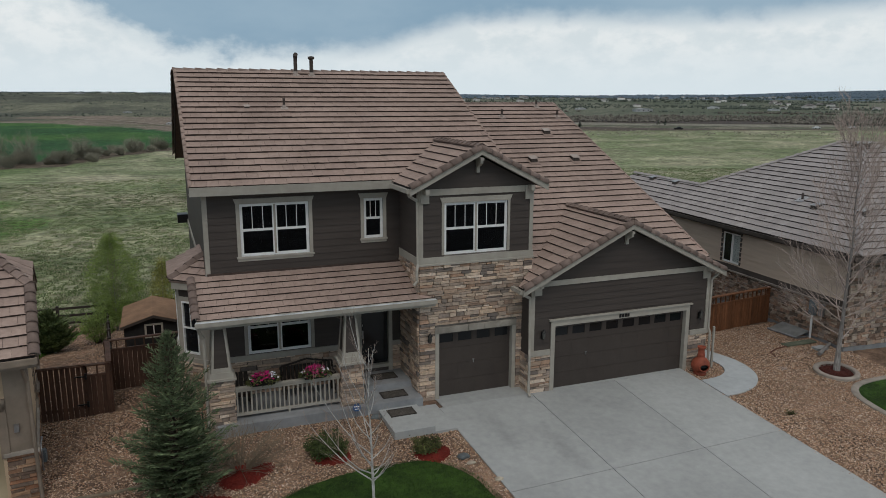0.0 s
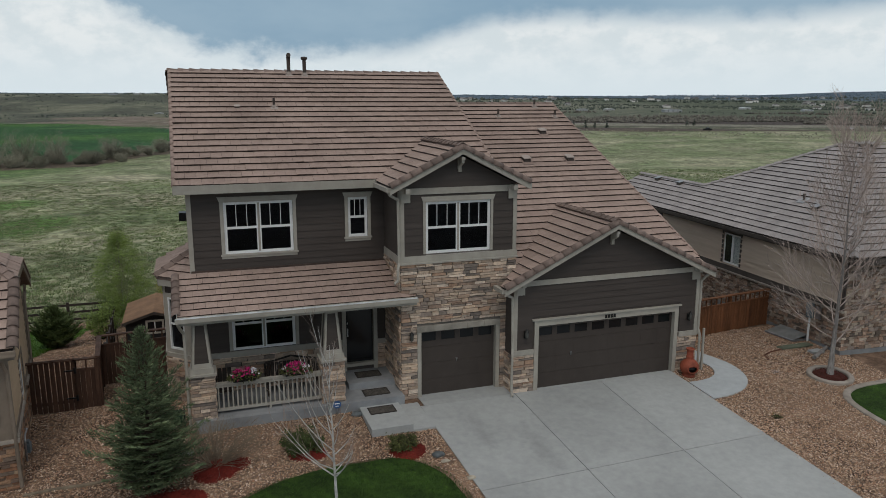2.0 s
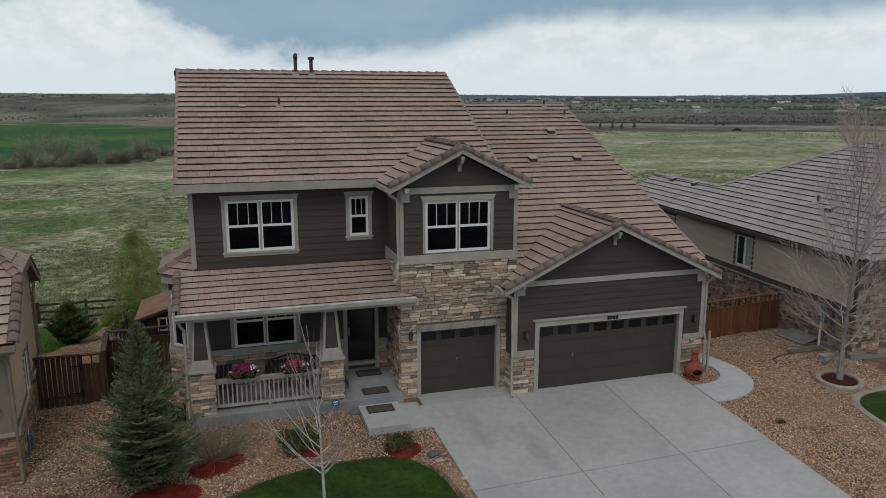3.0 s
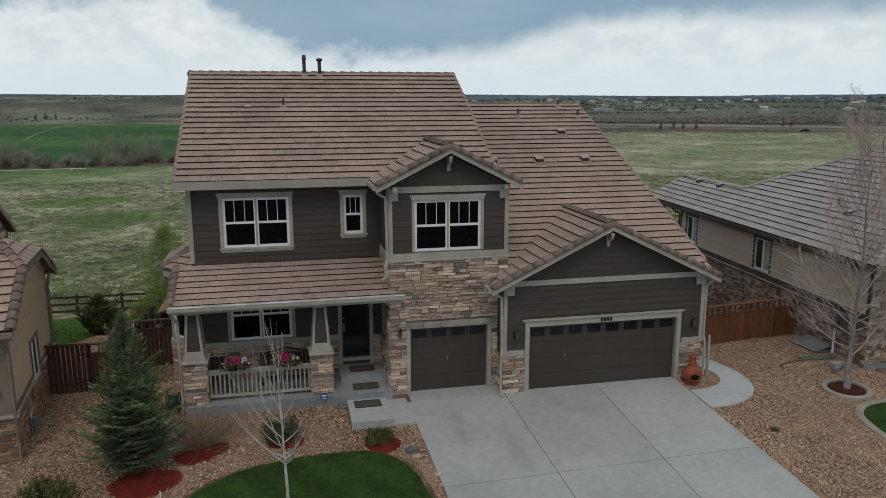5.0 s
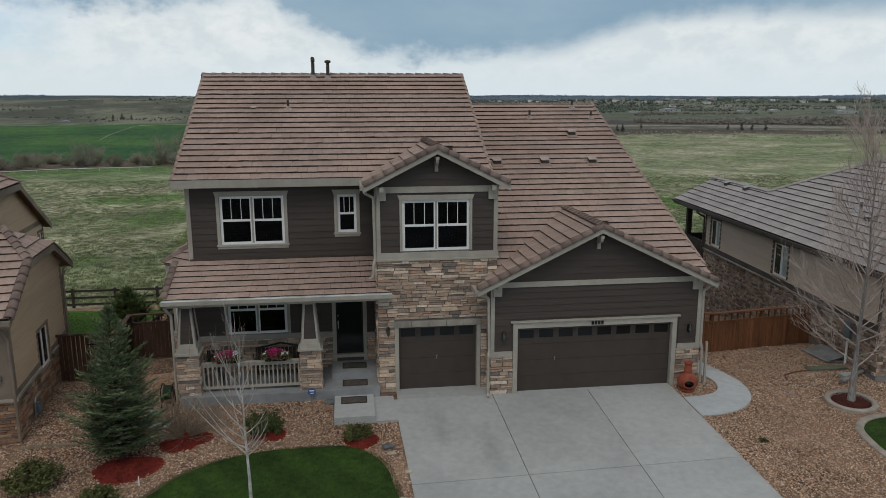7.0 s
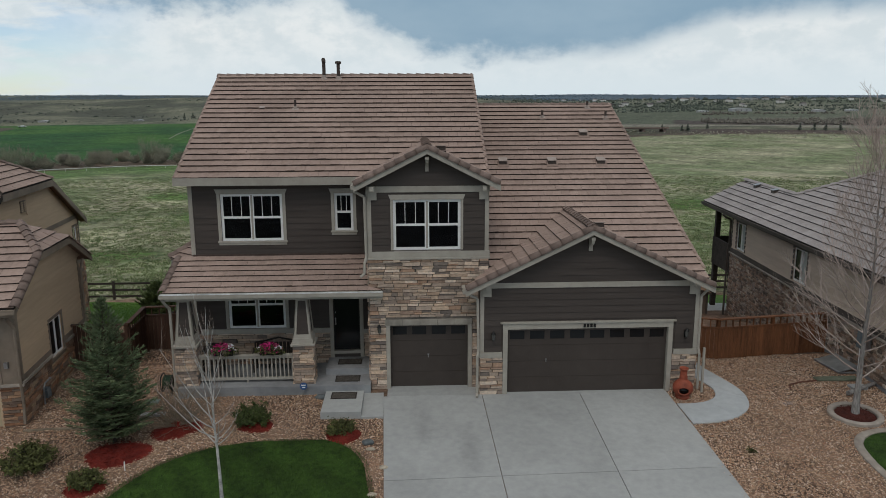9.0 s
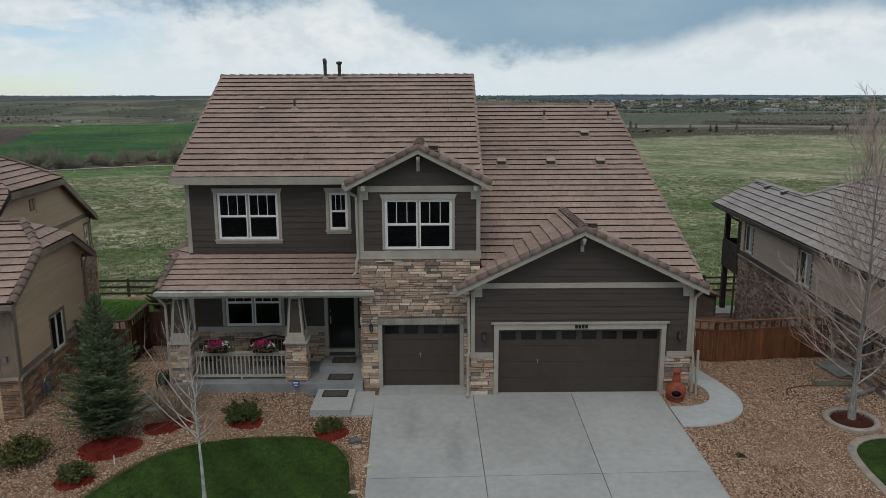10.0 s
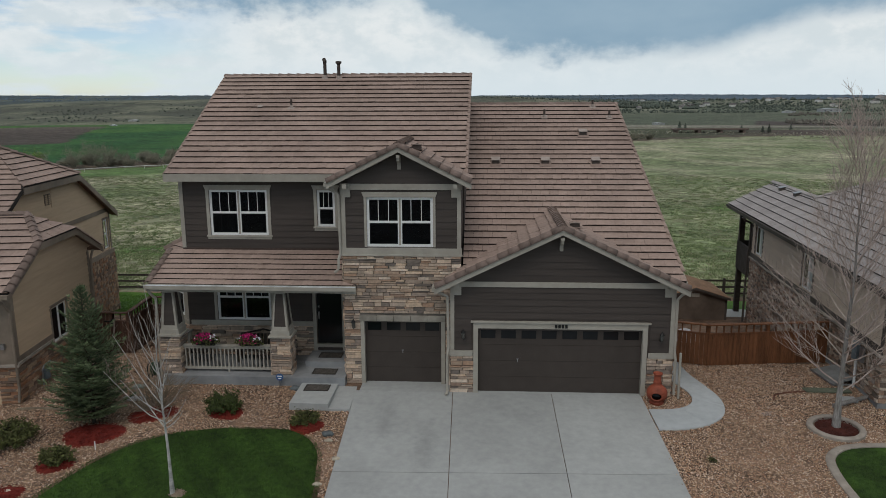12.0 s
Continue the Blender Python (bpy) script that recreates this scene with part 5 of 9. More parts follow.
LATER.append(lambda: tiled_plane(roof_porch, PORCH_PLANE, PORCH_LEN, porch_range, LIGHT_TILE, seed=41, near=(0, 99), step=0.286, butt=0.068))
LATER.append(lambda: caps(roof_porch, (PX0 - 0.02, PEY - 0.02, PEZ + 0.04), (PX0 - 0.02, WF - 0.1, PTZ - 0.02), (-0.3, -0.5, 1), CAP_RAKE, step=0.30))
part("fascia", Shape().box(PX0 - 0.02, 7.14, PEY - 0.10, PEY - 0.045, PEZ - 0.19, PEZ + 0.035), M_TRIM, HOUSE, "beige porch fascia")
part("gutter", Shape().box(PX0 - 0.06, 7.16, PEY - 0.19, PEY - 0.10, PEZ - 0.10, PEZ - 0.09).box(PX0 - 0.06, 7.16, PEY - 0.20, PEY - 0.19, PEZ - 0.10, PEZ + 0.015), M_TRIM, HOUSE, "beige porch gutter")
# added pale lid that gives the gutter its sky-lit top line
part("gutter_guard", Shape().hexa([(PX0 - 0.05, PEY - 0.19, PEZ + 0.002), (7.15, PEY - 0.19, PEZ + 0.002), (7.15, PEY - 0.10, PEZ + 0.022), (PX0 - 0.05, PEY - 0.10, PEZ + 0.022)],
     [(PX0 - 0.05, PEY - 0.19, PEZ + 0.008), (7.15, PEY - 0.19, PEZ + 0.008), (7.15, PEY - 0.10, PEZ + 0.028), (PX0 - 0.05, PEY - 0.10, PEZ + 0.028)]), M_GUTTER_SHINE, HOUSE, "added pale strip for the sky shine along the gutter")
part("wall_flashing", Shape().box(HX0, BX0, WF - 0.06, WF - 0.024, PTZ - 0.02, PTZ + 0.08), M_BUTT_SHADE_FLASHING, HOUSE, "dark flashing where the porch roof meets the wall")
part("beam", Shape().box(0.9, BX0, 19.08, 19.36, 2.96, 3.06), M_TRIM, HOUSE, "porch beam")
part("soffit", Shape().box(PX0, BX0, PEY - 0.04, WF - 0.02, 3.06, 3.10), M_TRIM, HOUSE, "porch ceiling")
downpipe([(0.66, 18.86, 3.05), (0.72, 18.98, 2.86), (0.80, 19.1, 2.7), (0.80, 19.1, 0.1)])
# closed end of the porch roof
part("porch_gable", Shape().prism([(PX0 + 0.3, PEY + 0.1, 3.04), (PX0 + 0.3, WF, 3.04), (PX0 + 0.3, WF, PTZ - 0.12), (PX0 + 0.3, PEY + 0.1, PEZ - 0.1)], (0.1, 0, 0)), M_SIDING, HOUSE)
part("barge_board", Shape().prism([(PX0, PEY - 0.03, PEZ - 0.2), (PX0, PEY - 0.03, PEZ - 0.02), (PX0, WF, PTZ - 0.02), (PX0, WF, PTZ - 0.2)], (0.04, 0, 0)), M_TRIM, HOUSE)


def side_bay():
    """Angled bay window on the side wall with its own small hipped roof."""
    plan = [(HX0, 20.95), (0.25, 21.75), (0.25, 23.6), (HX0, 24.4)]
    zs, ze, zt = 1.3, 3.70, 4.28
    b = part("bay_window", Shape().prism([(x, y, -0.3) for x, y in plan[::-1]], (0, 0, zs + 0.3)), M_MORTAR, HOUSE, "angled side bay with tall windows above stone")
    faces = []
    for p, q in ((plan[1], plan[0]), (plan[2], plan[1]), (plan[3], plan[2])):
        faces.append((Face(p[0], p[1], q[0] - p[0], q[1] - p[1]), math.hypot(q[0] - p[0], q[1] - p[1])))
    for i, (f, L) in enumerate(faces):
        a0, a1 = (0.17, 0.74) if i == 0 else (0.2, L - 0.2)
        hole = (a0, a1, 1.52, 3.08)
        wall_slab("wall", b, f, 0, L, zs, ze - 0.05, [hole], 0.1, M_TRIM)
        part("pane", Shape().box(a0 + 0.03, a1 - 0.03, -0.06, -0.052, 1.55, 3.05, f), M_DARKPANE, b)
        sash = Shape().box(a0, a0 + 0.045, -0.05, 0.012, 1.52, 3.08, f).box(a1 - 0.045, a1, -0.05, 0.012, 1.52, 3.08, f)
        sash.box(a0 + 0.045, a1 - 0.045, -0.05, 0.012, 1.52, 1.57, f).box(a0 + 0.045, a1 - 0.045, -0.05, 0.012, 3.03, 3.08, f).box(a0 + 0.045, a1 - 0.045, -0.05, 0.005, 2.27, 2.31, f)
        um = (a0 + a1) / 2
        sash.box(um - 0.01, um + 0.01, -0.05, 0.0, 2.31, 3.03, f)
        part("sash", sash, M_WHITE, b)
        part("sill", Shape().box(0, L, 0, 0.05, zs - 0.02, zs + 0.1, f), M_TRIM, b)
        part("dark_panel", Shape().box(0.1, L - 0.1, 0.002, 0.012, 3.22, 3.42, f), M_SIDING, b)
        LATER.append(lambda f=f, L=L, i=i: stonework(b, f, 0, L, -0.2, zs - 0.02, [], STONE_LIGHT, 48 + i, limit=60))
    e = [(HX0, 20.75), (0.08, 21.62), (0.08, 24.0), (HX0, 24.8)]
    part("frieze", Shape().prism([(e[0][0], e[0][1] + 0.1, ze - 0.24), (HX0, e[3][1] - 0.1, ze - 0.24), (e[2][0] + 0.05, e[2][1], ze - 0.24), (e[1][0] + 0.05, e[1][1], ze - 0.24)], (0, 0, 0.2)), M_TRIM, b, "beige eave of the bay")
    top = [(HX0, 22.1), (HX0, 23.6)]
    slopes = ([(*e[0], ze), (*top[0], zt), (*e[1], ze)], [(*e[1], ze), (*top[0], zt), (*top[1], zt), (*e[2], ze)], [(*e[2], ze), (*top[1], zt), (*e[3], ze)])
    decks = [deck("roof", HOUSE, pts, 0.06, M_TILE, "small brown tile roof over the side bay") for pts in slopes]
    ln = math.hypot(HX0 - e[1][0], zt - ze)
    pl = slope_frame((e[1][0], 0, ze), (0, -1, 0), (HX0 - e[1][0], 0, zt - ze))
    LATER.append(lambda: tiled_plane(decks[1], pl, ln, lambda s: (-e[2][1] + (e[2][1] - top[1][1]) * s / ln, -e[1][1] - (top[0][1] - e[1][1]) * s / ln), LIGHT_TILE, seed=47, near=(0, 99)))
    u = Vector((e[0][0] - e[1][0], e[0][1] - e[1][1], 0)).normalized()
    o = Vector((*e[1], ze))
    w = Vector((*top[0], zt)) - o
    k = w.dot(u)
    sd = w - u * k
    EL = (Vector((*e[0], ze)) - o).length
    LATER.append(lambda: tiled_plane(decks[0], slope_frame(o, u, sd), sd.length, lambda s: (k * s / sd.length, EL + (k - EL) * s / sd.length), LIGHT_TILE, seed=49, near=(0, 99), step=0.29))
    LATER.append(lambda: caps(decks[0], (*e[1], ze + 0.04), (*top[0], zt + 0.04), (-0.2, -0.2, 1), CAP_SMALL, step=0.32))


side_bay()

# porch floor, piers, columns
PORCH_Z = 0.28
part("porch_floor", Shape().box(0.95, BX0, 18.82, WF, -0.25, PORCH_Z), M_FOUND, HOUSE, "grey concrete porch slab")
part("porch_step", Shape().box(5.28, BX0, 19.75, WF, PORCH_Z, 0.47), M_FOUND, HOUSE, "raised step at the door")


def porch_pier(x0, x1, seed):
    y0, y1 = 19.0, 19.62
    p = part("pier", Shape().box(x0 + 0.03, x1 - 0.03, y0 + 0.03, y1 - 0.03, -0.2, 1.5), M_MORTAR, HOUSE, "ledge stone porch pier")
    fs = [(Face(x0 + 0.03, y0 + 0.03, 1, 0), x1 - x0 - 0.06), (Face(x0 + 0.03, y1 - 0.03, 0, -1), y1 - y0 - 0.06), (Face(x1 - 0.03, y0 + 0.03, 0, 1), y1 - y0 - 0.06)]
    for i, (f, L) in enumerate(fs):
        LATER.append(lambda f=f, L=L, i=i: stonework(p, f, -0.03, L + 0.03, -0.1, 1.5, [], STONE_LIGHT, seed + i, limit=60))
    cx, cy = (x0 + x1) / 2, (y0 + y1) / 2
    cap = Shape().box(x0 - 0.05, x1 + 0.05, y0 - 0.05, y1 + 0.05, 1.5, 1.56)
    hb, ht = 0.30, 0.20
    cap.hexa([(cx - hb, cy - hb, 1.56), (cx + hb, cy - hb, 1.56), (cx + hb, cy + hb, 1.56), (cx - hb, cy + hb, 1.56)],
             [(cx - hb, cy - hb, 1.72), (cx + hb, cy - hb, 1.72), (cx + hb, cy + hb, 1.72), (cx - hb, cy + hb, 1.72)])
    part("plinth", cap, M_TRIM, p, "beige pier cap")
    core = Shape()
    h0, h1 = hb - 0.045, ht - 0.045
    core.hexa([(cx - h0, cy - h0, 1.72), (cx + h0, cy - h0, 1.72), (cx + h0, cy + h0, 1.72), (cx - h0, cy + h0, 1.72)],
              [(cx - h1, cy - h1, 2.98), (cx + h1, cy - h1, 2.98), (cx + h1, cy + h1, 2.98), (cx - h1, cy + h1, 2.98)])
    col = part("column", core, M_SIDING, p, "tapered column with dark inset panels")
    for k in range(4):
        rot = Matrix.Rotation(k * math.pi / 2, 3, "Z")
        s = Shape()

        def P(u, n, z):
            v = rot @ Vector((u, -n, 0))
            return (cx + v.x, cy + v.y, z)

        def width(z):
            return hb + (ht - hb) * (z - 1.72) / (2.98 - 1.72) - 0.02
        for sg in (-1, 1):
            s.hexa([P(sg * width(1.72), width(1.72) - 0.03, 1.72), P(sg * (width(1.72) - 0.085), width(1.72) - 0.03, 1.72), P(sg * (width(1.72) - 0.085), width(1.72), 1.72), P(sg * width(1.72), width(1.72), 1.72)],
                   [P(sg * width(2.98), width(2.98) - 0.03, 2.98), P(sg * (width(2.98) - 0.075), width(2.98) - 0.03, 2.98), P(sg * (width(2.98) - 0.075), width(2.98), 2.98), P(sg * width(2.98), width(2.98), 2.98)])
        for za, zb in ((1.72, 1.84), (2.88, 2.98)):
            a, b = width(za) - 0.08, width(zb) - 0.08
            s.hexa([P(-a, width(za) - 0.03, za), P(a, width(za) - 0.03, za), P(a, width(za) - 0.002, za), P(-a, width(za) - 0.002, za)],
                   [P(-b, width(zb) - 0.03, zb), P(b, width(zb) - 0.03, zb), P(b, width(zb) - 0.002, zb), P(-b, width(zb) - 0.002, zb)])
        part("column_trim", s, M_TRIM, p)
    return p


porch_pier(0.87, 1.51, 61)
porch_pier(4.39, 5.02, 66)


def railing(x0, x1, y):
    r = part("railing", Shape().box(x0, x1, y - 0.05, y + 0.05, 1.12, 1.18).box(x0, x1, y - 0.025, y + 0.025, 1.04, 1.12), M_TRIM, HOUSE, "beige porch railing with square balusters")
    part("bottom_rail", Shape().box(x0, x1, y - 0.03, y + 0.03, 0.36, 0.44).box((x0 + x1) / 2 - 0.03, (x0 + x1) / 2 + 0.03, y - 0.03, y + 0.03, PORCH_Z, 0.36), M_TRIM, r)
    n = 23
    for i in range(n):
        x = x0 + (x1 - x0) * (i + 0.5) / n
        part("baluster", Shape().box(x - 0.02, x + 0.02, y - 0.02, y + 0.02, 0.44, 1.04), M_TRIM, r)


railing(1.51, 4.39, 19.25)
rs = part("railing", Shape().box(1.1, 1.2, 19.62, WF, 1.10, 1.18).box(1.13, 1.17, 19.62, WF, 0.36, 0.44), M_TRIM, HOUSE, "beige side railing")
for i in range(9):
    y = 19.7 + i * 0.13
    part("baluster", Shape().box(1.13, 1.17, y - 0.02, y + 0.02, 0.44, 1.10), M_TRIM, rs)

# entrance
door = part("door", Shape().box(5.45, 6.30, -0.14, -0.09, 0.70, 2.62, front), M_BLACK, HOUSE, "black front door, closed, with a storm door")
part("handle", Shape().box(5.50, 5.53, -0.09, -0.03, 1.55, 1.80, front).box(5.505, 5.525, -0.09, -0.05, 1.95, 2.0, front), M_METAL, door)
part("door_frame", Shape().box(5.33, 5.45, -0.1, 0.06, 0.47, 2.9, front).box(6.31, 6.43, -0.1, 0.06, 0.47, 2.9, front).box(5.33, 6.43, -0.1, 0.07, 0.60, 0.70, front), M_TRIM, door, "beige door frame")
part("door_glass", Shape().box(5.50, 6.26, -0.085, -0.08, 0.78, 2.55, front), M_DARKPANE, door, "dark storm door glass")
part("side_panel", Shape().box(6.43, 6.70, 0.0, 0.03, 1.42, 2.9, front).box(5.0, 5.33, 0, 0.02, 1.42, 2.9, front), M_SIDING, HOUSE)
part("band", Shape().box(6.43, BX0, 0, 0.07, 1.28, 1.42, front), M_TRIM, HOUSE)
LATER.append(lambda: stonework(wall_front, front, 6.43, BX0, 0.47, 1.28, [], STONE_LIGHT, 73, limit=20))

# roof furniture
def vent_pipe(x, y, z, h, r, hood=None):
    v = part("vent_pipe", Shape().tube((x, y, z - 0.15), (x, y, z + h), r, r, 12), M_VENT, HOUSE, "brown roof vent pipe")
    part("flashing", Shape().hexa([(x - 0.12, y - 0.14, z - 0.03), (x + 0.12, y - 0.14, z - 0.03), (x + 0.12, y + 0.1, z + 0.09), (x - 0.12, y + 0.1, z + 0.09)], [(x - 0.12, y - 0.14, z - 0.015), (x + 0.12, y - 0.14, z - 0.015), (x + 0.12, y + 0.1, z + 0.105), (x - 0.12, y + 0.1, z + 0.105)]).lathe([(r + 0.05, -0.05), (r + 0.01, 0.13)], (x, y, z), 12), M_VENT_PALE, v)
    if hood == "cap":
        part("hood", Shape().lathe([(0.001, h + 0.07), (0.11, h + 0.05), (0.12, h + 0.0), (0.10, h - 0.04), (r, h - 0.05)], (x, y, z), 14), M_VENT, v)
    elif hood == "bent":
        part("hood", Shape().pipe([(x, y, z + h - 0.02), (x + 0.0, y - 0.03, z + h + 0.06), (x - 0.0, y - 0.12, z + h + 0.08)], r * 1.15, 10), M_VENT, v)


def box_vent(x, y, z, sl=0.5, k=0.95):
    s = Shape()
    P = lambda dx, dy, h: (x + dx * k, y + dy * k, z + 0.02 + sl * dy * k + max(h * k, min(h, 0.06)))
    s.hexa([P(-0.16, -0.13, 0.0), P(0.16, -0.13, 0.0), P(0.16, 0.15, 0.0), P(-0.16, 0.15, 0.0)], [P(-0.13, -0.11, 0.20), P(0.13, -0.11, 0.20), P(0.13, 0.13, 0.15), P(-0.13, 0.13, 0.15)])
    v = part("roof_vent", s, M_VENT, HOUSE, "low brown roof vent")
    # cover in a paler colour than the body
    part("vent_cover", Shape().hexa([P(-0.17, -0.15, 0.20), P(0.17, -0.15, 0.20), P(0.17, 0.15, 0.15), P(-0.17, 0.15, 0.15)], [P(-0.17, -0.15, 0.225), P(0.17, -0.15, 0.225), P(0.17, 0.15, 0.175), P(-0.17, 0.15, 0.175)]), M_VENT_PALE, v)
    part("flashing", Shape().hexa([P(-0.22, -0.28, 0.052), P(0.22, -0.28, 0.052), P(0.22, 0.1, 0.052), P(-0.22, 0.1, 0.052)], [P(-0.22, -0.28, 0.064), P(0.22, -0.28, 0.064), P(0.22, 0.1, 0.064), P(-0.22, 0.1, 0.064)]), M_FLASH, v)


M_VENT = material("brown_metal_vent", (0.05, 0.038, 0.033), (0.075, 0.058, 0.05), 0.6, 6.0, 0.0, 0.0)
M_FLASH = material("brown_flashing", (0.21, 0.15, 0.125), (0.28, 0.205, 0.17), 0.7, 6.0, 0.0, 0.05)
M_VENT_PALE = material("pale_vent_metal", (0.29, 0.235, 0.205), (0.38, 0.32, 0.285), 0.6, 6.0, 0.0, 0.05)
vent_pipe(4.78, 26.6, 9.57, 0.62, 0.065, "bent")
vent_pipe(5.33, 26.55, 9.54, 0.62, 0.065, "cap")
vent_pipe(3.97, 24.4, 8.44, 0.34, 0.04)
box_vent(2.8, 24.45, 8.42, 0.515, 0.55)
for vx in (11.42, 13.23, 15.05):
    box_vent(vx, 24.62, gz(24.62))
box_vent(14.8, 26.5, gz(26.5))
vent_pipe(13.4, 27.75, gz(27.75) + 0.02, 0.34, 0.045)
vent_pipe(15.98, 27.7, gz(27.7) + 0.02, 0.32, 0.045)
vent_pipe(15.42, 28.55, gz(28.55) + 0.02, 0.30, 0.045)
box_vent(BPX + 0.45, 20.0, BPZ - 0.22, 0.0)
box_vent(GPX + 0.5, 19.6, GPZ - 0.24, 0.0)


def lantern(face, u, z):
    l = thing("wall_lantern", tuple(face.at(u, 0.05, z)), "black wall lantern with clear glass", "lantern", "wall lanterns")
    c = face.at(u, 0.14, 0)
    part("back_plate", Shape().box(u - 0.04, u + 0.04, 0.022, 0.045, z - 0.13, z + 0.08, face), M_BLACK, l)
    part("arm", Shape().pipe([face.at(u, 0.045, z - 0.10), face.at(u, 0.11, z - 0.14), face.at(u, 0.14, z - 0.10)], 0.011, 6), M_BLACK, l)
    part("body", Shape().lathe([(0.028, z - 0.10), (0.048, z - 0.08), (0.06, z + 0.08), (0.064, z + 0.09)], (c.x, c.y, 0), 8), M_LANTERN, l, "smoky glass body")
    part("cap", Shape().lathe([(0.076, z + 0.09), (0.04, z + 0.14), (0.016, z + 0.175), (0.001, z + 0.2)], (c.x, c.y, 0), 8), M_BLACK, l)


M_LANTERN = material("smoky_glass", (0.05, 0.05, 0.045), (0.08, 0.08, 0.075), 0.15, 5.0, 0.0, 0.0, spec=0.6)
lantern(gar, 10.42, 1.86)
lantern(gar, 16.25, 1.86)
lantern(bay, 7.02, 1.95)

# ---- the tan house next door (its roof ends in clipped gables) ----
TAN = thing("house", (-3.15, 17.8, -0.25), "tan lap-sided neighbouring house with brown stone base and tile roof", "house")
TX = -3.15
tan_side = Face(TX, 0, 0, 1)
tan_front = Face(0, 17.8, 1, 0)
TW = (20.25, 21.38, 0.78, 2.0)
wall_tan = wall_slab("wall", TAN, tan_side, 17.98, 23.6, -0.5, 3.5, [TW], 0.18, M_TAN, "tan lap siding wall over brown stone")
part("gable", Shape().prism([(TX, 17.8, 3.4), (TX, 24.05, 3.4), (TX, 22.3, 4.3), (TX, 19.6, 4.3)], (-0.15, 0, 0)), M_TAN, TAN)
LATER.append(lambda: siding(wall_tan, tan_side, 17.95, 23.5, 1.16, 3.4, [TW], M_TAN, step=0.21, lip=0.034))
LATER.append(lambda: siding(wall_tan, tan_side, 17.6, 24.2, 3.4, 4.3, [], M_TAN, step=0.21, lip=0.034, gable=(20.92, 5.05, 0.5)))
LATER.append(lambda: stonework(wall_tan, tan_side, 17.8, 23.55, -0.4, 0.92, [(20.12, 21.5, 0.6, 1.2)], STONE_BROWN, 81, limit=240))
part("band", Shape().box(17.8, 20.14, 0, 0.05, 1.0, 1.16, tan_side).box(21.49, 23.55, 0, 0.05, 1.0, 1.16, tan_side), M_TAN_TRIM, wall_tan, "brown band board")
part("stone_cap", Shape().box(17.78, 20.14, 0, 0.10, 0.92, 1.0, tan_side).box(21.49, 23.55, 0, 0.10, 0.92, 1.0, tan_side), M_PATHEDGE, wall_tan, "pale stone cap")
part("corner_board", Shape().box(17.8, 17.95, 0, 0.04, 1.16, 3.3, tan_side).box(23.45, 23.6, 0, 0.04, 1.16, 3.3, tan_side), M_TAN_TRIM, wall_tan)
window(TAN, tan_side, *TW, lights=2, trim=M_TAN_TRIM, muntins=False, head=False, slider=True, casing=0.09)
part("wall", Shape().box(-9.5, TX, 23.42, 23.6, -0.6, 3.5), M_TAN, TAN)
# front: garage door beside a stone pier
wall_tan_front = wall_slab("wall", TAN, tan_front, -9.5, TX, -0.4, 3.3, [(-8.6, -3.78, -0.5, 1.95)], 0.18, M_TAN)
part("garage_door", Shape().box(-8.6, -3.78, -0.14, -0.09, -0.35, 1.95, tan_front), material("cream_garage_door", (0.40, 0.33, 0.22), (0.45, 0.375, 0.25), 0.5, 2.0, 0.5, 0.05), TAN, "cream panelled garage door")
part("door_trim", Shape().box(-3.80, -3.62, -0.02, 0.06, 0.85, 2.15, tan_front).box(-8.7, -3.62, -0.02, 0.06, 1.95, 2.25, tan_front), M_TAN_TRIM, TAN)
LATER.append(lambda: stonework(wall_tan_front, tan_front, -3.72, TX + 0.03, -0.4, 0.88, [], STONE_BROWN, 83, limit=40))
part("stone_cap", Shape().box(-3.76, TX + 0.1, 0, 0.1, 0.88, 0.96, tan_front), M_PATHEDGE, TAN)
part("downpipe", Shape().pipe([(-3.2, 17.42, 3.0), (-3.18, 17.6, 2.8), (-3.14, 17.72, 2.6), (-3.12, 17.72, 0.2), (-3.1, 17.6, -0.2)], 0.045), M_TAN_TRIM, TAN, "brown downpipe")
part("downpipe", Shape().pipe([(-3.05, 23.85, 3.25), (-3.05, 23.7, 3.1), (-3.08, 23.62, 2.9), (-3.08, 23.62, -0.2)], 0.045), M_TAN_TRIM, TAN, "brown downpipe")
# clipped-gable roof, ridge along x
TE0, TE1, TRY, TS = 17.35, 24.5, 20.92, 0.5
TZ0 = 3.24
TRZ = TZ0 + TS * (TRY - TE0)
TXO = -2.92
CLIP_Z = 4.33
CX = TXO - (TRZ - CLIP_Z) / 0.75
c0, c1 = TE0 + (CLIP_Z - TZ0) / TS, TE1 - (CLIP_Z - TZ0) / TS
tan_roof = deck("roof", TAN, [(-10, TE0, TZ0), (TXO, TE0, TZ0), (TXO, c0, CLIP_Z), (CX, TRY, TRZ), (-10, TRY, TRZ)], 0.14, M_UNDER, "brown tile roof, front slope")
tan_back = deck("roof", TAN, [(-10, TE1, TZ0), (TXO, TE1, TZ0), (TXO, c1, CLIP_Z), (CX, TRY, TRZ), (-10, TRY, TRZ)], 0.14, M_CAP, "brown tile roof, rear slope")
tan_clip = deck("roof", TAN, [(TXO, c0, CLIP_Z), (TXO, c1, CLIP_Z), (CX, TRY, TRZ)], 0.14, M_UNDER, "clipped gable end of brown tile")
tl = (TRY - TE0) * math.sqrt(1 + TS * TS)
sc = (CLIP_Z - TZ0) / (TRZ - TZ0) * tl


def tan_range(s):
    return -10.0, (TXO if s <= sc else TXO + (CX - TXO) * (s - sc) / (tl - sc))


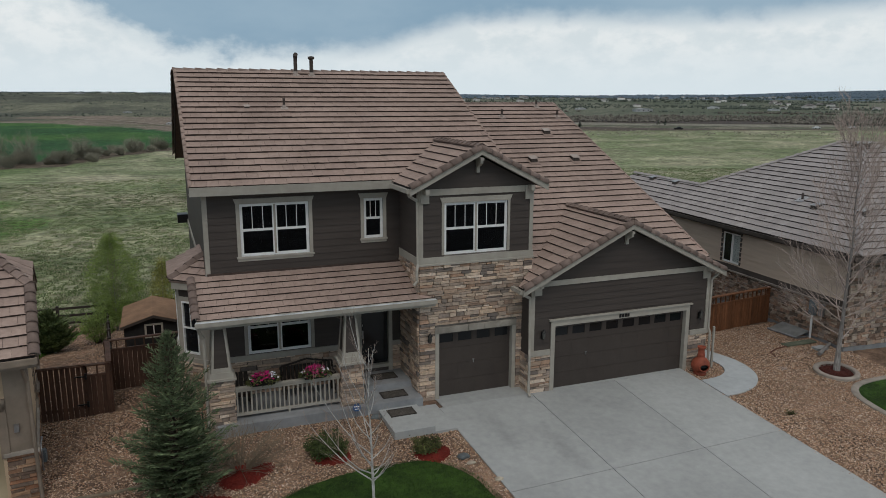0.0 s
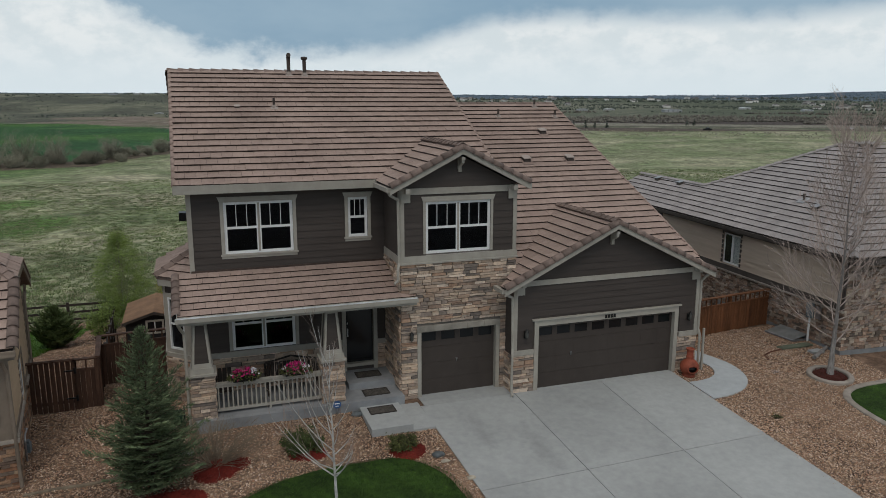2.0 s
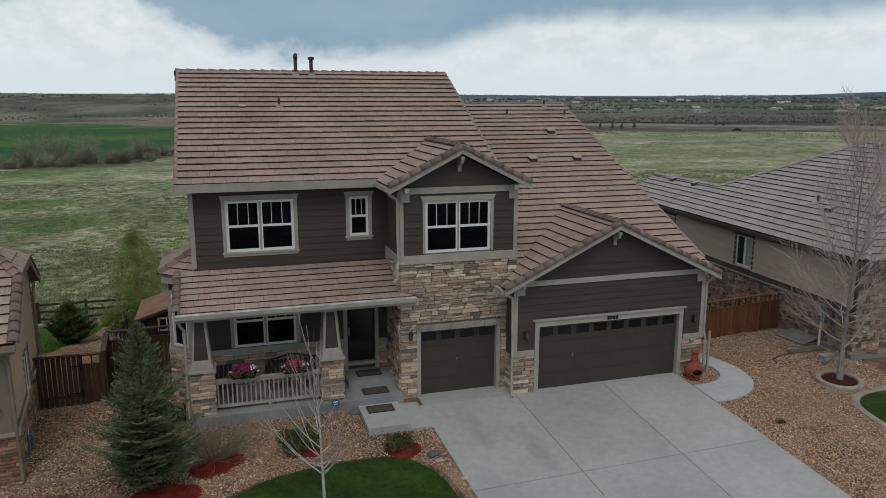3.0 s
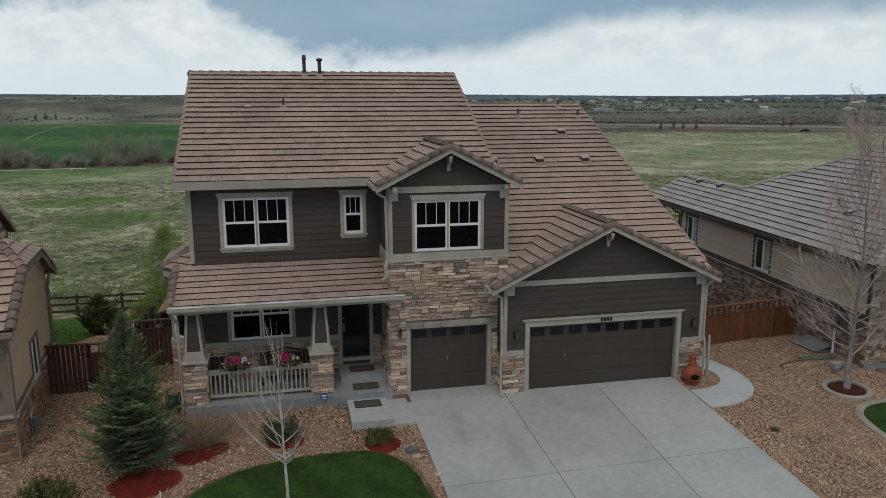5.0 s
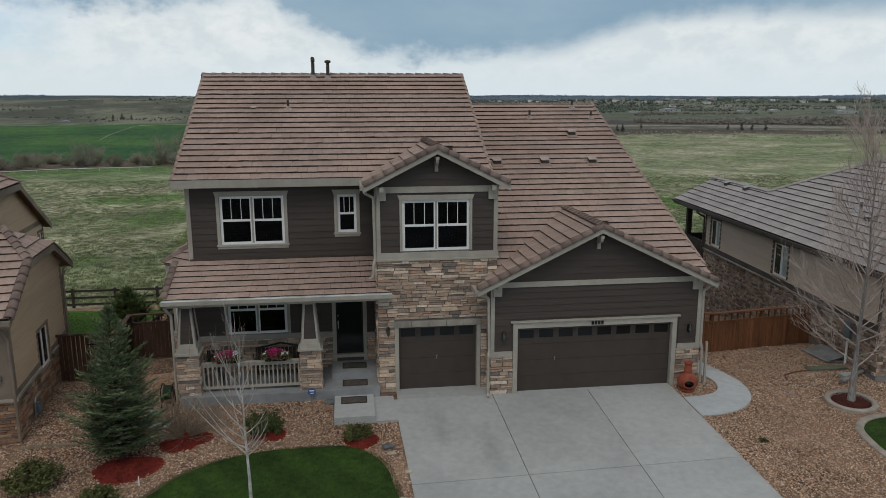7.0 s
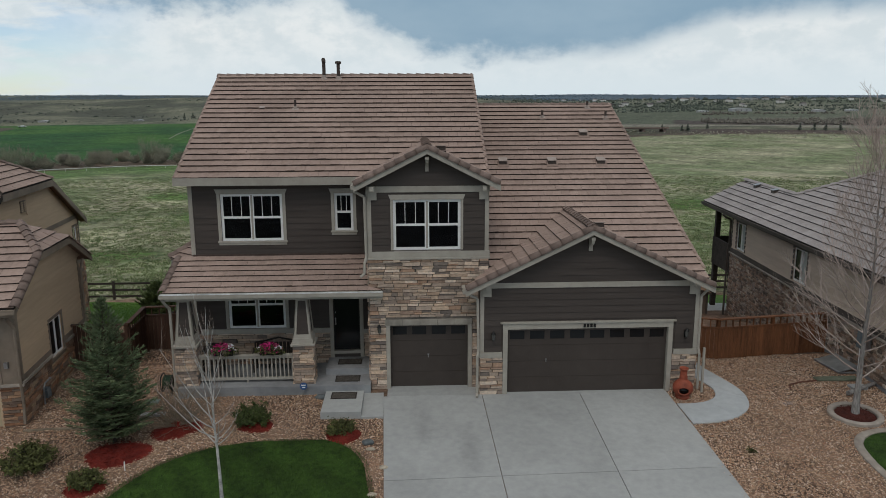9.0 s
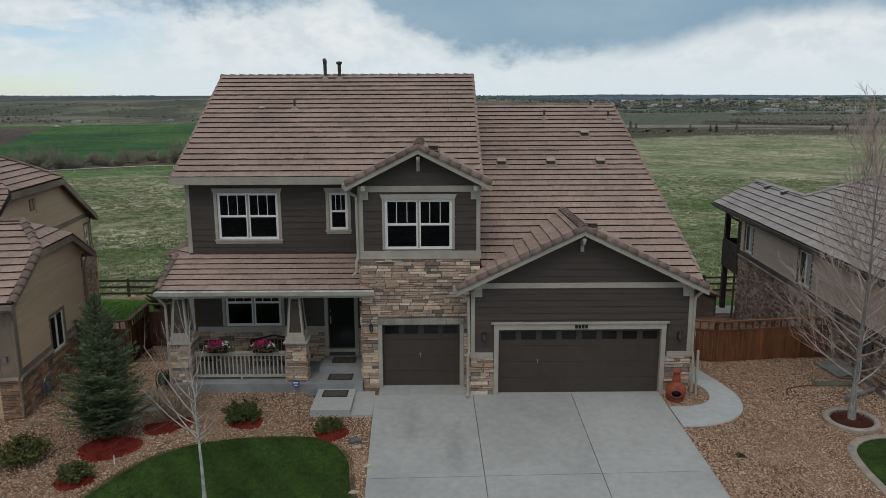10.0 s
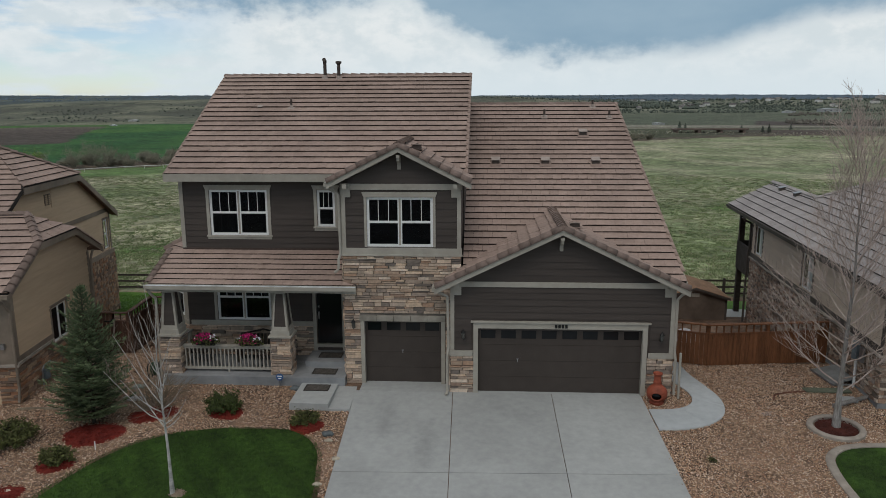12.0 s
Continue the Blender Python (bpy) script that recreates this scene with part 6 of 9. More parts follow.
LATER.append(lambda: tiled_plane(tan_roof, slope_frame((0, TE0, TZ0), (1, 0, 0), (0, 1, TS)), tl, tan_range, LIGHT_TILE, seed=85, near=(0, 99), limit=260))
cl = math.hypot(TXO - CX, TRZ - CLIP_Z)
LATER.append(lambda: tiled_plane(tan_clip, slope_frame((TXO, 0, CLIP_Z), (0, 1, 0), (CX - TXO, 0, TRZ - CLIP_Z)), cl, lambda s: (c0 + (TRY - c0) * s / cl, c1 + (TRY - c1) * s / cl), LIGHT_TILE, seed=86, near=(0, 99)))
LATER.append(lambda: caps(tan_roof, (TXO - 0.02, TE0, TZ0 + 0.02), (TXO - 0.02, c0, CLIP_Z + 0.02), (0.3, -0.4, 1), CAP_BARREL))
LATER.append(lambda: caps(tan_roof, (TXO, c0, CLIP_Z + 0.04), (CX, TRY, TRZ + 0.05), (0.2, -0.2, 1), CAP_SMALL, step=0.3))
LATER.append(lambda: caps(tan_back, (TXO - 0.02, TE1, TZ0 + 0.02), (TXO - 0.02, c1, CLIP_Z + 0.02), (0.3, 0.4, 1), CAP_EDGE))
LATER.append(lambda: caps(tan_roof, (-10, TRY, TRZ + 0.05), (CX, TRY, TRZ + 0.05), (0, 0, 1), CAP_SMALL))
part("barge_board", Shape().prism([(TXO - 0.03, TE0, TZ0 - 0.2), (TXO - 0.03, TE0, TZ0 - 0.01), (TXO - 0.03, c0, CLIP_Z - 0.01), (TXO - 0.03, c0, CLIP_Z - 0.22)], (0.04, 0, 0))
     .prism([(TXO - 0.03, TE1, TZ0 - 0.2), (TXO - 0.03, TE1, TZ0 - 0.01), (TXO - 0.03, c1, CLIP_Z - 0.01), (TXO - 0.03, c1, CLIP_Z - 0.22)], (0.04, 0, 0))
     .box(TXO - 0.03, TXO + 0.012, c0, c1, CLIP_Z - 0.22, CLIP_Z - 0.01), M_TAN_TRIM, TAN, "brown barge boards")
part("fascia", Shape().box(-10, TXO, TE0 - 0.03, TE0 + 0.01, TZ0 - 0.22, TZ0 - 0.01), M_TAN_TRIM, TAN)
part("gutter", Shape().box(-10, TXO + 0.04, TE0 - 0.14, TE0 - 0.03, TZ0 - 0.12, TZ0).box(-10, TXO + 0.04, TE0 - 0.15, TE0 - 0.14, TZ0 - 0.02, TZ0 + 0.02), M_TAN_TRIM, TAN, "brown eave gutter")
part("corner_board", Shape().box(-3.62, TX + 0.03, 0, 0.03, 0.96, 3.2, tan_front), M_TAN_TRIM, TAN)
part("floodlight", Shape().box(-3.5, -3.4, 0.03, 0.13, 1.45, 1.62, tan_front), M_METAL, TAN, "small wall lamp")
# rear wing, set back, taller
QX, QO = -6.13, -5.83
q_side = Face(QX, 0, 0, 1)
QW = (32.85, 33.4, 1.5, 2.95)
wall_rear = wall_slab("wall", TAN, q_side, 21.0, 33.7, -2.2, 3.4, [QW], 0.18, M_TAN, "tan siding wall of the rear wing")
part("gable", Shape().prism([(QX, 21.1, 3.3), (QX, 33.95, 3.3), (QX, 30.1, 5.4), (QX, 24.9, 5.4)], (-0.15, 0, 0)), M_TAN, TAN)
LATER.append(lambda: siding(wall_rear, q_side, 25.0, 33.6, 1.4, 3.3, [QW], M_TAN, step=0.21, lip=0.034))
LATER.append(lambda: siding(wall_rear, q_side, 22.3, 33.75, 3.5, 5.38, [(27.05, 27.7, 4.45, 5.0)], M_TAN, step=0.21, lip=0.034, gable=(27.5, 6.85, 0.56)))
LATER.append(lambda: stonework(wall_rear, Face(QX + 0.1, 0, 0, 1), 29.0, 33.8, -2.1, 1.2, [], STONE_BROWN, 91, high=(0.08, 0.2), long_=(0.12, 0.35), limit=260))
part("stone_backing", Shape().box(QX, QX + 0.1, 29.0, 33.8, -2.2, 1.2), M_MORTAR, wall_rear)
part("band", Shape().box(28.0, 33.75, 0, 0.13, 1.2, 1.4, q_side).box(25.0, 33.75, 0, 0.05, 3.3, 3.5, q_side), M_TAN_TRIM, wall_rear, "brown band boards")
part("corner_board", Shape().box(33.6, 33.72, 0, 0.04, 1.4, 3.3, q_side), M_TAN_TRIM, wall_rear)
# added screen and floor in room-shade black behind the side window
part("partition", Shape().box(-4.8, -4.7, 18.2, 23.3, -0.4, 3.3).box(-4.7, -3.35, 18.2, 23.3, 0.3, 0.4), M_INSIDE, TAN)
window(TAN, q_side, *QW, lights=1, trim=M_TAN_TRIM, muntins=False, head=False, sill=False, casing=0.09)
for k in (27.1, 27.4):
    vent = part("gable_vent", Shape().box(k, k + 0.24, 0, 0.04, 4.5, 4.95, q_side), M_TAN_TRIM, TAN, "louvred gable vent")
    for i in range(5):
        part("louvre", Shape().box(k + 0.03, k + 0.21, 0.04, 0.055, 4.54 + i * 0.08, 4.58 + i * 0.08, q_side), M_TAN, vent)
QRZ, QZ, QS = 6.95, 3.22, 0.56
QY0, QY1, QR = 20.85, 34.15, 27.5
QCZ = 5.5
qcx = QO - (QRZ - QCZ) / 0.62
qa, qb = QR - (QRZ - QCZ) / QS, QR + (QRZ - QCZ) / QS
rear_a = deck("roof", TAN, [(-16, QY0, QZ), (QO, QY0, QZ), (QO, qa, QCZ), (qcx, QR, QRZ), (-16, QR, QRZ)], 0.16, M_UNDER, "brown tile roof of the rear wing")
rear_b = deck("roof", TAN, [(-16, QY1, QZ), (QO, QY1, QZ), (QO, qb, QCZ), (qcx, QR, QRZ), (-16, QR, QRZ)], 0.16, M_CAP, "brown tile roof of the rear wing, back slope")
rear_c = deck("roof", TAN, [(QO, qa, QCZ), (QO, qb, QCZ), (qcx, QR, QRZ)], 0.16, M_UNDER, "clipped gable end of brown tile")
ql = math.hypot(QO - qcx, QRZ - QCZ)
LATER.append(lambda: tiled_plane(rear_c, slope_frame((QO, 0, QCZ), (0, 1, 0), (qcx - QO, 0, QRZ - QCZ)), ql, lambda s: (qa + (QR - qa) * s / ql, qb + (QR - qb) * s / ql), LIGHT_TILE, seed=88, near=(0, 99)))
LATER.append(lambda: caps(rear_b, (QO, qb, QCZ + 0.04), (qcx, QR, QRZ + 0.05), (0.2, 0.2, 1), CAP_SMALL))
qlen = (QR - QY0) * math.sqrt(1 + QS * QS)
qsc = (QCZ - QZ) / (QRZ - QZ) * qlen
LATER.append(lambda: tiled_plane(rear_a, slope_frame((0, QY0, QZ), (1, 0, 0), (0, 1, QS)), qlen, lambda s: (-13.0, QO if s <= qsc else QO + (qcx - QO) * (s - qsc) / (qlen - qsc)), LIGHT_TILE, seed=89, near=(0, 0)))
part("barge_board", Shape().prism([(QO - 0.04, QY1, QZ - 0.26), (QO - 0.04, QY1, QZ - 0.02), (QO - 0.04, qb, QCZ - 0.02), (QO - 0.04, qb, QCZ - 0.28)], (0.045, 0, 0)).box(QO - 0.04, QO + 0.012, qa, qb, QCZ - 0.28, QCZ - 0.02), M_TAN_TRIM, TAN, "brown barge boards")
part("soffit", Shape().prism([(QO - 0.04, QY1, QZ - 0.2), (QO - 0.04, qb, QCZ - 0.2), (QX, qb, QCZ - 0.2), (QX, QY1, QZ - 0.2)], (0, 0, 0.02)), material("red_brown_soffit", (0.15, 0.085, 0.06), (0.19, 0.11, 0.078), 0.7), TAN)
TAN.rotation_euler = (0, 0, radians(7.1))
TAN.location.x += 0.09

# ---- the taupe house on the other side ----
TAUPE = thing("house", (22.75, 18.1, 0.0), "taupe lap-sided bungalow with stone base and grey tile hip roof", "house")
NX = 22.75
n_side = Face(NX, 31.0, 0, -1)         # u runs towards the street


def nu(y):
    return 31.0 - y


NW1, NW2 = (nu(24.93), nu(23.8), 1.84, 3.15), (nu(31.0), nu(29.95), 1.84, 3.12)
wall_taupe = wall_slab("wall", TAUPE, n_side, nu(31.68), nu(18.05), -2.2, 3.5, [NW1, NW2], 0.18, M_TAUPE, "taupe lap siding wall over a stone base")
LATER.append(lambda: siding(wall_taupe, n_side, nu(31.55), nu(18.15), 1.78, 3.45, [NW1, NW2], M_TAUPE, step=0.21, lip=0.042))
LATER.append(lambda: stonework(wall_taupe, n_side, nu(31.65), nu(18.02), 0.12, 1.5, [], STONE_RUBBLE, 101, high=(0.06, 0.15), long_=(0.08, 0.30), limit=300))
LATER.append(lambda: stonework(wall_taupe, n_side, nu(31.65), nu(25.0), -2.1, 0.12, [], STONE_RUBBLE, 102, high=(0.06, 0.15), long_=(0.08, 0.30), limit=60))
part("foundation", Shape().box(nu(25.0), nu(18.0), 0, 0.02, -0.4, 0.12, n_side), M_FOUND, wall_taupe, "grey concrete foundation")
part("band", Shape().box(nu(31.65), nu(18.05), 0, 0.045, 1.56, 1.78, n_side), M_TAUPE_TRIM, wall_taupe, "dark band board")
part("stone_cap", Shape().box(nu(31.65), nu(18.0), 0, 0.11, 1.5, 1.56, n_side), M_PATHEDGE, wall_taupe, "pale stone cap")
part("corner_board", Shape().box(nu(31.65), nu(31.53), 0, 0.045, 1.78, 3.5, n_side).box(nu(18.17), nu(18.05), 0, 0.045, 1.78, 3.5, n_side), M_TAUPE_TRIM, wall_taupe)
for w in (NW1, NW2):
    window(TAUPE, n_side, *w, lights=2, trim=M_TAUPE_TRIM, muntins=False, head=False, slider=True, sill=False, casing=0.1, blind=True)
n_front = Face(0, 18.05, 1, 0)
wall_taupe_front = part("wall", Shape().box(NX, 30.0, 18.05, 18.23, -0.4, 3.5), M_MORTAR, TAUPE, "stone-faced front wall")
LATER.append(lambda: stonework(wall_taupe_front, n_front, NX, 25.2, 0.12, 3.4, [], STONE_RUBBLE, 103, high=(0.06, 0.15), long_=(0.08, 0.30), limit=260))
part("foundation", Shape().box(NX - 0.01, 30.0, 0, 0.03, -0.4, 0.12, n_front), M_FOUND, TAUPE)
part("wall", Shape().box(NX, 33.0, 31.47, 31.65, -2.2, 3.5), M_TAUPE, TAUPE)
# added screen that closes the view through the windows with painted darkness
part("partition", Shape().box(24.6, 24.7, 18.3, 31.4, 0.5, 3.4), M_INSIDE, TAUPE)
# hip roof: long slope facing the driveway side
E0X, E0Z, NS = 22.48, 3.5, 0.52
F0 = 17.6
RX, RTZ = 29.02, 6.9
LRX, LRZ = 24.55, 4.576
taupe_roof = deck("roof", TAUPE, [(E0X, F0, E0Z), (RX, F0 + 6.54, RTZ), (RX, 25.1, RTZ), (LRX, 29.25, LRZ), (LRX, 35.3, LRZ), (E0X, 35.3, E0Z)], 0.16, M_UNDER, "grey concrete tile hip roof")
taupe_front = deck("roof", TAUPE, [(E0X, F0, E0Z), (RX, F0 + 6.54, RTZ), (RX + 6.54, F0, E0Z)], 0.16, M_UNDER, "grey concrete tile hip roof, street side")
deck("roof", TAUPE, [(RX, 24.14, RTZ), (RX, 25.1, RTZ), (RX + 6.54, 31.9, E0Z), (RX + 6.54, F0, E0Z)], 0.16, M_TILE_GREY)
deck("roof", TAUPE, [(RX, 25.1, RTZ), (LRX, 29.25, LRZ), (RX, 33.0, 2.9), (RX + 6.54, 31.9, E0Z)], 0.16, M_TILE_GREY)
deck("roof", TAUPE, [(LRX, 29.0, LRZ), (LRX, 35.3, LRZ), (27.5, 35.3, E0Z), (27.5, 29.0, E0Z)], 0.16, M_TILE_GREY)
GREY_TILE = (M_TILE_GREY, M_TILES_GREY)
nlen = (RX - E0X) * math.sqrt(1 + NS * NS)


def taupe_range(s):
    x = E0X + s / math.sqrt(1 + NS * NS)
    d = x - E0X
    far = 35.3 if x <= LRX else 29.25 - (x - LRX) * (29.25 - 25.1) / (RX - LRX)
    return -far, -(F0 + d)


LATER.append(lambda: tiled_plane(taupe_roof, slope_frame((E0X, 0, E0Z), (0, -1, 0), (1, 0, NS)), nlen, taupe_range, GREY_TILE, seed=105, near=(0, 12), limit=300, step=0.36, width=0.42))
LATER.append(lambda: tiled_plane(taupe_front, slope_frame((0, F0, E0Z), (1, 0, 0), (0, 1, NS)), nlen, lambda s: (E0X + s / math.sqrt(1 + NS * NS), 30.0), GREY_TILE, seed=106, near=(0, 0), step=0.36, width=0.42))
CAP_GREY = angle_cap_mesh(M_TILE_GREY, 0.13, 0.42)
LATER.append(lambda: caps(taupe_roof, (E0X, F0, E0Z + 0.05), (RX, F0 + 6.54, RTZ + 0.06), (0, 0, 1), CAP_GREY))
LATER.append(lambda: caps(taupe_roof, (LRX, 35.3, LRZ + 0.05), (LRX, 29.25, LRZ + 0.05), (0, 0, 1), CAP_GREY))
LATER.append(lambda: caps(taupe_roof, (LRX, 29.25, LRZ + 0.04), (RX, 25.1, RTZ + 0.05), (0, 0, 1), CAP_GREY))
part("fascia", Shape().box(E0X - 0.02, E0X + 0.02, F0, 35.3, E0Z - 0.2, E0Z - 0.02).box(E0X, 30, F0 - 0.02, F0 + 0.02, E0Z - 0.22, E0Z - 0.02), M_TAUPE_TRIM, TAUPE, "dark eave fascia")
part("gutter", Shape().box(E0X - 0.12, E0X - 0.02, F0, 35.3, E0Z - 0.12, E0Z).box(E0X - 0.13, E0X - 0.12, F0, 35.3, E0Z - 0.02, E0Z + 0.015), M_TAUPE_TRIM, TAUPE, "dark gutter")
part("soffit", Shape().box(E0X, NX, F0, 35.3, E0Z - 0.16, E0Z - 0.14), M_TAUPE_TRIM, TAUPE)
part("barge_board", Shape().prism([(E0X, 35.3, E0Z - 0.2), (E0X, 35.3, E0Z), (LRX, 35.3, LRZ), (27.5, 35.3, E0Z), (27.5, 35.3, E0Z - 0.2), (LRX, 35.3, LRZ - 0.2)], (0, 0.04, 0)), M_TAUPE_TRIM, TAUPE)
part("downpipe", Shape().pipe([(22.28, 31.8, 3.35), (22.45, 31.77, 3.2), (22.68, 31.73, 3.1), (22.68, 31.73, 2.0), (22.62, 31.73, 1.7), (22.62, 31.73, -1.7)], 0.05), M_TAUPE_TRIM, TAUPE)


def grey_vent(x, y, pipe=False):
    z = E0Z + NS * (x - E0X)
    if pipe:
        v = part("vent_pipe", Shape().tube((x, y, z - 0.1), (x, y, z + 0.32), 0.05, 0.05, 10), M_TAUPE_TRIM, TAUPE)
        part("flashing", Shape().hexa([(x - 0.22, y - 0.2, z - 0.05), (x + 0.15, y - 0.2, z + 0.135), (x + 0.15, y + 0.2, z + 0.135), (x - 0.22, y + 0.2, z - 0.05)], [(x - 0.22, y - 0.2, z - 0.03), (x + 0.15, y - 0.2, z + 0.155), (x + 0.15, y + 0.2, z + 0.155), (x - 0.22, y + 0.2, z - 0.03)]), M_METAL, v)
        return
    v = part("roof_vent", Shape().hexa([(x - 0.16, y - 0.16, z - 0.05), (x + 0.16, y - 0.16, z + 0.08), (x + 0.16, y + 0.16, z + 0.08), (x - 0.16, y + 0.16, z - 0.05)], [(x - 0.14, y - 0.14, z + 0.12), (x + 0.14, y - 0.14, z + 0.2), (x + 0.14, y + 0.14, z + 0.2), (x - 0.14, y + 0.14, z + 0.12)]), M_TAUPE_TRIM, TAUPE)
    part("vent_cover", Shape().hexa([(x - 0.18, y - 0.18, z + 0.12), (x + 0.17, y - 0.18, z + 0.2), (x + 0.17, y + 0.18, z + 0.2), (x - 0.18, y + 0.18, z + 0.12)], [(x - 0.18, y - 0.18, z + 0.14), (x + 0.17, y - 0.18, z + 0.22), (x + 0.17, y + 0.18, z + 0.22), (x - 0.18, y + 0.18, z + 0.14)]), M_METAL, v)


for gx, gy in ((24.35, 33.1), (24.35, 31.0), (24.45, 21.7), (24.6, 19.6), (28.75, 24.2), (28.8, 23.7)):
    grey_vent(gx, gy)
grey_vent(24.78, 22.8, True)
part("chimney", Shape().box(29.9, 30.4, 23.2, 23.7, 5.5, 7.3).box(29.85, 30.45, 23.15, 23.75, 7.3, 7.38), M_TAUPE, TAUPE, "square taupe chimney")
part("roof_vent", Shape().box(30.6, 30.9, 28.2, 28.5, 4.6, 6.35), M_TAUPE_TRIM, TAUPE)
TAUPE.rotation_euler = (0, 0, radians(-4.3))
TAUPE.location.x -= 0.37
# added floor in the same painted dark, hides the ground below the windows
part("floor_slab", Shape().box(NX + 0.2, 24.6, 18.3, 31.4, 0.5, 0.6), M_INSIDE, TAUPE)
# covered rear deck
part("deck_floor", Shape().box(22.9, 28.0, 31.65, 34.75, 0.35, 0.55), M_RAILWOOD, TAUPE, "raised rear deck")
part("deck_rail", Shape().box(22.9, 22.98, 31.75, 34.75, 0.5, 1.75).box(22.9, 28.0, 34.67, 34.75, 0.5, 1.75), M_RAILWOOD, TAUPE, "dark solid deck railing")
for px, py in ((23.02, 34.5), (27.6, 34.5)):
    part("post", Shape().box(px - 0.12, px + 0.12, py - 0.12, py + 0.12, -2.3, 3.4), M_RAILWOOD, TAUPE)
part("patio_slab", Shape().box(22.3, 28.0, 31.65, 34.8, -2.5, -1.9), M_CONCRETE, TAUPE)
grill = thing("barbecue_grill", (24.2, 32.6, 0.55), "covered black and steel barbecue on the deck", "grill")
part("body", Shape().lathe([(0.001, 1.62), (0.2, 1.58), (0.32, 1.45), (0.34, 1.3), (0.25, 1.12), (0.1, 1.05)], (24.2, 32.6, 0), 14), M_BLACK, grill, "black lid", smooth=True)
part("shelf", Shape().box(24.5, 24.95, 32.4, 32.8, 1.3, 1.34), M_METAL, grill)
part("stand", Shape().box(23.95, 24.45, 32.4, 32.8, 0.55, 1.1), M_BLACK, grill)


# ---- fences ----
def board_fence(name, p0, p1, z_of, top, mat_, label, lattice=True, lattice_h=0.26, gap=0.004):
    """Upright boards with gaps, posts, rails and an open top of small uprights below a cap rail."""
    p0, p1 = Vector((*p0, 0)), Vector((*p1, 0))
    L = (p1 - p0).length
    f = Face(p0.x, p0.y, p1.x - p0.x, p1.y - p0.y)
    fence = thing(name, tuple(f.at(L / 2, 0, z_of)), label, "fence", kind="")
    rng = random.Random(int(L * 100))
    board_top = top - (lattice_h + 0.06 if lattice else 0)
    u = 0.0
    while u < L - 0.05:
        w = min(0.14, L - u)
        j = rng.uniform(-0.012, 0.012)
        part("board", Shape().box(u + gap, u + w - gap, -0.012 + j * 0.3, 0.012 + j * 0.3, z_of + 0.03 + j, board_top, f), mat_, fence)
        u += w
    n = max(1, round(L / 2.0))
    for i in range(n + 1):
        u = L * i / n
        part("post", Shape().box(u - 0.05, u + 0.05, -0.11, -0.012, z_of - 0.1, top + 0.01, f), mat_, fence)
    part("rail", Shape().box(0, L, -0.05, -0.014, z_of + 0.25, z_of + 0.34, f), mat_, fence)
    part("rail", Shape().box(0, L, -0.03, 0.03, board_top, board_top + 0.06, f), mat_, fence)
    part("cap_rail", Shape().box(-0.03, L + 0.03, -0.08, 0.07, top, top + 0.04, f), mat_, fence, "flat cap rail")
    if lattice:
        k = max(2, round(L / 0.26))
        for i in range(k + 1):
            u = L * i / k
            part("upright", Shape().box(u - 0.02, u + 0.02, -0.02, 0.02, board_top + 0.06, top, f), mat_, fence)
    return fence


for p0, p1 in (((16.6, 21.78), (18.45, 21.17)), ((18.45, 21.17), (22.5, 21.7))):
    board_fence("fence", p0, p1, 0.0, 1.41, M_FENCE, "red-brown stained cedar fence with open lattice top")
board_fence("gate", (-3.7, 22.2), (-2.35, 22.2), -0.3, 1.26, M_FENCE_DARK, "dark stained wooden gate with black hinges", lattice=False, gap=0.013)
board_fence("fence", (-2.35, 22.2), (-1.7, 22.2), -0.3, 1.26, M_FENCE_DARK, "dark stained fence panel beside the gate")
board_fence("fence", (-1.7, 22.2), (-1.85, 24.2), -0.35, 1.3, M_FENCE_DARK, "dark stained fence with lattice top")
board_fence("fence", (-1.85, 24.2), (HX0, 24.45), -0.35, 1.3, M_FENCE_DARK, "dark stained fence with lattice top")
for z in (0.1, 0.95):
    solo("hinge", Shape().box(-2.62, -2.3, 22.14, 22.175, z, z + 0.035).box(-2.36, -2.3, 22.13, 22.175, z - 0.07, z + 0.1), M_BLACK, "black iron strap hinge on the gate", "hinge", "gate hinges")


def rail_fence(p0, p1, label):
    p0, p1 = Vector((*p0, 0)), Vector((*p1, 0))
    L = (p1 - p0).length
    n = max(1, round(L / 2.4))
    d = (p1 - p0) / n
    first = p0
    fence = thing("rail_fence", (p0.x, p0.y, ground_z(p0.x, p0.y)), label, "fence", "back rail fences")
    f = Face(p0.x, p0.y, d.x, d.y)
    for i in range(n + 1):
        q = p0 + d * i
        z = ground_z(q.x, q.y)
        u = d.length * i
        part("post", Shape().box(u - 0.07, u + 0.07, -0.07, 0.07, z - 0.1, z + 1.15, f), M_RAILWOOD, fence)
        if i < n:
            q2 = p0 + d * (i + 1)
            z2 = ground_z(q2.x, q2.y)
            for h in (0.2, 0.6, 1.0):
                a = [f.at(u, -0.02, z + h - 0.06), f.at(u, 0.02, z + h - 0.06), f.at(u, 0.02, z + h + 0.06), f.at(u, -0.02, z + h + 0.06)]
                b = [f.at(u + d.length, -0.02, z2 + h - 0.06), f.at(u + d.length, 0.02, z2 + h - 0.06), f.at(u + d.length, 0.02, z2 + h + 0.06), f.at(u + d.length, -0.02, z2 + h + 0.06)]
                part("rail", Shape().hexa(a, b), M_RAILWOOD, fence)


rail_fence((-26.8, 42.0), (-3.06, 42.0), "dark three-rail wooden fence along the pasture")
rail_fence((-3.06, 42.0), (20.9, 42.0), "dark three-rail wooden fence along the pasture")
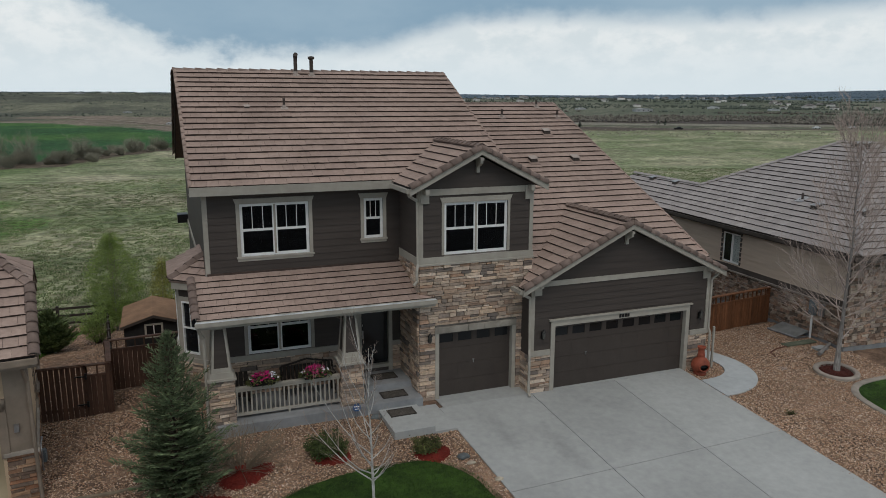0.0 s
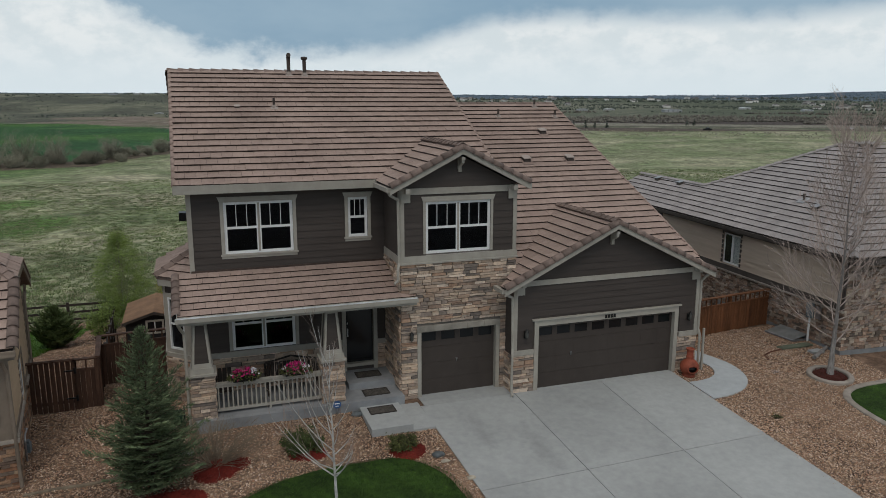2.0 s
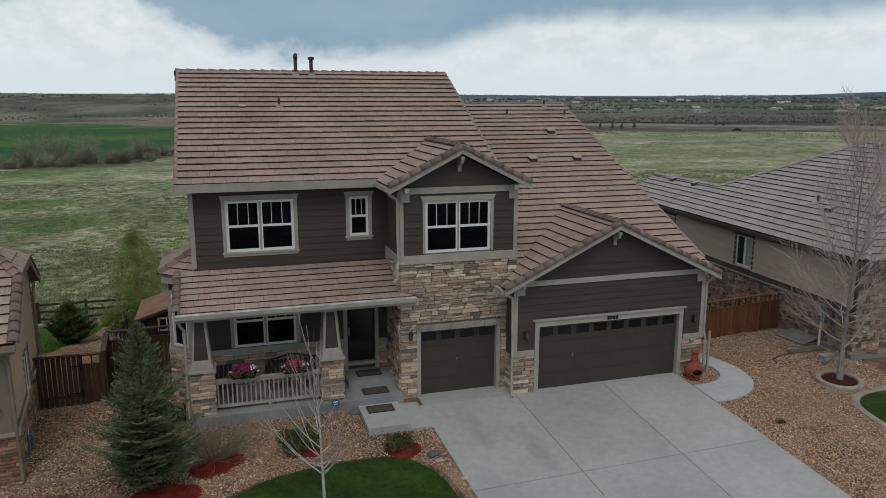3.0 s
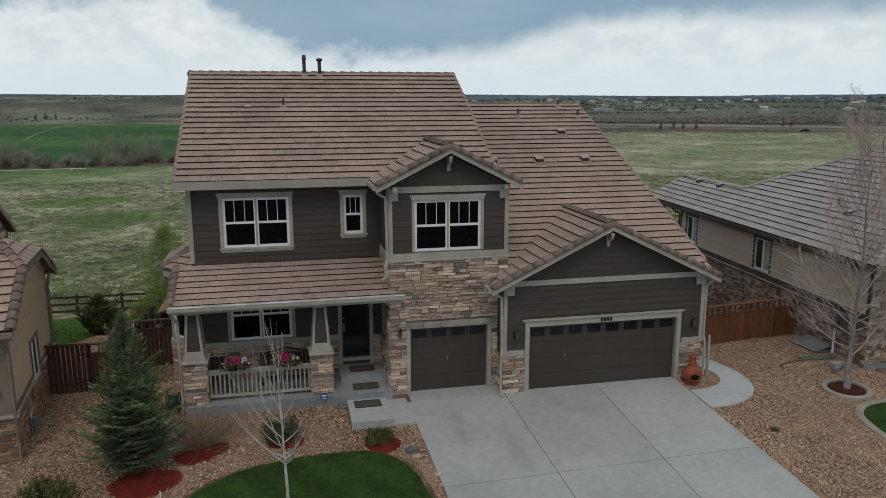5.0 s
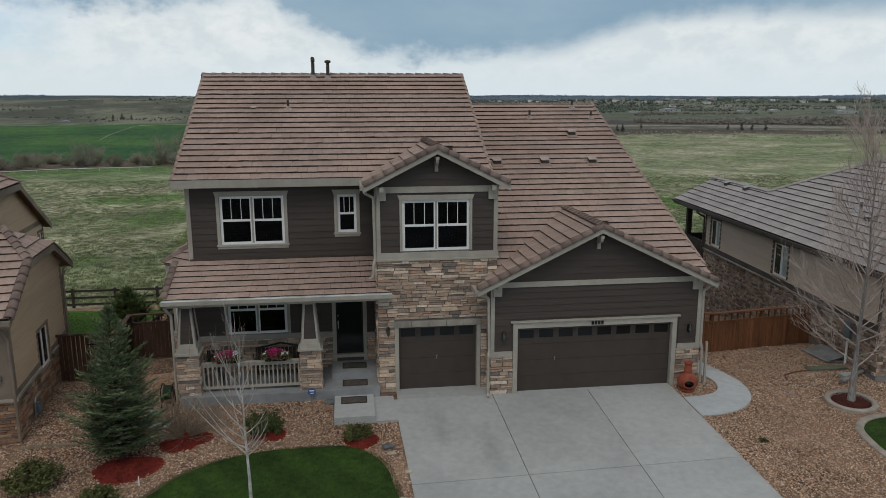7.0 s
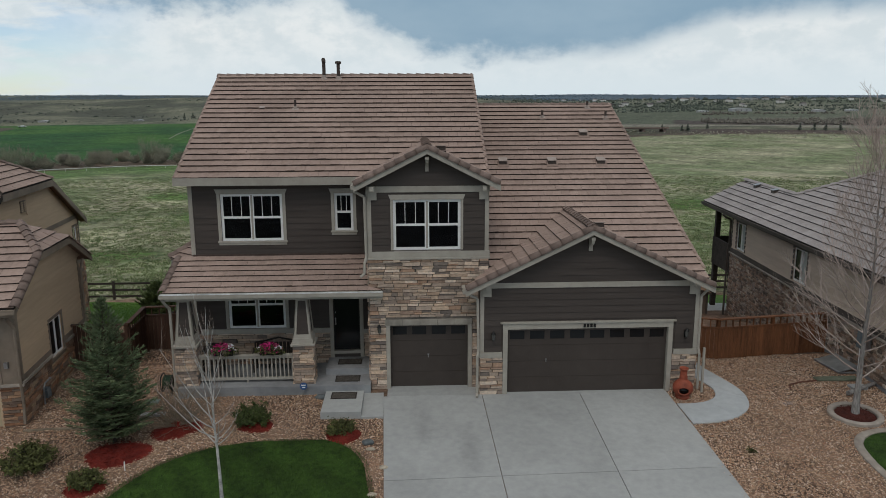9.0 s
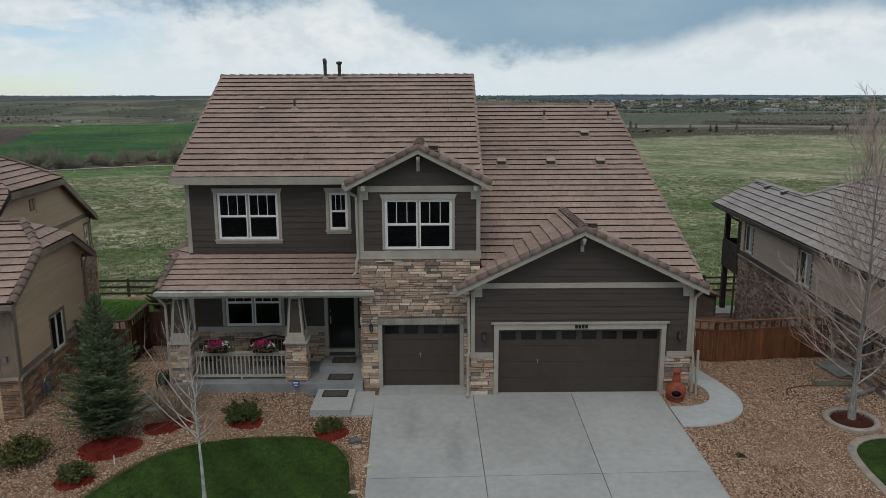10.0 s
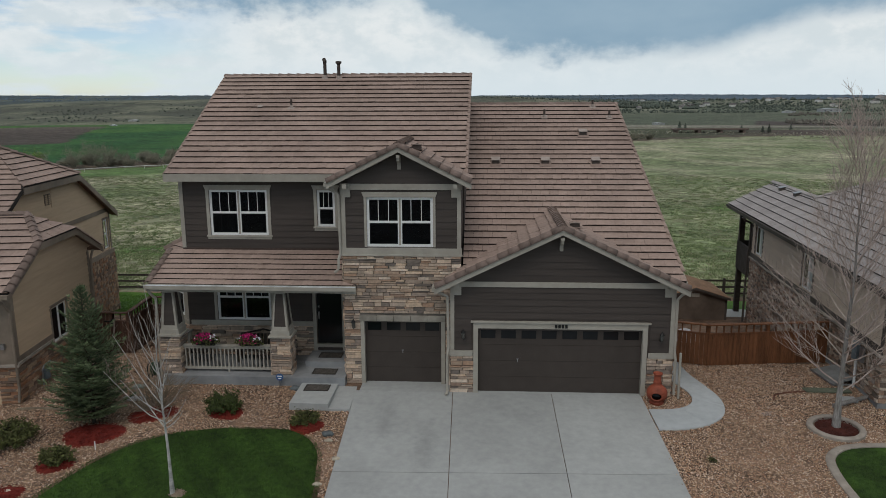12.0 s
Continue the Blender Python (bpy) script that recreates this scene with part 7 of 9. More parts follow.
rail_fence((20.9, 42.0), (47.3, 42.0), "dark three-rail wooden fence along the pasture")
rail_fence((-1.95, 26.5), (-3.05, 41.7), "weathered grey rail fence between two back yards")


# ---- sheds ----
def shed(x0, x1, y0, y1, ez, pz, gz_, wall, roof, label, door=True):
    s = thing("garden_shed", ((x0 + x1) / 2, y0, gz_), label, "shed")
    px = (x0 + x1) / 2
    part("wall", Shape().prism([(x0 + 0.12, y0 + 0.15, gz_), (x1 - 0.12, y0 + 0.15, gz_), (x1 - 0.12, y0 + 0.15, ez), (px, y0 + 0.15, pz - 0.06), (x0 + 0.12, y0 + 0.15, ez)], (0, y1 - y0 - 0.3, 0)), wall, s)
    for xa, xb in ((x0, px), (x1, px)):
        r = part("roof", Shape().prism([(xa, y0, ez - 0.03), (xb, y0, pz), (xb, y1, pz), (xa, y1, ez - 0.03)], (0, 0, 0.05)), roof, s)
    part("barge_board", Shape().prism([(x0, y0 - 0.02, ez - 0.1), (x0, y0 - 0.02, ez), (px, y0 - 0.02, pz + 0.03), (px, y0 - 0.02, pz - 0.08)], (0, 0.03, 0)).prism([(x1, y0 - 0.02, ez - 0.1), (x1, y0 - 0.02, ez), (px, y0 - 0.02, pz + 0.03), (px, y0 - 0.02, pz - 0.08)], (0, 0.03, 0)), M_TAUPE_TRIM, s)
    return s


M_SHINGLE = material("orange_brown_shingle", (0.20, 0.115, 0.068), (0.29, 0.175, 0.105), 0.9, 20.0, 1.6, 0.5, 30, patch_amount=0.25)
sh = shed(-1.9, 0.7, 32.0, 35.3, -0.6, -0.22, -2.4, material("dark_shed_paint", (0.02, 0.02, 0.021), (0.032, 0.032, 0.033), 0.7), M_SHINGLE, "small dark playhouse shed with orange-brown shingle roof")
fs = Face(0, 32.15, 1, 0)
swin = part("window", Shape().box(-0.98, -0.24, 0.0, 0.035, -1.2, -1.12, fs).box(-0.98, -0.24, 0, 0.035, -0.66, -0.58, fs).box(-0.98, -0.90, 0, 0.035, -1.12, -0.66, fs).box(-0.32, -0.24, 0, 0.035, -1.12, -0.66, fs), M_TRIM, sh)
part("sash", Shape().box(-0.63, -0.59, 0, 0.03, -1.12, -0.66, fs), M_WHITE, swin)
part("pane", Shape().box(-0.90, -0.32, 0.0, 0.012, -1.12, -0.66, fs), M_DARKPANE, swin)
sr = shed(19.5, 22.76, 32.0, 35.0, -0.6, -0.12, -2.4, material("brown_shed_siding", (0.13, 0.10, 0.08), (0.165, 0.125, 0.10), 0.75, 3.0, 0.8, 0.1), M_SHINGLE, "brown wooden garden shed with orange-brown shingles")
part("vent", Shape().box(20.97, 21.33, -0.02, 0.03, -0.56, -0.4, Face(0, 32.15, 1, 0)), M_TRIM, sr, "pale gable vent")
part("corner_board", Shape().box(22.56, 22.66, 0.0, 0.03, -2.4, -0.62, Face(0, 32.15, 1, 0)), M_TAUPE_TRIM, sr)

# ---- plants ----
def ringed(s, pts, radii, n):
    """One skin through rings at the points."""
    pts = [Vector(p) for p in pts]
    vs = []
    u = None
    for i, (p, r) in enumerate(zip(pts, radii)):
        d = (pts[min(i + 1, len(pts) - 1)] - pts[max(i - 1, 0)]).normalized()
        u = d.orthogonal().normalized() if u is None else (u - d * u.dot(d)).normalized()
        w = d.cross(u)
        vs += [p + (u * math.cos(2 * math.pi * j / n) + w * math.sin(2 * math.pi * j / n)) * r for j in range(n)]
    s.add(vs, [(i * n + j, i * n + (j + 1) % n, (i + 1) * n + (j + 1) % n, (i + 1) * n + j) for i in range(len(pts) - 1) for j in range(n)])


def tube_run(s, pts, r0, r1, n=5):
    k = len(pts) - 1
    ringed(s, pts, [r0 + (r1 - r0) * i / k for i in range(k + 1)], n)


def limb(rng, start, d, length, bend, wob, steps=4):
    """Points of one branch that starts along d and turns upwards by bend."""
    p, d = Vector(start), Vector(d).normalized()
    pts = [p.copy()]
    for i in range(steps):
        d = (d + Vector((rng.uniform(-wob, wob), rng.uniform(-wob, wob), bend + rng.uniform(-wob, wob) * 0.5))).normalized()
        p = p + d * (length / steps)
        pts.append(p.copy())
    return pts, d


def bare_tree(name, base, height, trunk_r, clear, spread, count, label, bark, twig_mat, seed, twigs=7, lift=0.25, lean=(0, 0), reach=1.0, tertiary=2, girth=0.28, fine=1.0, rise0=0.35, limb_mat=None, taper=0.8, steep=1.0, shrink=0.72, bias=(0, 0), crowd=0.85):
    rng = random.Random(seed)
    b = Vector(base)
    tree = thing(name, base, label, "tree")
    trunk = Shape()
    lead = [b + Vector((lean[0] * k + rng.uniform(-0.02, 0.02) * k * 3, lean[1] * k + rng.uniform(-0.02, 0.02) * k * 3, height * k)) for k in (-0.02, 0.12, 0.25, 0.38, 0.5, 0.62, 0.75, 0.88, 1.0)]
    k = len(lead) - 1
    ringed(trunk, lead, [trunk_r * (1 - 0.92 * (i / k) ** taper) * (1.3 if i == 0 else 1) for i in range(k + 1)], 10)
    part("trunk", trunk, bark, tree, smooth=True)
    crown, fine_ = Shape(), Shape()
    for i in range(count):
        h = clear + (0.97 - clear) * (i / count) ** crowd
        z = h * k
        j = min(int(z), k - 1)
        p = lead[j].lerp(lead[j + 1], z - j)
        a = i * 2.39996 + rng.uniform(-0.4, 0.4)
        L = reach * spread * (1.0 - shrink * (h - clear) / (1 - clear)) * rng.uniform(0.7, 1.15) * (1 + bias[0] * math.cos(a) + bias[1] * math.sin(a))
        rise = rise0 + steep * (h - clear)
        d = Vector((math.cos(a), math.sin(a), rise))
        r = max(0.005, trunk_r * girth * (1 - 0.75 * (h - clear) / (1 - clear)))
        pts, dd = limb(rng, p, d, L, lift, 0.12, 5)
        tube_run(crown, pts, r, 0.004, 5)
        for q in range(twigs):
            t = rng.uniform(0.2, 1.0) * (len(pts) - 1)
            m = min(int(t), len(pts) - 2)
            o = pts[m].lerp(pts[m + 1], t - m)
            dirn = (pts[m + 1] - pts[m]).normalized()
            side_ = dirn.cross(Vector((rng.uniform(-1, 1), rng.uniform(-1, 1), rng.uniform(-1, 1)))).normalized()
            l2 = L * rng.uniform(0.22, 0.5) * (1.1 - t / len(pts) * 0.5)
            pts2, d2 = limb(rng, o, dirn * 0.9 + side_ * 0.65 + Vector((0, 0, 0.2)), l2, lift * 0.6, 0.12, 3)
            tube_run(fine_, pts2, max(0.0035 * fine, r * 0.35), 0.002 * fine, 3)
            for w in range(tertiary):
                t2 = rng.uniform(0.3, 1.0) * 3
                m2 = min(int(t2), 2)
                o2 = pts2[m2].lerp(pts2[m2 + 1], t2 - m2)
                dn = (pts2[m2 + 1] - pts2[m2]).normalized()
                s2 = dn.cross(Vector((rng.uniform(-1, 1), rng.uniform(-1, 1), rng.uniform(-1, 1)))).normalized()
                pts3, _ = limb(rng, o2, dn + s2 * 0.7, l2 * rng.uniform(0.3, 0.55), 0.1, 0.1, 2)
                tube_run(fine_, pts3, 0.003 * fine, 0.0016 * fine, 3)
    part("limb_work", crown, limb_mat or bark, tree, smooth=True, kind="stuff")
    part("crown", fine_, twig_mat, tree, "bare crown of fine twigs", kind="stuff")
    return tree


def leaf(s, c, size, rng):
    u = Vector((rng.uniform(-1, 1), rng.uniform(-1, 1), rng.uniform(-1, 1))).normalized()
    v = u.orthogonal().normalized()
    c = Vector(c)
    s.add([c - u * size, c - v * size * 0.5, c + u * size, c + v * size * 0.5], [(0, 1, 2, 3)])


def conifer(name, base, height, radius, label, needle, seed, whorls=26, per=13, tuft=0.11, density=9, low=0.06, droop=0.12, full=0.82):
    """A spruce: whorls of branches, each a stem with side shoots clothed in short needle sprays."""
    rng = random.Random(seed)
    b = Vector(base)
    tree = thing(name, base, label, "tree")
    part("trunk", Shape().tube(b - Vector((0, 0, 0.1)), b + Vector((0, 0, height * 0.97)), 0.055 * height / 4, 0.008, 8), M_BARK_DARK, tree)
    stems, green = Shape(), Shape()

    def spray(o, d, size):
        d = d.normalized()
        for q in range(3):
            sd = d.cross(Vector((rng.uniform(-1, 1), rng.uniform(-1, 1), rng.uniform(-1, 1)))).normalized()
            tip = o + d * size * rng.uniform(0.8, 1.2) + sd * size * 0.35
            w = sd.cross(d).normalized() * size * 0.14
            green.add([o - w, o + w, tip + w * 0.3, tip - w * 0.3], [(0, 1, 2, 3)])
    for i in range(whorls):
        f = i / (whorls - 1)
        z = height * (low + (0.97 - low) * f)
        R = radius * (1 - f) ** full * (0.86 + 0.2 * math.sin(i * 2.1)) + 0.05
        if f < 0.12:
            R *= 0.72 + 2.2 * f
        n = max(5, int(per * (1 - 0.55 * f)))
        for j in range(n):
            a = 2 * math.pi * (j + rng.uniform(-0.35, 0.35)) / n + i * 0.7
            L = R * rng.uniform(0.62, 1.2)
            rise = -droop + 0.75 * f * f + rng.uniform(-0.06, 0.1)
            d = Vector((math.cos(a), math.sin(a), rise))
            pts, _ = limb(rng, b + Vector((0, 0, z)), d, L, 0.10, 0.05, 4)
            tube_run(stems, pts, 0.012 * (1 - f) + 0.004, 0.003, 3)
            m = max(3, int(density * L / radius * 2.2))
            for q in range(m):
                t = (0.16 + 0.84 * (q + rng.random()) / m) * 4
                k = min(int(t), 3)
                o = pts[k].lerp(pts[k + 1], t - k)
                dirn = (pts[k + 1] - pts[k]).normalized()
                sgn = 1 if q % 2 else -1
                sd = dirn.cross(Vector((0, 0, 1))).normalized() * sgn
                ln = L * 0.34 * (1.15 - t / 4) + 0.05
                tip = o + (dirn * 0.75 + sd * 0.8 + Vector((0, 0, rng.uniform(-0.12, 0.12)))).normalized() * ln
                cnt = max(2, int(ln / 0.055))
                for c in range(cnt):
                    oo = o.lerp(tip, (c + rng.random() * 0.6) / cnt)
                    spray(oo, tip - o + Vector((0, 0, 0.03)), tuft * rng.uniform(0.7, 1.1))
            spray(pts[4], pts[4] - pts[3], tuft * 1.3)
    for q in range(14):
        spray(b + Vector((0, 0, height * (0.9 + 0.1 * q / 14))), Vector((rng.uniform(-0.4, 0.4), rng.uniform(-0.4, 0.4), 1)), tuft)
    part("branch_work", stems, M_BARK_DARK, tree, kind="stuff")
    part("foliage", green, needle, tree, kind="stuff")
    return tree


def shrub(name, base, radius, height, label, mat_, seed, stems=60, leaves=900, leaf_size=0.035, category="shrub", twig=None, upright=0.7):
    """A bush of many stems from one root, with small leaves along them."""
    rng = random.Random(seed)
    b = Vector(base)
    bush = thing(name, base, label, category)
    wood, green = Shape(), Shape()
    ends = []
    for i in range(stems):
        a, r = rng.uniform(0, 2 * math.pi), math.sqrt(rng.random())
        d = Vector((math.cos(a) * r * radius, math.sin(a) * r * radius, height * (upright + (1 - upright) * rng.random()) * (1.05 - 0.55 * r * r)))
        pts, _ = limb(rng, b + Vector((math.cos(a) * 0.1 * radius, math.sin(a) * 0.1 * radius, 0)), d, d.length * rng.uniform(0.75, 1.05), 0.02, 0.16, 3)
        tube_run(wood, pts, 0.008, 0.003, 3)
        ends.append(pts)
        for q in range(3):
            o = pts[2].lerp(pts[3], rng.random())
            p2, _ = limb(rng, o, d.normalized() + Vector((rng.uniform(-0.7, 0.7), rng.uniform(-0.7, 0.7), rng.uniform(-0.2, 0.5))), d.length * 0.3, 0.0, 0.1, 2)
            tube_run(wood, p2, 0.004, 0.002, 3)
            ends.append([p2[0], p2[0].lerp(p2[1], 0.5), p2[1], p2[2]])
    part("stem_work", wood, twig or M_BARK_DARK, bush, kind="stuff")
    if leaves:
        for i in range(leaves):
            pts = ends[rng.randrange(len(ends))]
            t = rng.uniform(0.6, 3.0)
            k = min(int(t), 2)
            c = pts[k].lerp(pts[k + 1], t - k) + Vector((rng.gauss(0, 0.03), rng.gauss(0, 0.03), rng.gauss(0, 0.03)))
            leaf(green, c, leaf_size * rng.uniform(0.6, 1.3), rng)
        part("foliage", green, mat_, bush, kind="stuff")
    return bush


def disc(name, x, y, rx, ry, lift, mat_, label, category, turn=0.0, dome=0.05):
    """A low heap of mulch with an uneven edge."""
    rng = random.Random(int(x * 31 + y * 17))
    s = Shape()
    n = 36
    rim, mid = [], []
    for i in range(n):
        a = 2 * math.pi * i / n
        k = 1 + 0.07 * math.sin(3 * a + x) + rng.uniform(-0.03, 0.03)
        px, py = rx * k * math.cos(a), ry * k * math.sin(a)
        ca, sa = math.cos(turn), math.sin(turn)
        qx, qy = x + px * ca - py * sa, y + px * sa + py * ca
        rim.append((qx, qy, ground_z(qx, qy) + 0.0))
        mx, my = x + (qx - x) * 0.82, y + (qy - y) * 0.82
        mid.append((mx, my, ground_z(mx, my) + lift + rng.uniform(-0.01, 0.01)))
    c = (x, y, ground_z(x, y) + lift + dome)
    s.add([*rim, *mid, c], [(i, (i + 1) % n, n + (i + 1) % n, n + i) for i in range(n)] + [(n + i, n + (i + 1) % n, 2 * n) for i in range(n)])
    # chips on top
    for i in range(int(900 * rx * ry)):
        a, r = rng.uniform(0, 2 * math.pi), math.sqrt(rng.random()) * 0.95
        px, py = rx * r * math.cos(a), ry * r * math.sin(a)
        qx, qy = x + px * math.cos(turn) - py * math.sin(turn), y + px * math.sin(turn) + py * math.cos(turn)
        leaf(s, (qx, qy, ground_z(qx, qy) + lift + dome * (1 - r) + 0.012), rng.uniform(0.015, 0.04), rng)
    return solo(name, s, mat_, label, category, kind="stuff")


def gzv(x, y, dz=0.0):
    return (x, y, ground_z(x, y) + dz)


# front bed
disc("mulch_bed", 0.25, 15.83, 0.88, 0.62, 0.05, M_MULCH, "bright red mulch bed under the spruce", "mulch")
conifer("spruce_tree", gzv(-0.06, 16.48), 4.05, 1.34, "young blue-green spruce tree", M_NEEDLE, 7, whorls=27, per=14, tuft=0.092, density=10, droop=-0.08, full=0.68)
disc("mulch_bed", 1.47, 16.9, 0.72, 0.48, 0.04, M_MULCH, "red mulch under a bare shrub", "mulch", 0.3)
shrub("bare_shrub", gzv(1.37, 17.23), 1.25, 1.1, "leafless brown twiggy shrub in red mulch", M_TWIG, 12, stems=170, leaves=0, twig=M_TWIG_BUSH, upright=0.45)
disc("mulch_bed", 3.63, 16.99, 0.50, 0.40, 0.04, M_MULCH, "red mulch ring round a low shrub", "mulch")
shrub("juniper", gzv(3.53, 17.13), 0.5, 0.55, "low green mounded shrub", M_SHRUB, 13, stems=80, leaves=4200, leaf_size=0.03, upright=0.4)
disc("mulch_bed", 6.12, 16.34, 0.50, 0.40, 0.04, M_MULCH, "red mulch ring round a low shrub", "mulch")
shrub("juniper", gzv(6.02, 16.56), 0.38, 0.36, "low green spreading shrub", M_JUNIPER, 14, stems=90, leaves=2600, leaf_size=0.028, upright=0.35)
disc("mulch_bed", 0.01, 14.32, 0.52, 0.36, 0.04, M_MULCH, "red mulch round a small bush", "mulch")
shrub("bush", gzv(0.01, 14.43), 0.42, 0.45, "small olive green evergreen bush", M_JUNIPER, 15, stems=80, leaves=2400, leaf_size=0.035, upright=0.5)
shrub("bush", gzv(-1.86, 15.45), 0.62, 0.62, "olive green evergreen bush", M_JUNIPER, 16, stems=110, leaves=3600, leaf_size=0.04, upright=0.5)
disc("mulch_bed", -0.51, 13.12, 0.45, 0.35, 0.04, M_MULCH, "red mulch at the corner of the bed", "mulch")
bare_tree("birch_tree", gzv(3.65, 13.12), 4.5, 0.055, 0.37, 1.4, 24, "slender leafless white-barked tree on the lawn", M_BARK_WHITE, M_TWIG_PINK, 37, twigs=7, lift=0.22, tertiary=2, girth=0.3, fine=0.8, rise0=0.3, limb_mat=M_BARK_WHITE, lean=(-0.12, 0.0), steep=2.4, shrink=0.45, bias=(-0.45, 0.1), crowd=1.5, taper=0.62)
disc("mulch_bed", 3.77, 13.12, 0.22, 0.2, 0.03, M_TWIG, "small bare soil ring at the foot of a tree", "soil")
# driveway side
bare_tree("ornamental_tree", gzv(20.68, 16.81), 7.4, 0.10, 0.15, 3.15, 54, "tall leafless pale grey ornamental tree in a mulch ring", M_BARK_PALE, M_TWIG_GREY, 22, twigs=14, lift=0.13, tertiary=5, girth=0.24, fine=1.45, taper=0.62, rise0=0.3, steep=1.7, shrink=0.5, limb_mat=M_TWIG_GREY)
disc("mulch_bed", 20.68, 16.81, 0.56, 0.50, 0.06, M_MULCH_DARK, "dark red mulch inside the tree ring", "mulch")


def edging(name, pts, closed, w, h, label, category, mat_=M_PATHEDGE):
    """A mower kerb of moulded concrete along the points."""
    s = Shape()
    n = len(pts)
    prof = [(-w / 2, 0.0), (-w / 2, h * 0.75), (-w / 4, h), (w / 4, h), (w / 2, h * 0.75), (w / 2, 0.0)]
    k = len(prof)
    for i, (x, y) in enumerate(pts):
        p0, p1 = pts[(i - 1) % n] if closed or i else pts[i], pts[(i + 1) % n] if closed or i < n - 1 else pts[i]
        d = Vector((p1[0] - p0[0], p1[1] - p0[1], 0)).normalized()
        nrm = Vector((d.y, -d.x, 0))
        z = ground_z(x, y) - 0.02
        s.v.extend(tuple(Vector((x, y, z)) + nrm * a + Vector((0, 0, b))) for a, b in prof)
    for i in range(n if closed else n - 1):
        for j in range(k - 1):
            a, b = i * k + j, ((i + 1) % n) * k + j
            s.f.append((a, a + 1, b + 1, b))
    return solo(name, s, mat_, label, category, smooth=False)


edging("tree_ring", [(20.68 + 0.66 * math.cos(2 * math.pi * i / 32), 16.81 + 0.60 * math.sin(2 * math.pi * i / 32)) for i in range(32)], True, 0.17, 0.13, "round pale concrete edging ring under a tree", "edging")
edging("lawn_edging", LAWN_R, True, 0.22, 0.09, "curved pale concrete lawn edging", "edging")
edging("bed_edging", [(-2.95, 17.41), (-2.25, 17.43), (-1.44, 17.34), (-0.64, 17.41)], False, 0.08, 0.08, "low brown timber bed edging", "edging", M_TWIG_BUSH)
# back yards
yt = bare_tree("young_tree", gzv(-2.45, 39.4), 4.9, 0.05, 0.08, 1.5, 46, "young tree in first yellow-green leaf", M_BARK_PALE, M_TWIG, 23, twigs=6, lift=0.5, tertiary=1, rise0=0.8)


def add_leaves(tree, base, height, radius, count, mat_, seed, size=0.05, low=0.15, power=1.0):
    rng = random.Random(seed)
    s = Shape()
    b = Vector(base)
    clumps = []
    for i in range(max(20, count // 60)):
        h = low + (1 - low) * rng.random() ** power
        r = radius * math.sin(math.pi * min(1, max(0.05, (h - low) / (1 - low) * 0.85 + 0.12))) * math.sqrt(rng.random())
        a = rng.uniform(0, 2 * math.pi)
        clumps.append(b + Vector((r * math.cos(a), r * math.sin(a), h * height)))
    for i in range(count):
        c = clumps[rng.randrange(len(clumps))] + Vector((rng.gauss(0, 0.13), rng.gauss(0, 0.13), rng.gauss(0, 0.16)))
        leaf(s, c, size * rng.uniform(0.6, 1.3), rng)
    part("foliage", s, mat_, tree, kind="stuff")


add_leaves(yt, gzv(-2.45, 39.4), 4.9, 1.45, 32000, M_SPRING, 5, 0.030, low=0.12, power=1.35)
yt2 = bare_tree("young_tree", gzv(-0.16, 39.0), 3.6, 0.035, 0.03, 0.7, 34, "narrow young tree in yellow leaf behind the playhouse", M_BARK_PALE, M_TWIG, 24, twigs=5, lift=0.6, tertiary=1, rise0=1.1)
add_leaves(yt2, gzv(-0.16, 39.0), 3.5, 0.62, 9000, M_SPRING_YELLOW, 6, 0.028, low=0.1)
shrub("shrub", gzv(-3.05, 35.6), 0.75, 1.75, "loose olive green shrub beside the rail fence", M_SPRING, 25, stems=70, leaves=6500, leaf_size=0.032, upright=0.6)
conifer("pine_tree", gzv(-4.8, 34.2), 1.78, 1.3, "small dark green pine on the back lawn", M_PINE, 26, whorls=17, per=13, tuft=0.16, density=9, low=0.0, droop=-0.4, full=0.75)


# ---- loose stones, lawn blades and pasture tufts ----
def rock_bed(name, test, x0, x1, y0, y1, count, label, seed):
    """Loose faceted stones over the ground where test holds."""
    rng = np.random.RandomState(seed)
    oct_v = np.array([(1, 0, 0), (0.2, 1, 0), (-1, 0.1, 0), (-0.1, -1, 0), (0.1, 0.05, 0.8)])
    oct_f = np.array([(0, 1, 4), (1, 2, 4), (2, 3, 4), (3, 0, 4)])
    xy = np.stack([rng.uniform(x0, x1, count), rng.uniform(y0, y1, count)], 1)
    xy = np.array([p for p in xy if test(p[0], p[1])])
    n = len(xy)
    z = np.array([ground_z(p[0], p[1]) for p in xy]) + rng.uniform(0.0, 0.014, n)
    r = 0.013 + 0.024 * rng.rand(n) ** 1.8
    size = np.stack([r, r * rng.uniform(0.6, 1.0, n), r * rng.uniform(0.6, 1.1, n)], 1)
    q = oct_v[None] * (1 + rng.uniform(-0.25, 0.25, (n, 5, 3))) * size[:, None, :]
    a, tilt = rng.rand(n, 1) * 6.283, rng.uniform(-0.3, 0.3, (n, 1))
    c, s_ = np.cos(a), np.sin(a)
    v = np.stack([q[:, :, 0] * c - q[:, :, 1] * s_ + xy[:, :1], q[:, :, 0] * s_ + q[:, :, 1] * c + xy[:, 1:], q[:, :, 2] + q[:, :, 0] * tilt + z[:, None]], 2)
    f = (oct_f[None] + 5 * np.arange(n)[:, None, None]).reshape(-1, 3)
    me = bpy.data.meshes.new(name)
    me.from_pydata(v.reshape(-1, 3).tolist(), [], f.tolist())
    me.materials.append(M_GRAVEL)
    tagged(new(name, me), label, "gravel", kind="stuff")


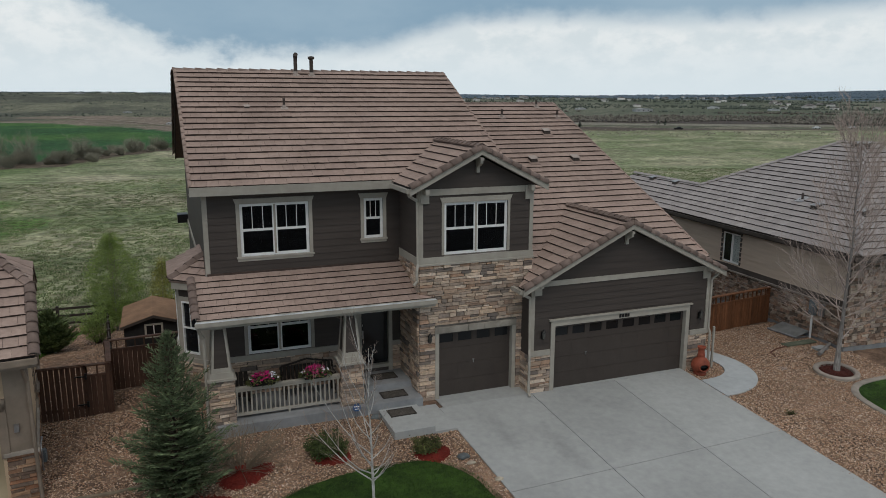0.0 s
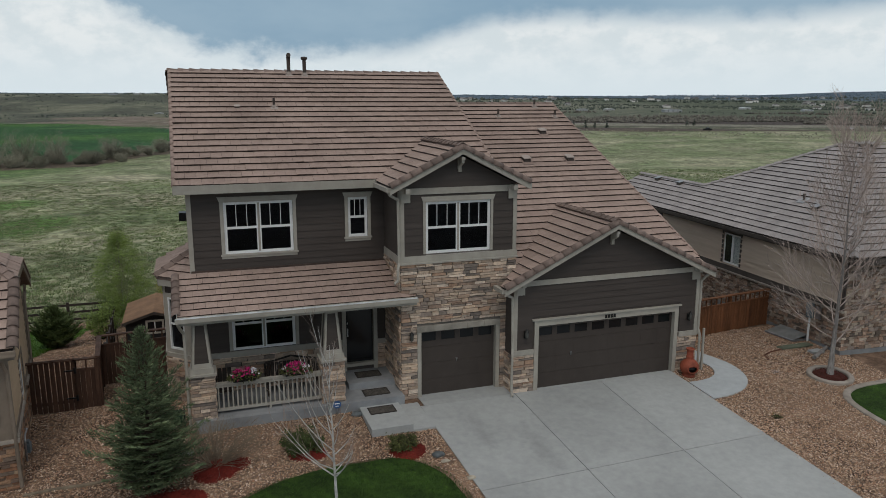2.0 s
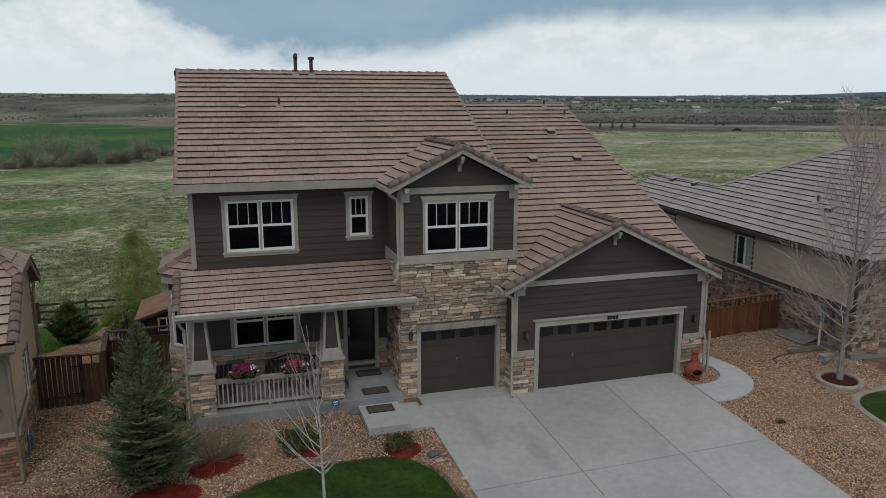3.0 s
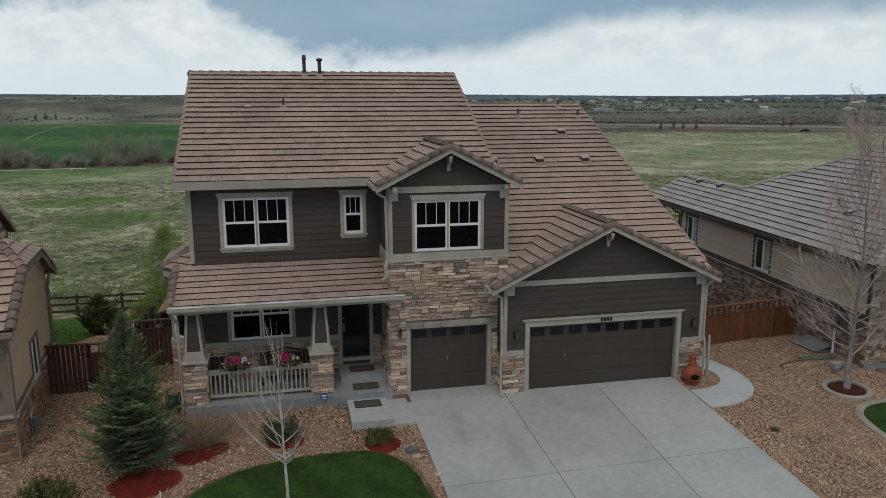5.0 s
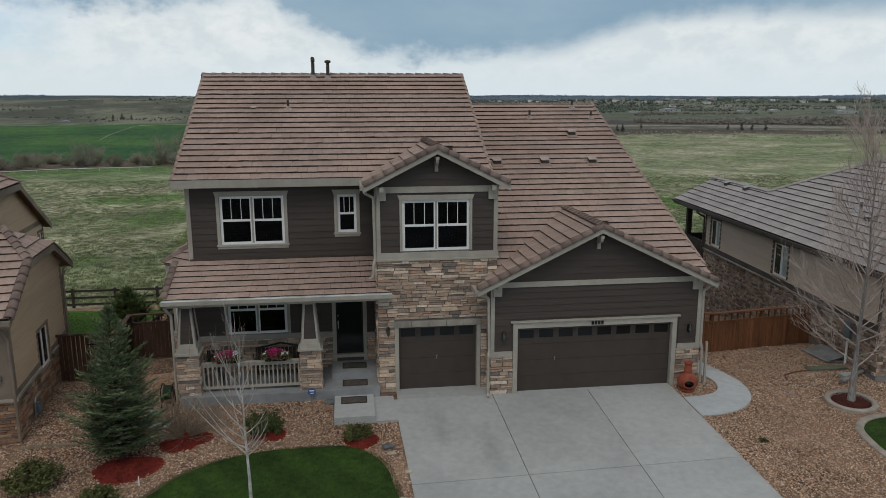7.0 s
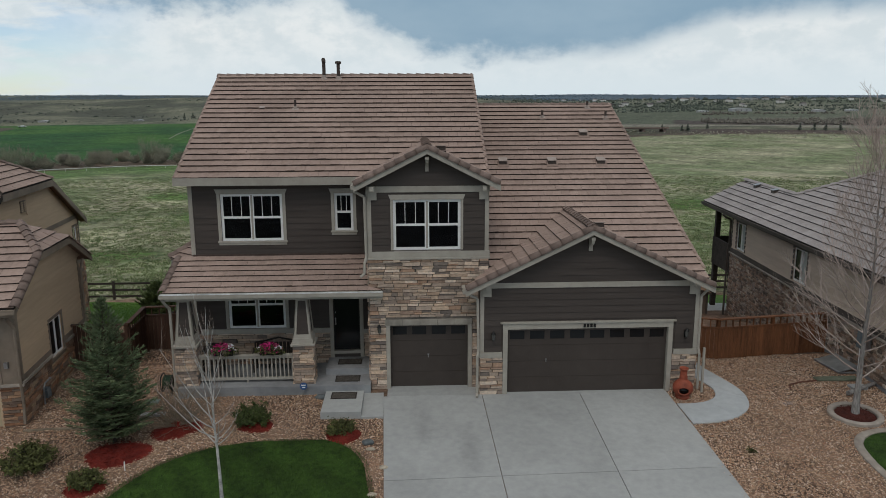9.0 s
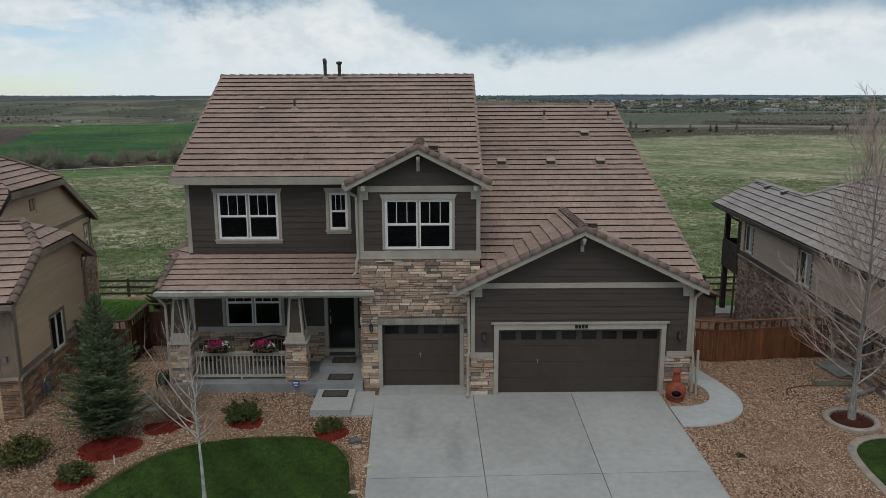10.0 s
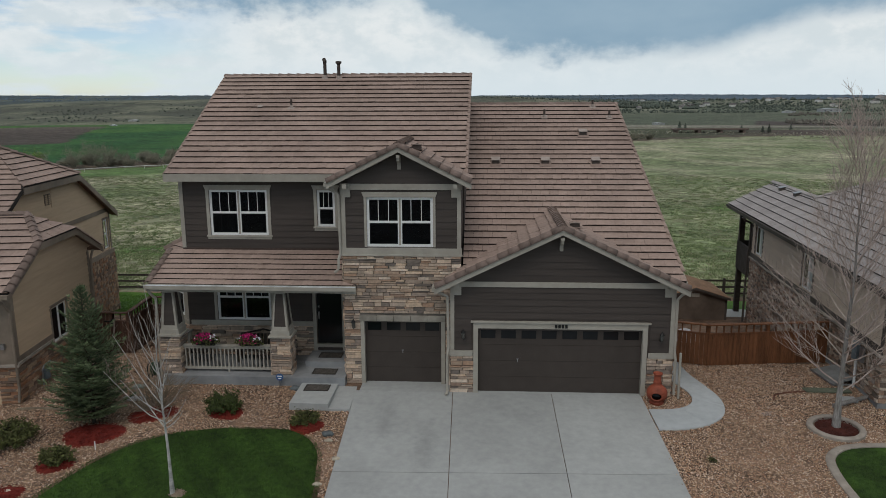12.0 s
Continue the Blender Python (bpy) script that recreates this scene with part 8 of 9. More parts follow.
class Bands:
    """The spans of an outline in thin bands of y, for quick tests."""

    def __init__(self, poly, step=0.02):
        self.y0, self.step = min(p[1] for p in poly), step
        self.rows = []
        y, top = self.y0 + step / 2, max(p[1] for p in poly)
        while y < top:
            self.rows.append(sorted(xa + (xb - xa) * (y - ya) / (yb - ya) for (xa, ya), (xb, yb) in zip(poly, poly[1:] + poly[:1]) if (ya > y) != (yb > y)))
            y += step

    def has(self, x, y):
        k = int((y - self.y0) / self.step)
        if y < self.y0 or k >= len(self.rows):
            return False
        return sum(1 for c in self.rows[k] if c < x) % 2 == 1


LAWN_IN, LAWN_R_IN, PATH_IN = Bands([tuple(p) for p in LAWN]), Bands([tuple(p) for p in LAWN_R]), Bands(PATH)


def left_bed(x, y):
    if x > 7.62 - 0.5 * (y - 4.0) / 14.6 - 0.02 or x < -4.6 or LAWN_IN.has(x, y):
        return False
    if y > 18.8 and x > 0.9:
        return False
    if 5.35 < x and 17.25 < y:
        return False
    return True


def right_bed(x, y):
    return not (PATH_IN.has(x, y) or LAWN_R_IN.has(x, y) or (x - 20.68) ** 2 + (y - 16.81) ** 2 < 0.42)


rock_bed("gravel", left_bed, -4.6, 7.6, 11.0, 22.2, 107000, "tan and brown river rock mulch in the front bed", 3)
rock_bed("gravel", right_bed, 15.74, 22.7, 11.0, 21.5, 80000, "tan and brown river rock mulch beside the driveway", 4)
LAWN_BACK_IN = Bands([tuple(p) for p in LAWN_BACK])
rock_bed("gravel", lambda x, y: not LAWN_BACK_IN.has(x, y), -6.0, 0.8, 22.3, 41.9, 34000, "tan river rock in the back yard", 5)


def grass_blades(name, test, x0, x1, y0, y1, count, tall, mat_, label, seed, lift=0.03, wide=0.006):
    rng = np.random.RandomState(seed)
    vs, fs = [], []
    xs = rng.uniform(x0, x1, count)
    ys = rng.uniform(y0, y1, count)
    for x, y in zip(xs, ys):
        if not test(x, y):
            continue
        z = ground_z(x, y) + lift
        a = rng.rand() * 6.283
        h = tall * rng.uniform(0.5, 1.2)
        lean = rng.uniform(0.2, 0.8) * h
        w = wide * rng.uniform(0.7, 1.4)
        dx, dy = math.cos(a), math.sin(a)
        n = len(vs)
        vs += [(x - dy * w, y + dx * w, z - 0.01), (x + dy * w, y - dx * w, z - 0.01), (x + dx * lean, y + dy * lean, z + h)]
        fs.append((n, n + 1, n + 2))
    me = bpy.data.meshes.new(name)
    me.from_pydata(vs, [], fs)
    me.materials.append(mat_)
    tagged(new(name, me), label, "grass", kind="stuff")


grass_blades("grass", lambda x, y: LAWN_IN.has(x, y), -1.5, 7.2, 11.0, 16.2, 60000, 0.045, M_BLADE, "short mown lawn grass", 6)
grass_blades("grass", lambda x, y: LAWN_R_IN.has(x, y), 19.2, 26.0, 11.0, 15.8, 14000, 0.045, M_BLADE, "short mown lawn grass", 7)
grass_blades("grass", lambda x, y: LAWN_BACK_IN.has(x, y), -12.0, -4.2, 31.0, 40.6, 26000, 0.06, M_BLADE_BACK, "bright mown grass of a back lawn", 17, 0.035, 0.012)
M_STRAW = material("dry_pasture_grass", (0.27, 0.26, 0.165), (0.40, 0.38, 0.26), 0.9, 0.4, 0.05, 0.0, island=0.35)
M_TUFT = material("green_pasture_grass", (0.135, 0.185, 0.078), (0.22, 0.265, 0.13), 0.9, 0.4, 0.05, 0.0, island=0.4)


def pasture(x, y):
    return y > 42.4 and -0.9 * y + 4 < x < 1.35 * y + 8


def tufts(name, low, high, count, blades, tall, spread, wide, mat_, label, seed, far=150.0):
    """Clumps of leaning blades over the pasture where a broad noise lies between low and high."""
    rng = np.random.RandomState(seed)
    pts = []
    for u, v in rng.rand(count, 2):
        y = 42.4 + (far - 42.4) * v ** 1.25
        x = -0.9 * y + 4 + (2.25 * y + 4) * u
        k = noise.noise((x * 0.11, y * 0.07, 1.0)) + 0.6 * noise.noise((x * 0.4, y * 0.3, 6.0))
        if low < k < high and pasture(x, y):
            pts.append((x, y, ground_z(x, y)))
    p = np.array(pts)
    n = len(p)
    size = rng.uniform(0.55, 1.35, (n, 1))
    a = rng.rand(n, blades) * 6.283
    r = np.sqrt(rng.rand(n, blades)) * spread * size
    hgt = tall * size * rng.uniform(0.5, 1.1, (n, blades))
    foot = np.stack([p[:, :1] + r * np.cos(a), p[:, 1:2] + r * np.sin(a), p[:, 2:] + 0 * r - 0.01], 2)
    out = rng.uniform(0.1, 0.7, (n, blades)) * hgt
    tip = foot + np.stack([out * np.cos(a), out * np.sin(a), hgt], 2)
    w = rng.uniform(0.6, 1.4, (n, blades)) * wide
    b = rng.rand(n, blades) * 6.283
    side = np.stack([np.cos(b) * w, np.sin(b) * w, 0 * w], 2)
    v = np.stack([foot - side, foot + side, tip], 2).reshape(-1, 3)
    me = bpy.data.meshes.new(name)
    me.from_pydata(v.tolist(), [], np.arange(len(v)).reshape(-1, 3).tolist())
    me.materials.append(mat_)
    tagged(new(name, me), label, "grass", kind="stuff")


tufts("grass", -0.5, 2.0, 40000, 18, 0.13, 0.36, 0.045, M_TUFT, "dark green tufts of pasture grass", 8)
tufts("grass", -2.0, 0.25, 26000, 14, 0.11, 0.38, 0.045, M_STRAW, "dry straw-coloured tufts of pasture grass", 9)

# ---- steps, mats and porch things ----
solo("porch_step", Shape().box(5.38, 6.53, 17.28, 18.82, -0.25, 0.10), M_CONCRETE, "pale concrete entry step block", "step")
solo("pavement", Shape().prism([(6.53, 17.25, -0.05), (7.16, 17.25, -0.05), (7.12, 18.82, 0.02), (6.53, 18.82, 0.02)], (0, 0, -0.12)), M_CONCRETE, "short concrete walk beside the driveway", "path", kind="structure")
M_MAT_EDGE = material("dark_mat_border", (0.035, 0.031, 0.028), (0.07, 0.06, 0.052), 0.95, 25.0, 6.0, 0.4, 80)
M_MAT = material("brown_coir_mat", (0.055, 0.05, 0.046), (0.12, 0.105, 0.088), 0.95, 25.0, 6.0, 0.6, 80)
for mx, my, mz in ((5.95, 18.45, 0.10), (6.0, 19.35, PORCH_Z), (6.0, 20.35, 0.47)):
    m_ = thing("doormat", (mx, my, mz), "dark brown patterned doormat on a step", "doormat", "doormats")
    part("mat", Shape().box(mx - 0.36, mx + 0.36, my - 0.22, my + 0.22, mz, mz + 0.016), M_MAT, m_)
    part("border", Shape().box(mx - 0.38, mx + 0.38, my - 0.24, my - 0.2, mz, mz + 0.02).box(mx - 0.38, mx + 0.38, my + 0.2, my + 0.24, mz, mz + 0.02).box(mx - 0.38, mx - 0.34, my - 0.2, my + 0.2, mz, mz + 0.02).box(mx + 0.34, mx + 0.38, my - 0.2, my + 0.2, mz, mz + 0.02), M_MAT_EDGE, m_)

M_MAGENTA = material("magenta_petals", (0.32, 0.008, 0.09), (0.52, 0.02, 0.17), 0.6, 9.0, 0.0, 0.0, island=0.25)
M_PETAL = material("white_petals", (0.60, 0.58, 0.62), (0.75, 0.72, 0.76), 0.6, 9.0, 0.0, 0.0, island=0.1)


def flower_box(x, seed):
    rng = random.Random(seed)
    y, z = 19.2, 1.18
    b = thing("flower_box", (x, y, z), "black planter of magenta and white petunias on the railing", "flower box", "railing planters")
    s = Shape().hexa([(x - 0.30, y - 0.09, z), (x + 0.30, y - 0.09, z), (x + 0.30, y + 0.09, z), (x - 0.30, y + 0.09, z)], [(x - 0.34, y - 0.12, z + 0.18), (x + 0.34, y - 0.12, z + 0.18), (x + 0.34, y + 0.12, z + 0.18), (x - 0.34, y + 0.12, z + 0.18)])
    s.box(x - 0.36, x + 0.36, y - 0.14, y + 0.14, z + 0.165, z + 0.19)
    part("planter", s, M_BLACK, b, "black planter")
    green, mag, whi = Shape(), Shape(), Shape()
    for i in range(420):
        a, r = rng.uniform(0, 2 * math.pi), math.sqrt(rng.random())
        c = Vector((x + 0.46 * r * math.cos(a), y - 0.05 + 0.24 * r * math.sin(a), z + 0.14 + 0.22 * (1 - r * r) * rng.random() + rng.uniform(-0.1, 0.05) * r))
        leaf(green, c, 0.035, rng)
    for i in range(95):
        a, r = rng.uniform(0, 2 * math.pi), math.sqrt(rng.random())
        c = Vector((x + 0.40 * r * math.cos(a), y - 0.06 + 0.22 * r * math.sin(a), z + 0.17 + 0.2 * (1 - r * r) + rng.uniform(-0.06, 0.06)))
        t = whi if (c.x > x + 0.18 and rng.random() < 0.7) or (c.x < x - 0.3 and rng.random() < 0.4) else mag
        for q in range(3):
            leaf(t, c + Vector((rng.uniform(-0.02, 0.02), rng.uniform(-0.02, 0.02), rng.uniform(-0.015, 0.015))), 0.034, rng)
    part("foliage", green, M_JUNIPER, b, kind="stuff")
    part("magenta_blossom", mag, M_MAGENTA, b, kind="stuff")
    part("white_blossom", whi, M_PETAL, b, kind="stuff")


flower_box(2.27, 1)
flower_box(3.68, 2)

M_WICKER = material("dark_brown_wood", (0.022, 0.016, 0.013), (0.045, 0.034, 0.027), 0.6, 12.0, 2.0, 0.4, 60, stretch=(1, 1, 3))
bench = thing("porch_bench", (3.7, 20.3, PORCH_Z), "dark brown wooden bench with a camel-backed slatted back on the porch", "bench")
for i in range(5):
    part("slat", Shape().box(2.95, 4.45, 20.05 + i * 0.08, 20.11 + i * 0.08, 0.70, 0.725), M_WICKER, bench)
part("back_frame", Shape().pipe([(2.95, 20.5, 0.7), (2.95, 20.55, 1.12), (3.25, 20.56, 1.17), (3.7, 20.57, 1.27), (4.15, 20.56, 1.17), (4.45, 20.55, 1.12), (4.45, 20.5, 0.7)], 0.03), M_WICKER, bench)
for i in range(12):
    xx = 3.04 + i * 0.12
    part("back_bar", Shape().hexa([(xx - 0.045, 20.49, 0.72), (xx + 0.045, 20.49, 0.72), (xx + 0.045, 20.51, 0.72), (xx - 0.045, 20.51, 0.72)], [(xx - 0.045, 20.54, 1.13), (xx + 0.045, 20.54, 1.13), (xx + 0.045, 20.56, 1.13), (xx - 0.045, 20.56, 1.13)]), M_WICKER, bench)
for xx in (2.98, 4.42):
    for yy in (20.06, 20.44):
        part("leg", Shape().box(xx - 0.03, xx + 0.03, yy - 0.03, yy + 0.03, PORCH_Z, 0.7), M_WICKER, bench)
    part("armrest", Shape().box(xx - 0.035, xx + 0.035, 20.0, 20.52, 0.92, 0.95).box(xx - 0.025, xx + 0.025, 20.04, 20.09, 0.7, 0.92), M_WICKER, bench)
chair = thing("porch_chair", (1.75, 20.0, PORCH_Z), "dark outdoor armchair on the porch", "chair")
part("seat", Shape().box(1.45, 2.0, 19.8, 20.35, 0.66, 0.74), M_WICKER, chair)
for k in range(4):
    xa = 1.47 + 0.135 * k
    part("back_slat", Shape().hexa([(xa, 20.3, 0.74), (xa + 0.11, 20.3, 0.74), (xa + 0.11, 20.34, 0.74), (xa, 20.34, 0.74)], [(xa, 20.42, 1.16), (xa + 0.11, 20.42, 1.16), (xa + 0.11, 20.46, 1.16), (xa, 20.46, 1.16)]), M_WICKER, chair)
for xx in (1.47, 1.98):
    for yy in (19.82, 20.33):
        part("leg", Shape().tube((xx, yy, PORCH_Z), (xx, yy, 0.66), 0.022, 0.022, 6), M_WICKER, chair)
    part("armrest", Shape().box(xx - 0.03, xx + 0.03, 19.8, 20.38, 0.90, 0.94).box(xx - 0.02, xx + 0.02, 19.82, 19.86, 0.74, 0.90), M_WICKER, chair)


# ---- chiminea ----
def chiminea(x, y):
    z = ground_z(x, y)
    c = thing("chiminea", (x, y, z), "red terracotta chiminea on gravel by the garage", "chiminea")
    n = 28
    prof = [(0.17, 0.09), (0.25, 0.13), (0.315, 0.22), (0.335, 0.31), (0.32, 0.40), (0.27, 0.48), (0.20, 0.54), (0.14, 0.58), (0.125, 0.64), (0.14, 0.66), (0.12, 0.69), (0.112, 0.84), (0.115, 0.88), (0.145, 0.90), (0.15, 0.94), (0.12, 0.95), (0.09, 0.8)]
    prof = [(r * 0.9, hh) for r, hh in prof]
    s = Shape()
    vs = [Vector((x + r * math.cos(2 * math.pi * i / n), y + r * math.sin(2 * math.pi * i / n), z + h)) for r, h in prof for i in range(n)]
    fs = []
    for k in range(len(prof) - 1):
        for i in range(n):
            a = 2 * math.pi * (i + 0.5) / n
            front_ = abs((a - math.radians(255) + math.pi) % (2 * math.pi) - math.pi) < 0.52
            if k in (2, 3) and front_:
                continue
            fs.append((k * n + i, k * n + (i + 1) % n, (k + 1) * n + (i + 1) % n, (k + 1) * n + i))
    s.add(vs, fs)
    part("bowl", s, M_TERRACOTTA, c, smooth=True)
    ring = []
    for i in range(17):
        t = 2 * math.pi * i / 16
        aa = math.radians(255) + 0.54 * math.cos(t)
        hh = 0.31 + 0.115 * math.sin(t)
        rr = 0.308 - 0.2 * abs(hh - 0.31) ** 1.5
        ring.append((x + rr * math.cos(aa), y + rr * math.sin(aa), z + hh))
    part("mouth_rim", Shape().pipe(ring, 0.02, 6), M_TERRACOTTA, c)
    part("soot_lining", Shape().lathe([(0.001, 0.16), (0.18, 0.2), (0.262, 0.31), (0.2, 0.45), (0.09, 0.54)], (x, y, z), 20), M_BLACK, c, "soot-blackened inside")
    part("base_ring", Shape().lathe([(0.14, 0.0), (0.20, 0.0), (0.21, 0.05), (0.17, 0.12), (0.12, 0.12)], (x, y, z), 20), M_TERRACOTTA, c)


chiminea(16.12, 18.12)


# ---- small things in the yards ----
def boulder(x, y, r, mat_, label, seed, flat=0.5, name="rock", category="rock", group="rocks by the driveway"):
    rng = random.Random(seed)
    bm = bmesh.new()
    bmesh.ops.create_icosphere(bm, subdivisions=2, radius=1)
    for v in bm.verts:
        k = 1 + 0.28 * noise.noise(v.co * 1.7 + Vector((seed, 0, 0)))
        v.co = Vector((v.co.x * r * k, v.co.y * r * 0.7 * k, v.co.z * r * flat * k))
    s = Shape()
    z = ground_z(x, y)
    idx = {v: i for i, v in enumerate(bm.verts)}
    s.add([(x + v.co.x, y + v.co.y, z + v.co.z + r * flat * 0.45) for v in bm.verts], [tuple(idx[v] for v in f.verts) for f in bm.faces])
    bm.free()
    solo(name, s, mat_, label, category, group, smooth=True)


M_ROCK_PALE = material("pale_sandstone", (0.42, 0.36, 0.28), (0.58, 0.52, 0.42), 0.85, 8.0, 2.0, 0.3)
M_ROCK_GREY = material("grey_blue_rock", (0.10, 0.115, 0.12), (0.17, 0.185, 0.19), 0.85, 8.0, 2.0, 0.3)
boulder(6.79, 15.94, 0.17, M_ROCK_GREY, "grey rock on the gravel bed", 1)
boulder(6.88, 15.64, 0.12, M_ROCK_PALE, "pale sandstone rock on the gravel bed", 2, 0.35)
boulder(7.25, 14.77, 0.13, M_ROCK_PALE, "pale sandstone rock beside the driveway", 3, 0.35)
boulder(7.01, 13.65, 0.12, M_ROCK_PALE, "pale sandstone rock beside the lawn", 4, 0.35)
boulder(5.25, 18.55, 0.17, M_ROCK_GREY, "grey rock beside the porch step", 5, 0.5)
boulder(-0.5, 13.17, 0.16, M_ROCK_PALE, "pale rock in red mulch", 6, 0.4)
boulder(18.75, 25.0, 0.42, material("pale_tarp", (0.42, 0.42, 0.44), (0.58, 0.58, 0.60), 0.5, 3.0, 1.0, 0.3), "crumpled pale tarp bundle on gravel behind the fence", 7, 0.85, "tarp_bundle", "tarp", "")

sign = thing("yard_sign", (4.72, 18.72, ground_z(4.7, 18.7)), "small blue and white security sign on a stake", "sign")
sz = ground_z(4.7, 18.7)
part("stake", Shape().box(4.71, 4.73, 18.72, 18.735, sz, sz + 0.35), M_METAL, sign)
oct_ = [(4.72 + 0.12 * math.cos(math.pi / 8 + math.pi / 4 * i), 18.70, sz + 0.33 + 0.12 * math.sin(math.pi / 8 + math.pi / 4 * i)) for i in range(8)]
part("panel", Shape().prism(oct_, (0, 0.012, 0)), material("blue_sign_paint", (0.06, 0.13, 0.30), (0.08, 0.16, 0.36), 0.5), sign, "blue octagonal panel")
part("white_bar", Shape().box(4.65, 4.79, 18.694, 18.70, sz + 0.345, sz + 0.375), M_WHITE, sign)
part("white_bar", Shape().box(4.67, 4.77, 18.694, 18.70, sz + 0.275, sz + 0.295), M_WHITE, sign)

marker = solo("garden_marker", Shape().tube(gzv(0.74, 15.03), gzv(0.74, 15.03, 0.26), 0.014, 0.014, 8), M_WHITE, "white plastic garden stake", "stake")
gas = thing("gas_meter", (-3.36, 19.3, -0.2), "grey-blue gas meter on the stone wall", "meter")
M_METER = material("grey_blue_meter", (0.10, 0.125, 0.14), (0.16, 0.19, 0.205), 0.5)
part("body", Shape().box(-3.25, -3.07, 19.18, 19.40, -0.08, 0.16).box(-3.23, -3.09, 19.21, 19.37, 0.16, 0.22), M_METER, gas)
part("pipe", Shape().pipe([(-3.15, 19.12, -0.3), (-3.15, 19.12, 0.25), (-3.18, 19.3, 0.36), (-3.2, 19.7, 0.38), (-3.4, 19.72, 0.38)], 0.025), M_METAL, gas)
reel = thing("hose_reel", (0.55, 19.35, ground_z(0.55, 19.3)), "dark garden hose reel beside the porch pier", "hose reel")
rz = ground_z(0.55, 19.3)
for k in (-0.16, 0.16):
    wheel = Shape()
    ringed(wheel, [(0.5 + k, 19.35 + 0.27 * math.cos(2 * math.pi * i / 18), rz + 0.36 + 0.27 * math.sin(2 * math.pi * i / 18)) for i in range(20)], [0.018] * 20, 6)
    part("wheel", wheel, M_BLACK, reel)
hose = Shape()
ringed(hose, [(0.38 + 0.24 * i / 98, 19.35 + 0.2 * math.cos(2 * math.pi * i / 14), rz + 0.36 + 0.2 * math.sin(2 * math.pi * i / 14)) for i in range(99)], [0.018] * 99, 6)
part("hose", hose, material("dark_green_hose", (0.015, 0.04, 0.02), (0.03, 0.06, 0.03), 0.6), reel)
part("frame", Shape().pipe([(0.34, 19.05, rz), (0.34, 19.35, rz + 0.36), (0.34, 19.65, rz)], 0.015).pipe([(0.66, 19.05, rz), (0.66, 19.35, rz + 0.36), (0.66, 19.65, rz)], 0.015).tube((0.34, 19.35, rz + 0.36), (0.66, 19.35, rz + 0.36), 0.02, 0.02), M_BLACK, reel)
solo("valve_box", Shape().box(0.05, 0.42, 18.55, 18.82, ground_z(0.2, 18.7) - 0.05, ground_z(0.2, 18.7) + 0.06), material("pale_green_plastic", (0.19, 0.24, 0.20), (0.25, 0.30, 0.26), 0.6), "pale green valve box lid set in gravel", "valve box")
solo("stepping_slab", Shape().box(0.1, 0.85, 17.75, 18.0, ground_z(0.5, 17.9) - 0.03, ground_z(0.5, 17.9) + 0.05), M_CONCRETE, "pale concrete splash block in the gravel", "slab")

# beside the taupe house
well = thing("window_well_cover", (21.88, 20.3, 0.0), "clear plastic and metal window well cover against the wall", "well cover")
part("lid", Shape().hexa([(21.75, 20.85, 0.06), (21.86, 19.6, 0.06), (22.48, 19.6, 0.22), (22.48, 20.9, 0.22)], [(21.75, 20.85, 0.08), (21.86, 19.6, 0.08), (22.48, 19.6, 0.24), (22.48, 20.9, 0.24)]), material("cloudy_plastic", (0.20, 0.20, 0.195), (0.29, 0.29, 0.28), 0.4, 3.0, 1.0, 0.05), well)
part("rim", Shape().pipe([(22.48, 20.93, 0.05), (21.72, 20.87, 0.05), (21.84, 19.58, 0.05), (22.48, 19.58, 0.05)], 0.04, 6), M_METAL, well)
meter = thing("electric_meter", (22.43, 19.4, 0.4), "grey electric meter box and conduit on the wall", "meter")
part("cabinet", Shape().box(22.38, 22.28, 19.3, 19.58, 0.95, 1.5), M_METER, meter)
part("conduit", Shape().tube((22.40, 19.5, 0.0), (22.40, 19.5, 0.9), 0.04, 0.04, 8), M_WHITE, meter)
part("box", Shape().box(22.36, 22.28, 18.95, 19.15, 1.0, 1.45), M_METAL, meter)
solo("splash_board", Shape().hexa([(20.78, 19.3, 0.02), (20.78, 19.0, 0.02), (22.08, 18.9, 0.05), (22.08, 19.2, 0.05)], [(20.78, 19.3, 0.06), (20.78, 19.0, 0.06), (22.08, 18.9, 0.10), (22.08, 19.2, 0.10)]), material("mossy_plank", (0.10, 0.115, 0.08), (0.17, 0.18, 0.13), 0.9, 10.0), "weathered greenish plank lying on gravel", "plank")
solo("slab", Shape().box(21.5, 21.98, 18.3, 18.6, 0.0, 0.08), M_CONCRETE, "flat pale stone lying by the corner", "slab")
solo("log", Shape().tube((21.1, 17.9, 0.08), (22.38, 18.6, 0.08), 0.07, 0.06, 8), M_BARK_PALE, "grey weathered log on gravel", "log")
solo("garden_hose", Shape().pipe([(19.6, 18.4, 0.03), (19.75, 18.75, 0.03), (20.2, 18.95, 0.03), (20.8, 19.05, 0.03), (20.88, 19.1, 0.04)], 0.025, 6), material("rust_red_hose", (0.12, 0.045, 0.03), (0.17, 0.07, 0.045), 0.7), "rust-brown hose lying on gravel", "hose")
shrub("weed", gzv(16.84, 15.03), 0.14, 0.16, "small green weed in the gravel", M_JUNIPER, 31, stems=14, leaves=160, leaf_size=0.025, category="weed")
shrub("weed", gzv(19.07, 17.5), 0.12, 0.1, "small grey weed in the gravel", M_TWIG_GREY, 32, stems=14, leaves=80, leaf_size=0.025, category="weed")


